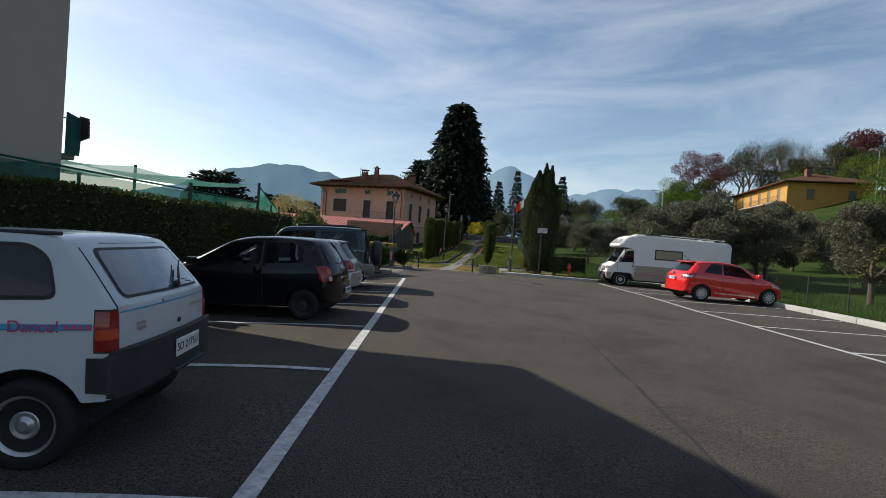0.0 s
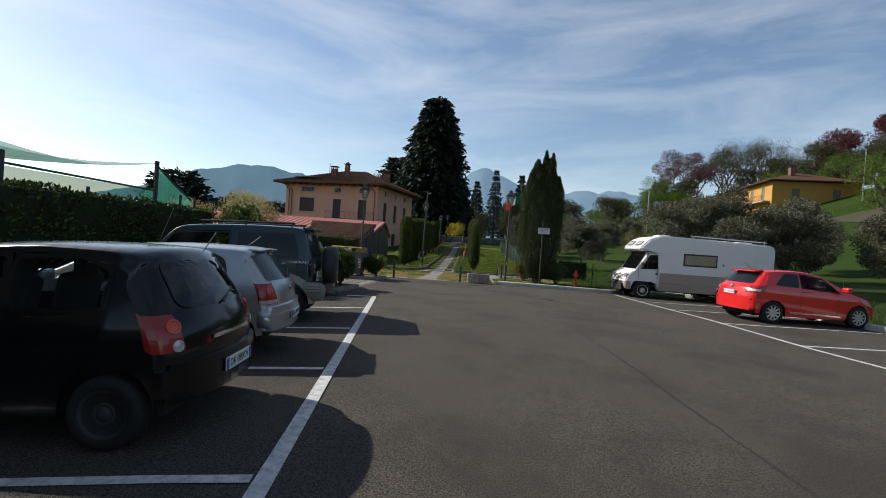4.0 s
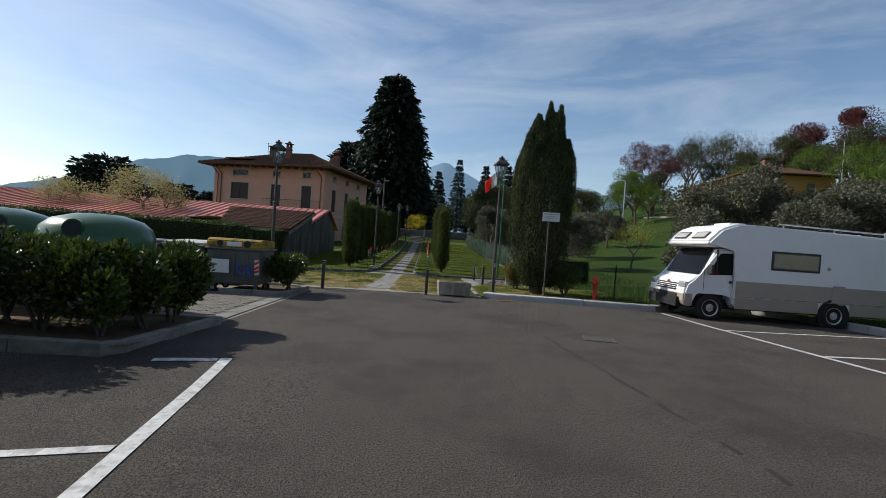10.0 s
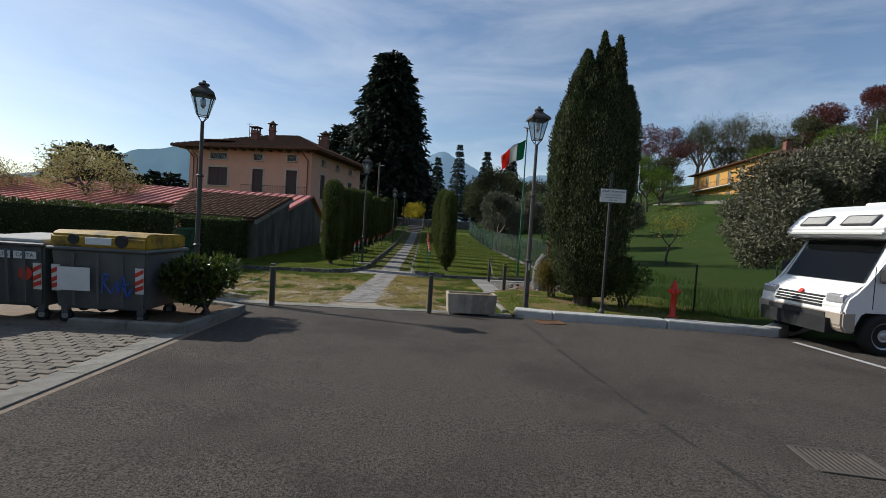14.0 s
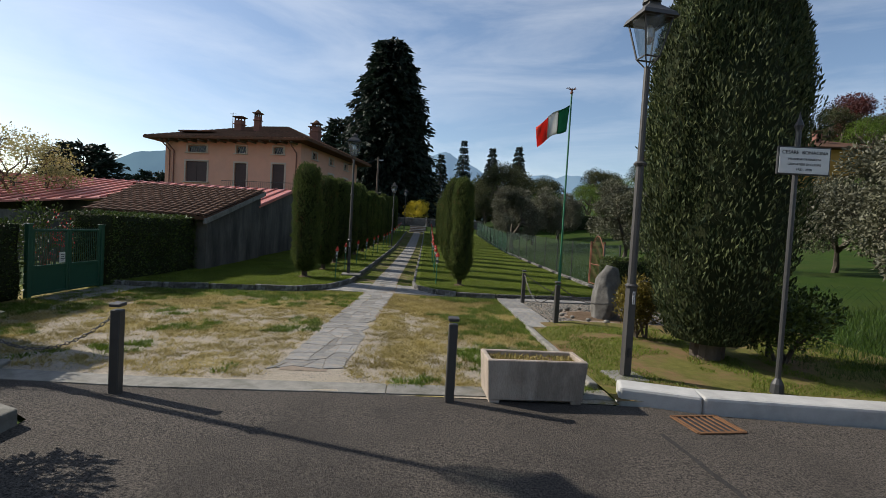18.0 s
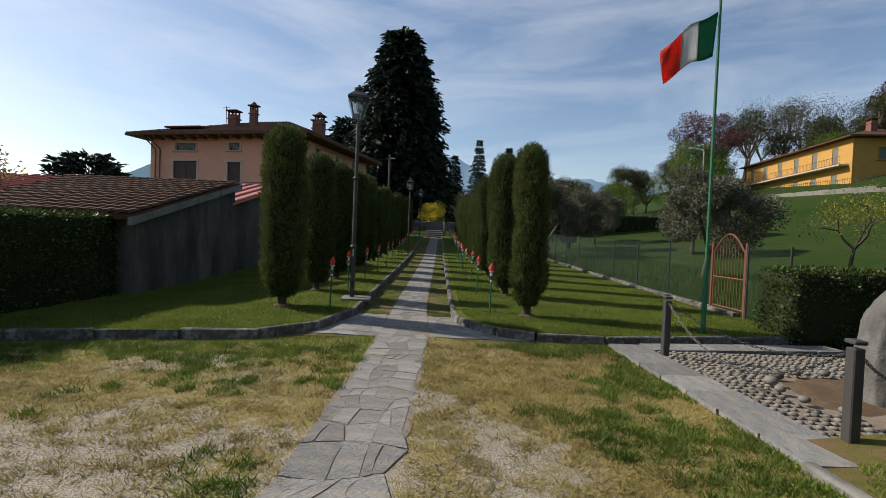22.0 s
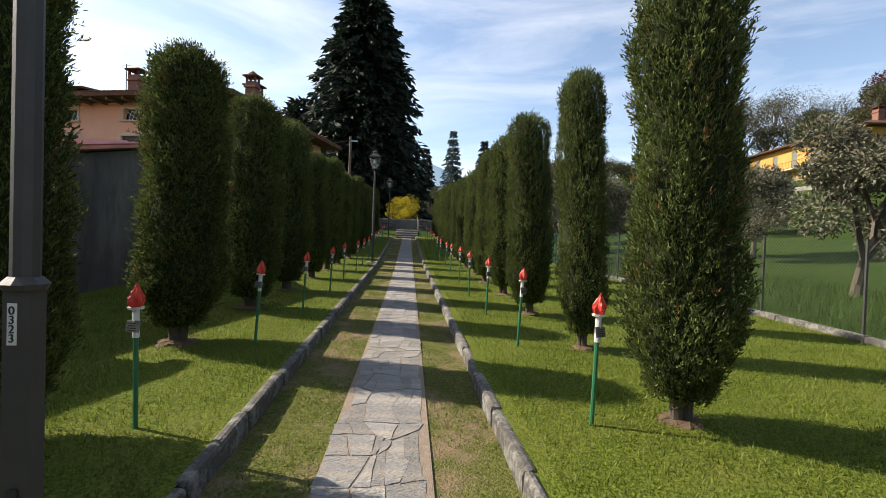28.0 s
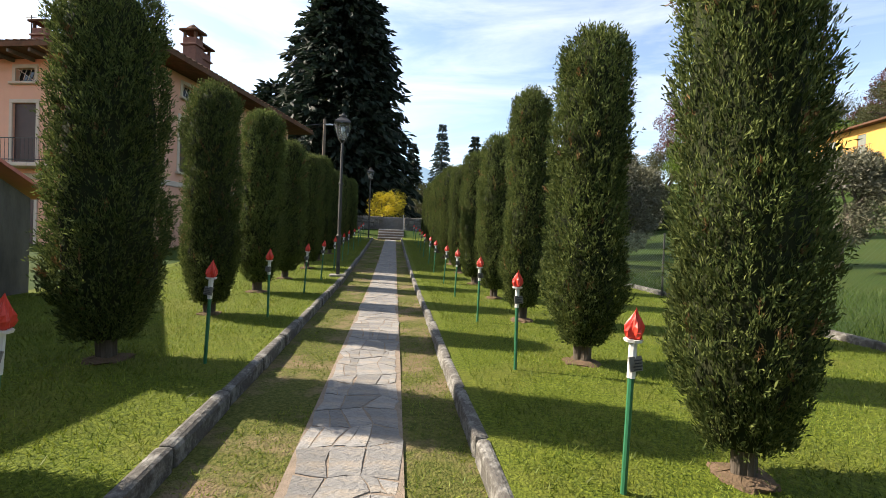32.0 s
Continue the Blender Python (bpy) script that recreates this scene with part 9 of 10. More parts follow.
for s_ in (-1, 1):
    text("Dance!", 0.1, M_MAGENTA, car, Matrix.Translation((-1.25, s_ * 0.752, 0.866)) @ pose(0, 0, 0, 90, 0, 0 if s_ < 0 else 180), 0.001)
    for x in (-1.6, -1.56, -1.52, -1.48, -1.44):
        part("sticker", side_panel(sh, [(x, 0.85), (x + 0.028, 0.85), (x + 0.03, 0.88), (x + 0.004, 0.88)], s_, 0.011), M_MAGENTA, car)
    bm = bmnew()
    rod(bm, (-1.3, s_ * 0.605, 1.42), (0.1, s_ * 0.605, 1.436), 0.013, seg=6)
    part("roof_gutter", bm, M_BLACKPL, car)
    part("door_line", side_panel(sh, [(-0.4, 0.4), (-0.392, 0.4), (-0.372, 0.99), (-0.38, 0.99)], s_, 0.005), M_INK, car)

# black hatchback
sp = dict(paint=M_CARBLACK, open=True, seal_mat=M_CARBLACK, wheels=(-1.22, 1.07), arch=0.33, tyre=0.27, style="steel", spokes=12, rim=M_BLACKPL, inset=0.1, roof_k=0.76, bow=0.17, edge=0.07,
          top=[(-1.8, 0.42), (-1.8, 0.66), (-1.77, 0.84), (-1.66, 1.06), (-1.44, 1.4), (-1.3, 1.45), (-0.6, 1.475), (0.0, 1.45), (0.35, 1.36), (1.05, 0.98), (1.5, 0.86), (1.72, 0.68), (1.8, 0.42)],
          belt=[(-1.8, 0.96), (-0.8, 0.93), (1.8, 0.84)], width=[(-1.8, 0.78), (-1.2, 0.82), (1.0, 0.82), (1.5, 0.78), (1.8, 0.7)],
          low=[(-1.8, 0.36), (-1.6, 0.3), (-1.2, 0.24), (1.3, 0.24), (1.8, 0.36)],
          glass=[("side_window", [(-1.18, 1.02), (-0.52, 0.98), (-0.5, 1.36), (-0.95, 1.37), (-1.18, 1.28)], M_GLASS), ("side_window", [(-0.42, 0.97), (0.62, 0.93), (0.72, 1.02), (0.12, 1.34), (-0.42, 1.37)], M_GLASS)])
car, sh = build_car("black_hatchback", parked(-3.5, -0.55, HEAD - 5, 0.955), "glossy black three-door hatchback parked in a bay", sp)
cabin(car, sh, -1.4, 0.9, 0.7, (-0.85, 0.05), 0.96)
fx = sh.tail_x
part("rear_window", rear_panel(rounded([(-0.58, 1.0), (0.58, 1.0), (0.5, 1.36), (-0.5, 1.36)], 0.1), fx, 0.008), M_PRIVACY, car)
for s_ in (-1, 1):
    l = part("tail_light", wrap(sh, s_, 0.7, 0.97, 0.63, 0.05, 0.014, 0.02, 0.03), M_TAIL, car)
    part("indicator", ring_lamp(sh, 0.68, 0.88, 0.06, s_), M_ORANGE, l)
    part("reversing_lens", ring_lamp(sh, 0.68, 0.74, 0.045, s_), M_LENS, l)
    part("door_line", side_panel(sh, [(-0.48, 0.35), (-0.47, 0.35), (-0.455, 0.95), (-0.465, 0.95)], s_, 0.006), M_INK, car)
    bm = bmnew()
    lathe(bm, [(0.075, 0), (0.07, 0.012), (0.02, 0.018)], 16)
    hd = part("door_handle", bm, M_CARBLACK, car, m=Matrix.Translation((-0.38, s_ * 0.825, 0.86)) @ pose(0, 0, 0, -90 * s_, 0, 0))
    bm = bmnew()
    lathe(bm, [(0.015, 0.012), (0.014, 0.026)], 10)
    part("lock", bm, M_CHROME, hd)
    bm = bmnew()
    box(bm, 0.14, 0.2, 0.13, (0.75, s_ * 0.93, 0.94), 0.04, 2)
    part("mirror", bm, M_CARBLACK, car)
    part("headlight", side_panel(sh, [(1.28, 0.68), (1.5, 0.64), (1.46, 0.76), (1.24, 0.8)], s_, 0.01), M_LENS, car)
part("rear_bumper", bumper(sh, 0.33, 0.62, 0.035, 0.01, 0.05), M_CARBLACK, car)
plate(car, Matrix.Translation((-1.842, 0, 0.5)) @ pose(0, 0, 0, 0, 0, -90), "DK 080CV")
part("boot_handle", rear_panel(rounded([(-0.35, 0.74), (0.35, 0.74), (0.33, 0.77), (-0.33, 0.77)], 0.01), fx, 0.012), M_CHROME, car)
bm = bmnew()
rod(bm, (-1.5, 0.0, 1.42), (-1.62, 0, 1.6), 0.005, seg=4)
part("aerial", bm, M_INK, car)
bm = bmnew()
rod(bm, (-1.715, 0.05, 1.0), (-1.62, -0.32, 1.09), 0.012, seg=5)
part("wiper", bm, M_INK, car)

# silver hatchback
M_LAMPRING = mat("pale_red_lens", (0.45, 0.06, 0.035), (0.36, 0.04, 0.03), 30, 0.2, 0.05, 80, coat=0.5)
sp = dict(paint=M_CARSILVER, open=True, wheels=(-1.3, 1.14), arch=0.355, tyre=0.3, spokes=7, inset=0.1, roof_k=0.76, bow=0.14, edge=0.06, seal=0.02, style="cap", rim=M_HUBCAP,
          top=[(-1.93, 0.36), (-1.93, 0.62), (-1.9, 0.86), (-1.83, 1.0), (-1.58, 1.36), (-1.46, 1.4), (-0.6, 1.435), (0.0, 1.42), (0.4, 1.33), (1.05, 1.0), (1.7, 0.84), (1.88, 0.68), (1.95, 0.4)],
          belt=[(-1.95, 0.97), (1.95, 0.86)], width=[(-1.95, 0.79), (-1.3, 0.825), (1.2, 0.82), (1.7, 0.78), (1.95, 0.7)],
          low=[(-1.95, 0.33), (-1.7, 0.3), (-1.3, 0.24), (1.4, 0.23), (1.95, 0.34)],
          glass=[("side_window", [(-1.28, 1.04), (-0.6, 1.0), (-0.58, 1.34), (-1.05, 1.33), (-1.22, 1.26)], M_PRIVACY), ("side_window", [(-0.52, 0.99), (0.65, 0.96), (0.2, 1.29), (-0.52, 1.34)], M_GLASS)])
car, sh = build_car("silver_hatchback", parked(-4.12, 1.84, HEAD, 0.97), "silver hatchback with round red tail lights parked in a bay", sp)
cabin(car, sh, -1.4, 0.9, 0.7, (-0.85, 0.05), 0.98)
fx = sh.tail_x
part("tailgate_line", rear_panel(rounded([(-0.56, 0.64), (0.56, 0.64), (0.6, 0.98), (-0.6, 0.98)], 0.05), fx, 0.0015), M_INK, car)
part("tailgate", rear_panel(rounded([(-0.553, 0.647), (0.553, 0.647), (0.593, 0.985), (-0.593, 0.985)], 0.05), fx, 0.004), M_CARSILVER, car, smooth=True)
part("rear_window", rear_panel(rounded([(-0.66, 0.985), (0.66, 0.985), (0.58, 1.345), (-0.58, 1.345)], 0.06), fx, 0.01), M_REARGLASS, car)
bm = bmnew()
box(bm, 0.17, 0.98, 0.028, (-1.515, 0, 1.362), 0.012, 2, turn=pose(0, 0, 0, 0, -6, 0))
spl = part("spoiler", bm, M_CARSILVER, car)
bm = bmnew()
box(bm, 0.03, 0.32, 0.02, (-1.597, 0, 1.362), 0.004)
part("brake_light", bm, M_TAIL, spl)
for s_ in (-1, 1):
    l = part("tail_light", wrap(sh, s_, 0.69, 0.955, 0.575, 0.025, 0.014, 0.03, 0.01), M_TAIL, car)
    part("round_lens", ring_lamp(sh, 0.685, 0.85, 0.085, s_), M_LAMPRING, l)
    part("reversing_lens", wrap(sh, s_, 0.698, 0.745, 0.585, 0.02, 0.0165), M_LENS, l)
    bm = bmnew()
    box(bm, 0.14, 0.2, 0.13, (0.72, s_ * 0.92, 0.97), 0.04, 2)
    part("mirror", bm, M_CARSILVER, car)
    part("door_line", side_panel(sh, [(-0.57, 0.35), (-0.56, 0.35), (-0.55, 0.98), (-0.56, 0.98)], s_, 0.006), M_INK, car)
    bm = bmnew()
    box(bm, 0.2, 0.03, 0.032, (-0.72, s_ * (sh.y(-0.72, 0.87) + 0.012), 0.86), 0.012)
    part("door_handle", bm, M_CARSILVER, car)
part("rear_bumper", bumper(sh, 0.34, 0.67, 0.045, 0.06, 0.06), M_CARSILVER, car, smooth=True)
part("bumper_strip", bumper(sh, 0.53, 0.565, 0.062, 0.03, 0.012), M_CARSILVER, car)
plate(car, Matrix.Translation((-1.99, 0.0, 0.5)) @ pose(0, 0, 0, 0, 0, -90), "DG 796MT")
part("badge", ring_lamp(sh, 0.0, 0.87, 0.055, 1, 0.01), M_CHROME, car)
bm = bmnew()
rod(bm, (-1.85, 0.0, 1.01), (-1.78, -0.4, 1.09), 0.012, seg=5)
part("wiper", bm, M_INK, car)
bm = bmnew()
rod(bm, (-1.3, 0.0, 1.42), (-1.48, 0, 1.56), 0.005, seg=4)
part("aerial", bm, M_INK, car)

# dark teal off-roader
sp = dict(paint=M_CARTEAL, open=True, wheels=(-1.48, 0.94), arch=0.44, tyre=0.375, spokes=10, inset=0.12, roof_k=0.84, bow=0.04, edge=0.05, seal=0.02,
          top=[(-2.0, 0.5), (-2.0, 0.7), (-1.995, 1.12), (-1.97, 1.22), (-1.84, 1.74), (-1.72, 1.79), (-0.8, 1.815), (0.35, 1.79), (0.6, 1.7), (1.0, 1.2), (1.85, 1.1), (2.0, 0.95), (2.05, 0.6)],
          belt=[(-2.0, 1.16), (2.05, 1.08)], width=[(-2.0, 0.8), (-1.85, 0.85), (1.4, 0.85), (1.9, 0.8), (2.05, 0.74)],
          low=[(-2.0, 0.62), (-1.7, 0.5), (1.5, 0.46), (2.05, 0.55)],
          glass=[("side_window", [(-1.72, 1.22), (-0.62, 1.21), (-0.62, 1.66), (-1.62, 1.66)], M_PRIVACY), ("side_window", [(-0.45, 1.21), (0.85, 1.18), (0.5, 1.62), (-0.45, 1.66)], M_GLASS)],
          side=[("cladding", [(-0.95, 0.5), (0.42, 0.48), (0.42, 0.66), (-0.95, 0.68)], M_CARTAUPE)])
car, sh = build_car("off_roader", parked(-4.62, 4.5, HEAD, 0.96), "dark teal three-door off-roader with a spare wheel on its tail", sp)
cabin(car, sh, -1.6, 0.8, 0.72, (-0.95, 0.0), 1.15)
fx = sh.tail_x
part("rear_window_seal", rear_panel(rounded([(-0.69, 1.2), (0.69, 1.2), (0.635, 1.68), (-0.635, 1.68)], 0.06), fx, 0.006), M_INK, car)
part("rear_window", rear_panel(rounded([(-0.66, 1.225), (0.66, 1.225), (0.61, 1.66), (-0.61, 1.66)], 0.06), fx, 0.011), M_REARGLASS, car)
bm = bmnew()
box(bm, 0.22, 1.22, 0.05, (-1.84, 0, 1.74), 0.022, 3, turn=pose(0, 0, 0, 0, -4, 0))
part("spoiler", bm, M_CARTEAL, car)
for s_ in (-1, 1):
    bm = bmnew()
    rod(bm, (-1.6, s_ * 0.62, 1.86), (0.1, s_ * 0.62, 1.86), 0.02, seg=8)
    for x in (-1.55, -0.7, 0.05):
        rod(bm, (x, s_ * 0.62, 1.79), (x, s_ * 0.62, 1.86), 0.018, seg=6)
    part("roof_rail", bm, M_BLACKPL, car)
    for c in (-1.48, 0.94):
        bm = bmnew()
        pts = [(math.cos(a), math.sin(a)) for a in np.linspace(0.05, math.pi - 0.05, 15)]
        outer = [(c + 0.58 * u, 0.35 + 0.58 * w) for u, w in pts]
        inner_ = [(c + 0.46 * u, 0.34 + 0.46 * w) for u, w in pts]
        for (o0, o1), (i0, i1) in zip(zip(outer, outer[1:]), zip(inner_, inner_[1:])):
            vs = [bm.verts.new((x, s_ * (0.855 + k), z)) for (x, z), k in ((o0, 0.0), (o1, 0.0), (i1, 0.06), (i0, 0.06))]
            bm.faces.new(vs)
            vs2 = [bm.verts.new((x, s_ * k, z)) for (x, z), k in ((i0, 0.915), (i1, 0.915), (i1, 0.7), (i0, 0.7))]
            bm.faces.new(vs2)
        part("wheel_flare", bm, M_CARTAUPE, car, "taupe plastic wheel-arch flare")
    bm = bmnew()
    prism(bm, [(-2.2, 0.44), (-1.96, 0.4), (-1.92, 0.54), (-1.87, 0.64), (-1.8, 0.7), (-1.8, 0.77), (-2.18, 0.75), (-2.21, 0.68)], 0.17, Matrix(((1, 0, 0, 0), (0, 0, s_, s_ * 0.74), (0, 1, 0, 0), (0, 0, 0, 1))))
    bmesh.ops.bevel(bm, geom=bm.edges[:], offset=0.03, segments=3, affect="EDGES")
    rcn = part("rear_corner", bm, M_CARTAUPE, car, "beige-grey rear cladding", smooth=True)
    for z in (0.58, 0.63, 0.68):
        bm = bmnew()
        box(bm, 0.27, 0.008, 0.01, (-2.02, s_ * 0.908, z))
        part("groove", bm, M_INK, rcn)
    bm = bmnew()
    box(bm, 0.06, 0.15, 0.1, (-1.985, s_ * 0.74, 0.92), 0.01)
    l = part("tail_light", bm, M_TAIL, car)
    bm = bmnew()
    box(bm, 0.06, 0.15, 0.08, (-1.983, s_ * 0.74, 1.024), 0.01)
    part("reversing_lens", bm, M_LENS, l)
    bm = bmnew()
    box(bm, 0.06, 0.17, 0.3, (-1.972, s_ * 0.74, 0.88), 0.01)
    part("lamp_housing", bm, M_BLACKPL, car)
    part("body_line", side_panel(sh, [(-1.95, 1.1), (1.4, 1.06), (1.4, 1.068), (-1.95, 1.108)], s_, 0.006), M_CHROME, car)
    text("INTERCOOLER TURBO", 0.058, M_CHROME, car, Matrix.Translation((-1.62, s_ * 0.856, 1.13)) @ pose(0, 0, 0, 90, 0, 0 if s_ < 0 else 180), 0.001)
    bm = bmnew()
    box(bm, 0.16, 0.24, 0.16, (0.95, s_ * 0.98, 1.22), 0.04, 2)
    part("mirror", bm, M_BLACKPL, car)
    bm = bmnew()
    box(bm, 0.2, 0.012, 0.15, (-1.78, s_ * 0.853, 0.95), 0.01)
    part("fuel_flap", bm, M_CARTEAL, car)
bm = bmnew()
box(bm, 0.22, 1.6, 0.2, (-2.08, 0, 0.5), 0.03, 2)
rb = part("rear_bumper", bm, M_BLACKPL, car)
for s_ in (-1, 1):
    bm = bmnew()
    box(bm, 0.02, 0.14, 0.07, (-2.195, s_ * 0.62, 0.56), 0.006)
    part("bumper_reflector", bm, M_ORANGE, rb)
bm = bmnew()
box(bm, 0.25, 0.08, 0.06, (-2.25, 0, 0.42), 0.01)
rod(bm, (-2.35, 0, 0.47), (-2.35, 0, 0.52), 0.03, seg=10)
part("tow_hitch", bm, M_IRON, car)
sw = new("spare_wheel")
sw.parent = car
sw.matrix_basis = Matrix.Translation((-2.2, -0.16, 1.05)) @ pose(0, 0, 0, 0, -90, 0)
bm = bmnew()
lathe(bm, [(0.3, -0.14), (0.36, -0.13), (0.385, -0.08), (0.39, 0.06), (0.36, 0.12), (0.1, 0.135), (0.02, 0.136)], 32)
cv = part("cover", bm, M_BLACKPL, sw, "black vinyl spare-wheel cover", smooth=True)
bm = bmnew()
for a in (90, 210, 330):
    prism(bm, [(0.005, 0), (0.07, 0.04), (0.135, 0), (0.07, -0.04)], 0.003, Matrix.Translation((0.05, 0, 0.135)) @ pose(0, 0, 0, 0, 0, a))
part("emblem", bm, mat("dull_red_print", (0.1, 0.014, 0.014), (0.08, 0.012, 0.012), 20, 0.6, 0), cv)
bm = bmnew()
box(bm, 0.05, 0.32, 0.003, (-0.15, 0, 0.134))
part("lettering_bar", bm, mat("grey_print", (0.16, 0.16, 0.16), (0.14, 0.14, 0.14), 20, 0.6, 0), cv)
plate(car, Matrix.Translation((-2.03, 0.47, 0.86)) @ pose(0, 0, 0, 0, 0, -90), "CO\n8877LL", 0.29, 0.19, False)
bm = bmnew()
rod(bm, (0.9, 0.7, 1.15), (0.55, 0.72, 2.05), 0.006, seg=4)
part("aerial", bm, M_INK, car)

# red hatchback
sp = dict(paint=M_CARRED, open=True, wheels=(-1.23, 1.28), arch=0.37, tyre=0.315, spokes=10, inset=0.1, roof_k=0.75, bow=0.15, edge=0.07, seal=0.02,
          top=[(-1.95, 0.4), (-1.95, 0.7), (-1.93, 0.85), (-1.88, 0.98), (-1.78, 1.06), (-1.5, 1.4), (-1.36, 1.47), (-0.6, 1.51), (0.0, 1.49), (0.45, 1.38), (1.15, 1.0), (1.7, 0.84), (1.9, 0.68), (1.97, 0.4)],
          belt=[(-1.95, 1.08), (-0.9, 1.0), (1.97, 0.86)], width=[(-1.95, 0.8), (-1.2, 0.845), (1.2, 0.845), (1.7, 0.8), (1.97, 0.7)],
          low=[(-1.95, 0.36), (-1.7, 0.28), (-1.3, 0.22), (1.4, 0.22), (1.97, 0.3)],
          glass=[("side_window", [(-1.18, 1.1), (-0.5, 1.06), (-0.48, 1.4), (-0.85, 1.41)], M_PRIVACY), ("side_window", [(-0.42, 1.05), (0.7, 0.97), (0.25, 1.34), (-0.42, 1.4)], M_GLASS)],
          side=[("sill_trim", [(-0.75, 0.33), (0.75, 0.28), (0.75, 0.32), (-0.75, 0.38)], M_CHROME)])
car, sh = build_car("red_hatchback", parked(9.54, 9.72, 6, 0.97), "shiny red five-door hatchback parked in a bay", sp)
cabin(car, sh, -1.4, 1.0, 0.7, (-0.85, 0.05), 1.0)
fx = sh.tail_x
part("rear_window", rear_panel(rounded([(-0.6, 1.09), (0.6, 1.09), (0.52, 1.4), (-0.52, 1.4)], 0.08), fx, 0.009), M_PRIVACY, car)
bm = bmnew()
box(bm, 0.26, 1.05, 0.035, (-1.47, 0, 1.43), 0.015, 2, turn=pose(0, 0, 0, 0, -8, 0))
part("spoiler", bm, M_CARRED, car)
for s_ in (-1, 1):
    l = part("tail_light", wrap(sh, s_, 0.84, 1.03, 0.55, 0.2, 0.012, 0.05, 0.04), M_TAIL, car)
    part("clear_lens", wrap(sh, s_, 0.88, 0.94, 0.6, 0.06, 0.015), M_LENS, l)
    bm = bmnew()
    box(bm, 0.16, 0.22, 0.14, (0.78, s_ * 0.95, 1.0), 0.04, 2)
    part("mirror", bm, M_CARRED, car)
    part("headlight", side_panel(sh, [(1.4, 0.7), (1.66, 0.64), (1.64, 0.7), (1.3, 0.82)], s_, 0.01), M_LENS, car)
    for x in (-0.47, 0.62):
        part("door_line", side_panel(sh, [(x, 0.35), (x + 0.01, 0.35), (x + 0.02, 0.96), (x + 0.01, 0.96)], s_, 0.006), M_INK, car)
    bm = bmnew()
    box(bm, 0.2, 0.03, 0.03, (-0.3, s_ * 0.85, 0.93), 0.01)
    part("door_handle", bm, M_CARRED, car)
part("rear_bumper", bumper(sh, 0.34, 0.68, 0.035, 0.1, 0.06), M_CARRED, car)
plate(car, Matrix.Translation((-1.965, 0, 0.8)) @ pose(0, 0, 0, 0, 0, -90), "FP  042ZN")
bm = bmnew()
lathe(bm, [(0.06, 0), (0.055, 0.01)], 18, Matrix.Translation((-1.895, 0, 0.98)) @ pose(0, 0, 0, 0, -65, 0))
part("badge", bm, M_CHROME, car)
bm = bmnew()
rod(bm, (-1.3, 0.0, 1.49), (-1.55, 0, 1.66), 0.005, seg=4)
part("aerial", bm, M_INK, car)

# ---- camper ----
cp = thing("camper_van", parked(8.9, 16.05, 180), "white alcove camper van with taupe stripes parked at the kerb", "camper van")
CW = 1.06


def slab_side(bm, pts, w, bevel=0.05, seg=3):
    """An outline in (x, z) pushed out to both sides."""
    prism(bm, pts, 2 * w, Matrix(((1, 0, 0, 0), (0, 0, -1, w), (0, 1, 0, 0), (0, 0, 0, 1))))
    if bevel:
        bmesh.ops.bevel(bm, geom=bm.edges[:], offset=bevel, segments=seg, affect="EDGES")
    return bm


bm = bmnew()
slab_side(bm, [(-3.45, 0.42), (1.05, 0.42), (1.05, 1.88), (1.2, 1.94), (1.68, 1.92), (1.8, 1.97), (1.83, 2.05), (1.48, 2.41), (1.06, 2.57), (0.4, 2.56), (-3.3, 2.46), (-3.45, 2.32)], CW, 0.06)
shell = part("shell", bm, M_CAMPER, cp, smooth=False)
bm = bmnew()
slab_side(bm, [(0.9, 0.36), (1.02, 0.36), (1.03, 0.68), (1.3, 0.74), (1.92, 0.74), (2.03, 0.68), (2.05, 0.36), (2.2, 0.36), (2.28, 0.45), (2.3, 0.72), (2.24, 0.92), (2.1, 1.03), (1.86, 1.14), (1.46, 1.88), (0.9, 1.9)], 0.95, 0.05, 3)
cab = part("cab", bm, M_CAMPER, cp, "white van cab")
bm = bmnew()
slab_side(bm, [(2.06, 0.34), (2.24, 0.34), (2.32, 0.44), (2.32, 0.68), (2.06, 0.7)], 0.965, 0.03)
part("front_bumper", bm, M_TAUPE, cab, "beige front bumper")
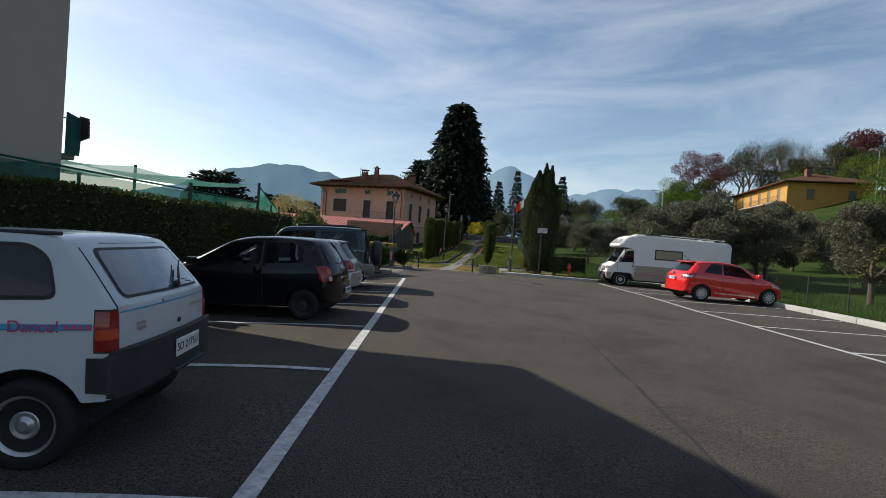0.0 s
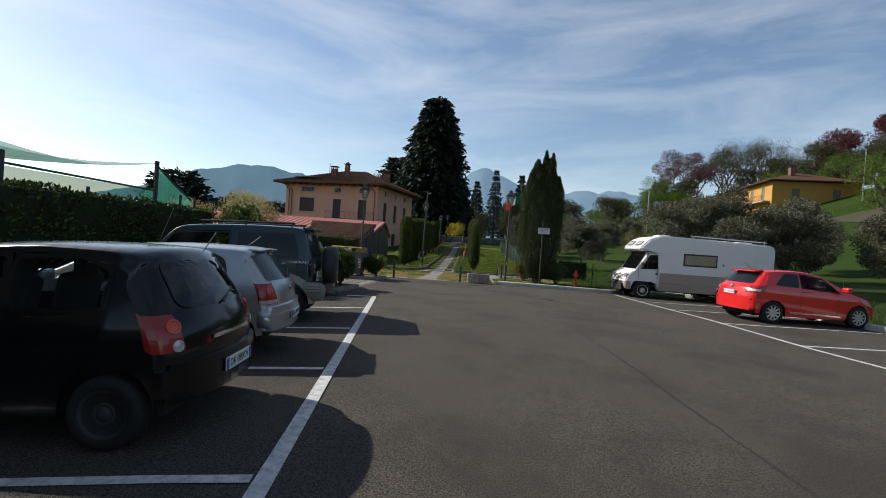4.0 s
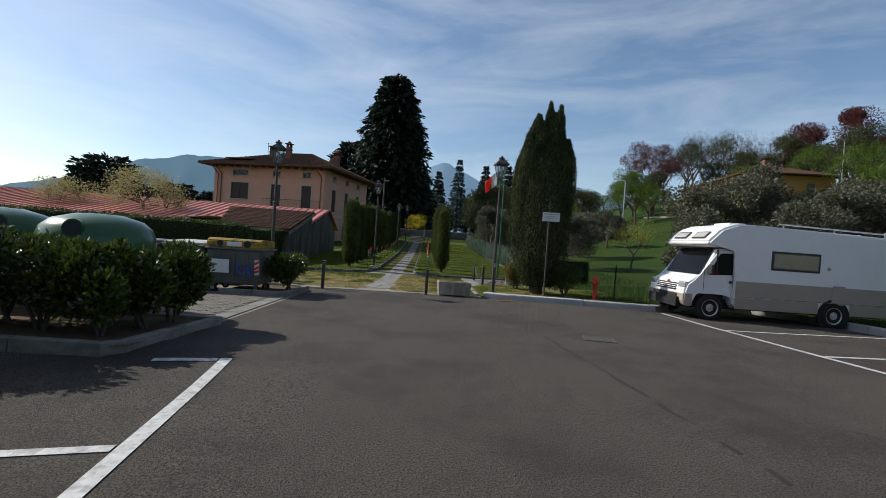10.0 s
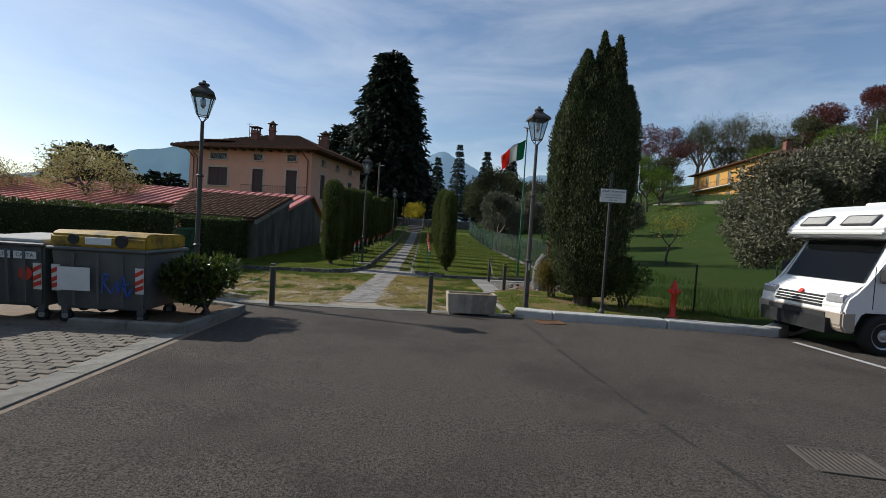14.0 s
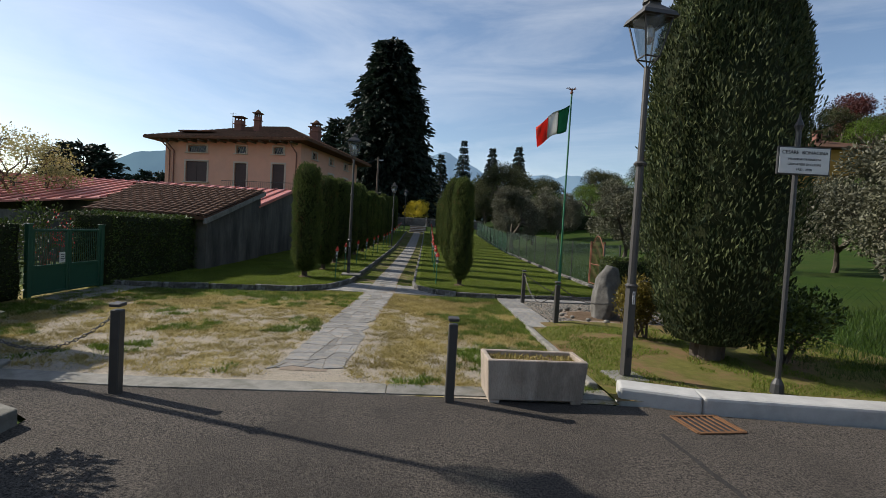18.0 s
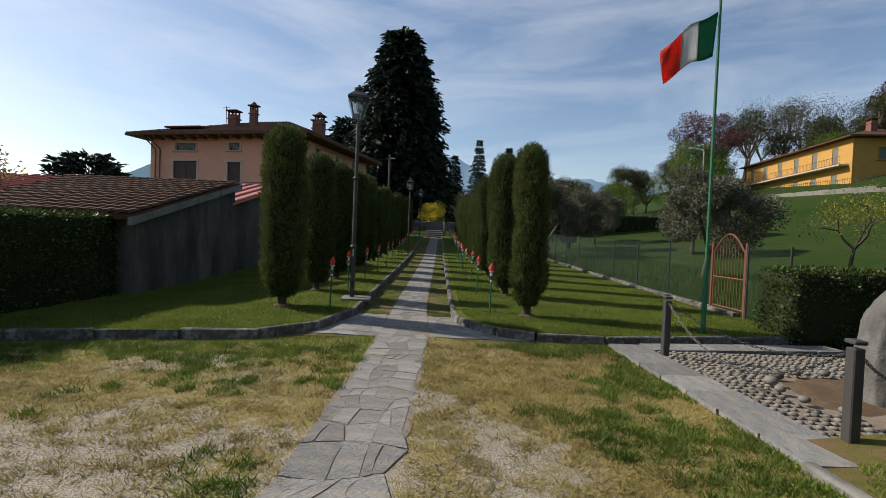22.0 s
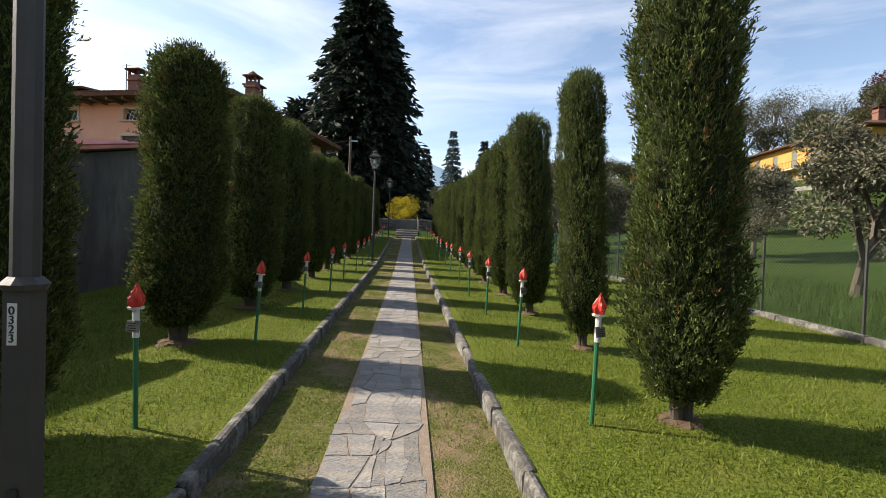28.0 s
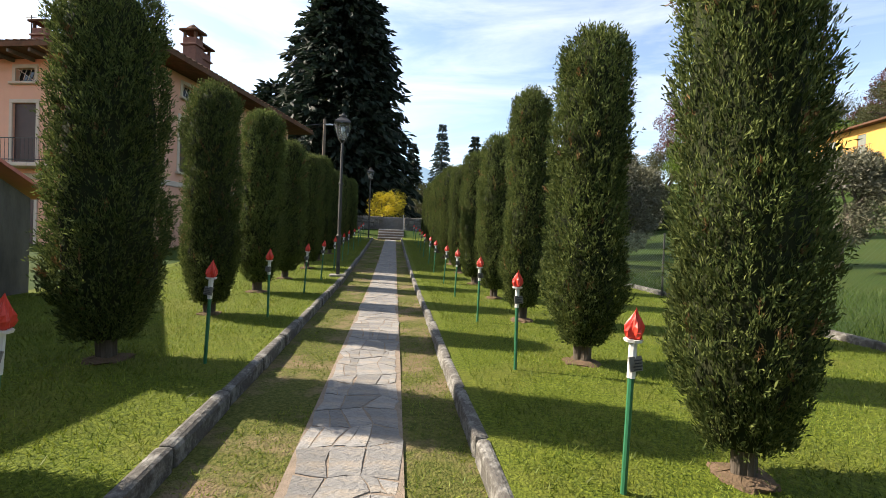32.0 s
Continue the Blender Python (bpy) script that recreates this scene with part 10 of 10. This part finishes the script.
for s_ in (-1, 1):
    bm = bmnew()
    prism(bm, rounded([(1.0, 1.22), (1.7, 1.19), (1.4, 1.77), (1.0, 1.79)], 0.05), 0.012, Matrix(((1, 0, 0, 0), (0, 0, s_, s_ * 0.946), (0, 1, 0, 0), (0, 0, 0, 1))))
    part("side_window", bm, M_PRIVACY, cab)
    bm = bmnew()
    box(bm, 0.03, 0.016, 0.62, (1.48, s_ * 0.955, 1.24))
    part("window_bar", bm, M_BLACKPL, cab)
    bm = bmnew()
    box(bm, 0.01, 0.006, 1.45, (0.97, s_ * 0.953, 0.5))
    box(bm, 0.01, 0.006, 0.7, (1.8, s_ * 0.953, 0.76))
    part("door_line", bm, M_INK, cab)
    bm = bmnew()
    box(bm, 0.1, 0.2, 0.26, (1.7, s_ * 1.06, 1.2), 0.04, 2)
    part("mirror", bm, M_BLACKPL, cab)
    bm = bmnew()
    box(bm, 0.14, 0.03, 0.06, (1.06, s_ * 0.955, 1.0), 0.01)
    part("door_handle", bm, M_BLACKPL, cab)
    bm = bmnew()
    box(bm, 0.26, 0.34, 0.17, (2.15, s_ * 0.74, 0.8), 0.04, 2)
    part("headlight", bm, M_LENS, cab)
    # lower stripes and panels
    bm = bmnew()
    box(bm, 4.42, 0.012, 0.42, (-1.2, s_ * (CW + 0.004), 0.66), 0.004)
    part("stripe", bm, M_TAUPE, shell, "taupe lower band")
    bm = bmnew()
    box(bm, 1.35, 0.05, 0.3, (-2.76, s_ * (CW + 0.01), 0.35), 0.02, 2)
    part("skirt", bm, M_TAUPE, shell)
    bm = bmnew()
    box(bm, 2.24, 0.05, 0.3, (-0.1, s_ * (CW + 0.01), 0.35), 0.02, 2)
    part("skirt", bm, M_TAUPE, shell)
    bm = bmnew()
    box(bm, 4.46, 0.02, 0.012, (-1.2, s_ * (CW + 0.03), 0.66))
    part("trim_strip", bm, M_CHROME, shell)
    bm = bmnew()
    prism(bm, [(0.96, 0.38), (1.04, 0.38), (1.04, 0.7), (0.96, 0.7)], 0.01, Matrix(((1, 0, 0, 0), (0, 0, s_, s_ * 0.952), (0, 1, 0, 0), (0, 0, 0, 1))))
    part("door_trim", bm, M_TAUPE, cab)
    bm = bmnew()
    box(bm, 1.32, 0.02, 0.5, (-0.55, s_ * (CW + 0.006), 1.42), 0.01)
    wf = part("window_frame", bm, M_BLACKPL, shell)
    bm = bmnew()
    box(bm, 1.22, 0.02, 0.4, (-0.55, s_ * (CW + 0.012), 1.47), 0.02)
    part("blind_window", bm, mat("cream_blind_glass", (0.3, 0.27, 0.19), (0.26, 0.23, 0.16), 3, 0.12, 0, 20, coat=0.6) if s_ < 0 else bpy.data.materials["cream_blind_glass"], wf, "caravan window with a drawn cream blind")
    bm = bmnew()
    prism(bm, rounded([(-0.18, 0), (0.18, 0), (0.18, 0.5), (-0.18, 0.5)], 0.06), 0.01, Matrix(((1, 0, 0, -1.75), (0, 0, s_, s_ * (CW + 0.012)), (0, 1, 0, 0.62), (0, 0, 0, 1))))
    part("service_hatch", bm, M_TAUPE, shell)
    bm = bmnew()
    lathe(bm, [(0.05, 0), (0.045, 0.015)], 16, Matrix.Translation((-1.45, s_ * CW, 1.55)) @ pose(0, 0, 0, -90 * s_, 0, 0))
    part("filler_cap", bm, M_TAUPE, shell)
# windscreen
bm = bmnew()
v4 = [bm.verts.new(p) for p in ((1.87, -0.82, 1.17), (1.87, 0.82, 1.17), (1.49, 0.78, 1.87), (1.49, -0.78, 1.87))]
bm.faces.new(v4)
bmesh.ops.solidify(bm, geom=bm.faces[:], thickness=0.02)
part("windscreen", bm, M_PRIVACY, cab, m=Matrix.Translation((0.015, 0, 0.01)))
for s_ in (-1, 1):
    bm = bmnew()
    box(bm, 0.02, 0.62, 0.26, (0, s_ * 0.45, -0.13), 0.01)
    aw = part("alcove_window", bm, M_BLACKPL, shell, m=Matrix.Translation((1.672, 0, 2.245)) @ pose(0, 0, 0, 0, -43.5, 0))
    bm = bmnew()
    box(bm, 0.02, 0.54, 0.19, (0.008, s_ * 0.45, -0.095), 0.01)
    part("blind", bm, M_KERB, aw)
bm = bmnew()
for z in (0.74, 0.79, 0.84, 0.89):
    box(bm, 0.05, 1.05, 0.036, (2.285 - (z - 0.74) * 0.35, 0, z - 0.02), 0.006)
part("grille", bm, M_INK, cab, "black slotted grille")
bm = bmnew()
box(bm, 0.05, 1.3, 0.14, (2.31, 0, 0.5), 0.01)
part("air_intake", bm, M_BLACKPL, cab)
plate(cp, Matrix.Translation((2.35, 0, 0.46)) @ pose(0, 0, 0, 0, 0, 90), "CO 541 VH", 0.5, 0.11)
bm = bmnew()
lathe(bm, [(0.05, 0), (0.045, 0.012)], 16, Matrix.Translation((2.235, 0, 0.93)) @ pose(0, 0, 0, 0, 60, 0))
part("badge", bm, M_RED, cab)
for c in (1.63, -1.65):
    for s_ in (1, -1):
        wheel(cp, c, s_ * (0.93 if c > 0 else 1.0), 0.335, 0.2, s_, 10, M_ALLOY, "steel")
bm = bmnew()
box(bm, 5.6, 1.5, 0.25, (-0.4, 0, 0.3))
for c in (1.63, -1.65):
    box(bm, 0.86, 1.7, 0.4, (c, 0, 0.3))
part("underbody", bm, M_DARK, cp)
for s_ in (1, -1):
    bm = bmnew()
    # flat dark disc stands in for the shaded hollow round the rear wheel
    lathe(bm, [(0.43, -0.04), (0.43, 0.018)], 28, Matrix.Translation((-1.65, s_ * (CW + 0.0), 0.335)) @ pose(0, 0, 0, -90 * s_, 0, 0))
    part("wheel_arch", bm, M_DARK, cp)
for x in (-0.4, -1.6, -2.6):
    bm = bmnew()
    box(bm, 0.6, 0.6, 0.09, (x, 0.1, 2.46), 0.03, 2)
    part("roof_hatch", bm, M_CAMPER, shell)
for s_ in (1, -1):
    bm = bmnew()
    rod(bm, (-3.2, s_ * 0.85, 2.57), (-0.2, s_ * 0.85, 2.65), 0.02, seg=6)
    for x in (-3.1, -1.7, -0.3):
        rod(bm, (x, s_ * 0.85, 2.42), (x, s_ * 0.85, 2.62), 0.018, seg=6)
    part("roof_rail", bm, M_ALLOY, shell)
bm = bmnew()
box(bm, 0.5, 0.7, 0.1, (0.6, 0, 2.54), 0.04, 2)
part("roof_fairing", bm, M_CAMPER, shell)
rk = new("bicycle_rack")
rk.parent = cp
bm = bmnew()
for y in (-0.4, 0.4):
    rod(bm, (-3.46, y, 1.0), (-3.46, y, 2.5), 0.018, seg=6)
    rod(bm, (-3.46, y, 1.05), (-3.9, y, 0.98), 0.016, seg=6)
rod(bm, (-3.85, -0.8, 0.98), (-3.85, 0.8, 0.98), 0.02, seg=6)
part("carrier", bm, M_ALLOY, rk)
bm = bmnew()
for cy in (-0.5, 0.5):
    for i in range(20):
        a, b_ = 2 * math.pi * i / 20, 2 * math.pi * (i + 1) / 20
        rod(bm, (-3.8, cy + 0.33 * math.cos(a), 1.33 + 0.33 * math.sin(a)), (-3.8, cy + 0.33 * math.cos(b_), 1.33 + 0.33 * math.sin(b_)), 0.02, seg=5)
for p, q_ in (((-0.5, 1.33), (-0.1, 1.3)), ((-0.1, 1.3), (0.35, 1.7)), ((-0.2, 1.72), (0.35, 1.7)), ((-0.1, 1.3), (-0.25, 1.8)), ((0.35, 1.75), (0.5, 1.33)), ((-0.5, 1.33), (-0.2, 1.7))):
    rod(bm, (-3.8, *p), (-3.8, *q_), 0.018, seg=5)
part("bicycle", bm, M_IRON, rk)


# ---- grass ----
def blades(name, spots, zf, h, w, material, seed, label, lean=0.5):
    """Upright blades at the given spots (n, 2), one object of stuff."""
    q = rng(seed)
    n = len(spots)
    z = np.array([zf(x, y) for x, y in spots])
    p = np.column_stack([spots, z - 0.005])
    a = q.uniform(0, 2 * np.pi, n)
    s = np.stack([np.cos(a), np.sin(a), np.zeros(n)], 1) * (w * q.uniform(0.6, 1.4, n))[:, None]
    tip = p + np.stack([q.normal(0, lean, n), q.normal(0, lean, n), np.ones(n)], 1) * (h * q.uniform(0.45, 1.4, n))[:, None]
    v = np.stack([p - s, p + s, tip], 1).reshape(-1, 3)
    ob = new(name, np_mesh(name, v, np.arange(3 * n).reshape(n, 3), material))
    return tagged(ob, label, "grass", kind="stuff")


def scatter(n, x0, x1, y0, y1, q, near=1.0):
    """Spots, thicker towards y0."""
    u = q.uniform(0, 1, n) ** near
    return np.column_stack([q.uniform(x0, x1, n), y0 + (y1 - y0) * u])


q = rng(401)
s = scatter(240000, -7.2, -2.55, 23.4, 58, q, 1.7)
s = s[np.array([x < kerb_l(y) - 0.12 for x, y in s])]
blades("lawn_grass", s, lawn_z, 0.036, 0.004, L_GRASS, 1, "short mown lawn grass beside the avenue")
s = scatter(290000, -0.7, 5.05, 24.45, 58, q, 1.7)
s = s[np.array([x > kerb_r(y) + 0.1 and (y > 24.95 or x < 1.5 + (y - 24.4) * 6) for x, y in s])]
blades("lawn_grass", s, lawn_z, 0.036, 0.004, L_GRASS, 2, "short mown lawn grass beside the avenue")


def patchy(s, k, cut, seed):
    return s[np.array([noise.noise(Vector((x * k, y * k, seed))) + 0.4 * noise.noise(Vector((x * k * 3, y * k * 3, seed))) > cut for x, y in s])]


off_path = lambda s: s[np.array([not (path_l(y) - 0.02 < x < path_r(y) + 0.02) for x, y in s])]
before_kerb = lambda x, y: y < float(np.interp(x, (-6.4, -3.5, -2.9), (23.2, 23.85, 24.3))) if x < -2 else y < 24.4
s = np.concatenate([scatter(70000, -1.3, 1.45, 17.2, 24.4, q), scatter(85000, -7.6, -1.9, 17.2, 24.3, q)])
luck = q.uniform(0.15, 1.05, len(s))
s = off_path(s[np.array([before_kerb(x, y) and turf_cover(x, y) > r for (x, y), r in zip(s, luck)])])
blades("turf_grass", s, turf_z, 0.03, 0.004, L_DRY, 3, "thin dry yellowed turf growing through the gravel", 0.9)
s = np.concatenate([scatter(80000, -1.3, 1.48, 17.2, 24.4, q), scatter(80000, -7.6, -1.9, 17.2, 24.3, q)])
luck = q.uniform(0.3, 1.1, len(s))
s = off_path(s[np.array([before_kerb(x, y) and green_cover(x, y) > r for (x, y), r in zip(s, luck)])])
blades("turf_grass", s, turf_z, 0.042, 0.005, L_GRASS, 4, "green grass tufts in the thin turf", 0.6)
hearts = np.concatenate([scatter(900, -1.2, 1.45, 17.2, 24.2, q), scatter(1500, -7.5, -1.95, 17.2, 23.6, q)])
lush = off_path(hearts[np.array([before_kerb(x, y) and green_cover(x, y) > 0.32 for x, y in hearts])])
s = (lush[:, None] + q.normal(0, 0.045, (len(lush), 70, 2))).reshape(-1, 2)
blades("turf_tufts", s, turf_z, 0.05, 0.0055, L_TUFT, 14, "thick green tufts of grass and clover", 0.7)
poor = off_path(hearts[np.array([before_kerb(x, y) and green_cover(x, y) <= 0.32 for x, y in hearts])])
s = (poor[:, None] + q.normal(0, 0.05, (len(poor), 45, 2))).reshape(-1, 2)
blades("straw_tufts", s, turf_z, 0.035, 0.005, L_DRY, 15, "flattened straw-coloured grass tufts on the gravel", 1.3)
s = scatter(60000, -2.45, -0.72, 26.3, 56, q, 1.8)
s = patchy(off_path(s), 0.9, -0.12, 3.0)
blades("avenue_grass", s, lambda x, y: base(y) + 0.006 + wobble((x, y, 0), 0.9, 0.012), 0.026, 0.0045, L_GRASS, 7, "worn grass along the stone path", 0.7)
s = patchy(scatter(44000, 1.56, 6.5, 17.35, 20.6, q), 0.8, -0.1, 4.0)
blades("verge_grass", s, verge_z, 0.035, 0.005, L_GRASS, 8, "short verge grass by the kerb", 0.6)
s = np.concatenate([scatter(14000, 5.25, 11, 26, 46, q), scatter(14000, 5.6, 13.0, 18.4, 24, q), scatter(7000, 11.6, 18, 2, 18, q)])
blades("meadow_grass", s, gz, 0.22, 0.008, L_TALL, 9, "tall fresh green meadow grass beyond the fence", 0.25)
s = np.concatenate([scatter(9000, 11.8, 13.0, -4, 15, q), scatter(4000, 4.6, 6.6, 17.9, 19, q)])
blades("rough_grass", s, gz, 0.12, 0.007, L_TALL, 10, "rough grass on the verge behind the kerb", 0.4)
# pebbles on the gravel
gp = rng(55)
n = 16000
sp_ = np.column_stack([gp.uniform(-7, 1.2, n), gp.uniform(17.2, 22.5, n)])
k8 = np.array([(1, 0, 0), (-1, 0, 0), (0, 1, 0), (0, -1, 0), (0, 0, 0.7)])
f8 = np.array([(0, 2, 4), (2, 1, 4), (1, 3, 4), (3, 0, 4)])
zz = np.array([turf_z(x, y) - 0.002 for x, y in sp_])
sz_ = gp.uniform(0.004, 0.014, n)
v = (k8[None] * sz_[:, None, None] * gp.uniform(0.7, 1.3, (n, 5, 1)) + np.column_stack([sp_, zz])[:, None, :]).reshape(-1, 3)
f = (f8[None] + 5 * np.arange(n)[:, None, None]).reshape(-1, 3)
tagged(new("gravel_stones", np_mesh("gravel_stones", v, f, M_PEBBLE)), "loose pale gravel stones on the court", "gravel", kind="stuff")
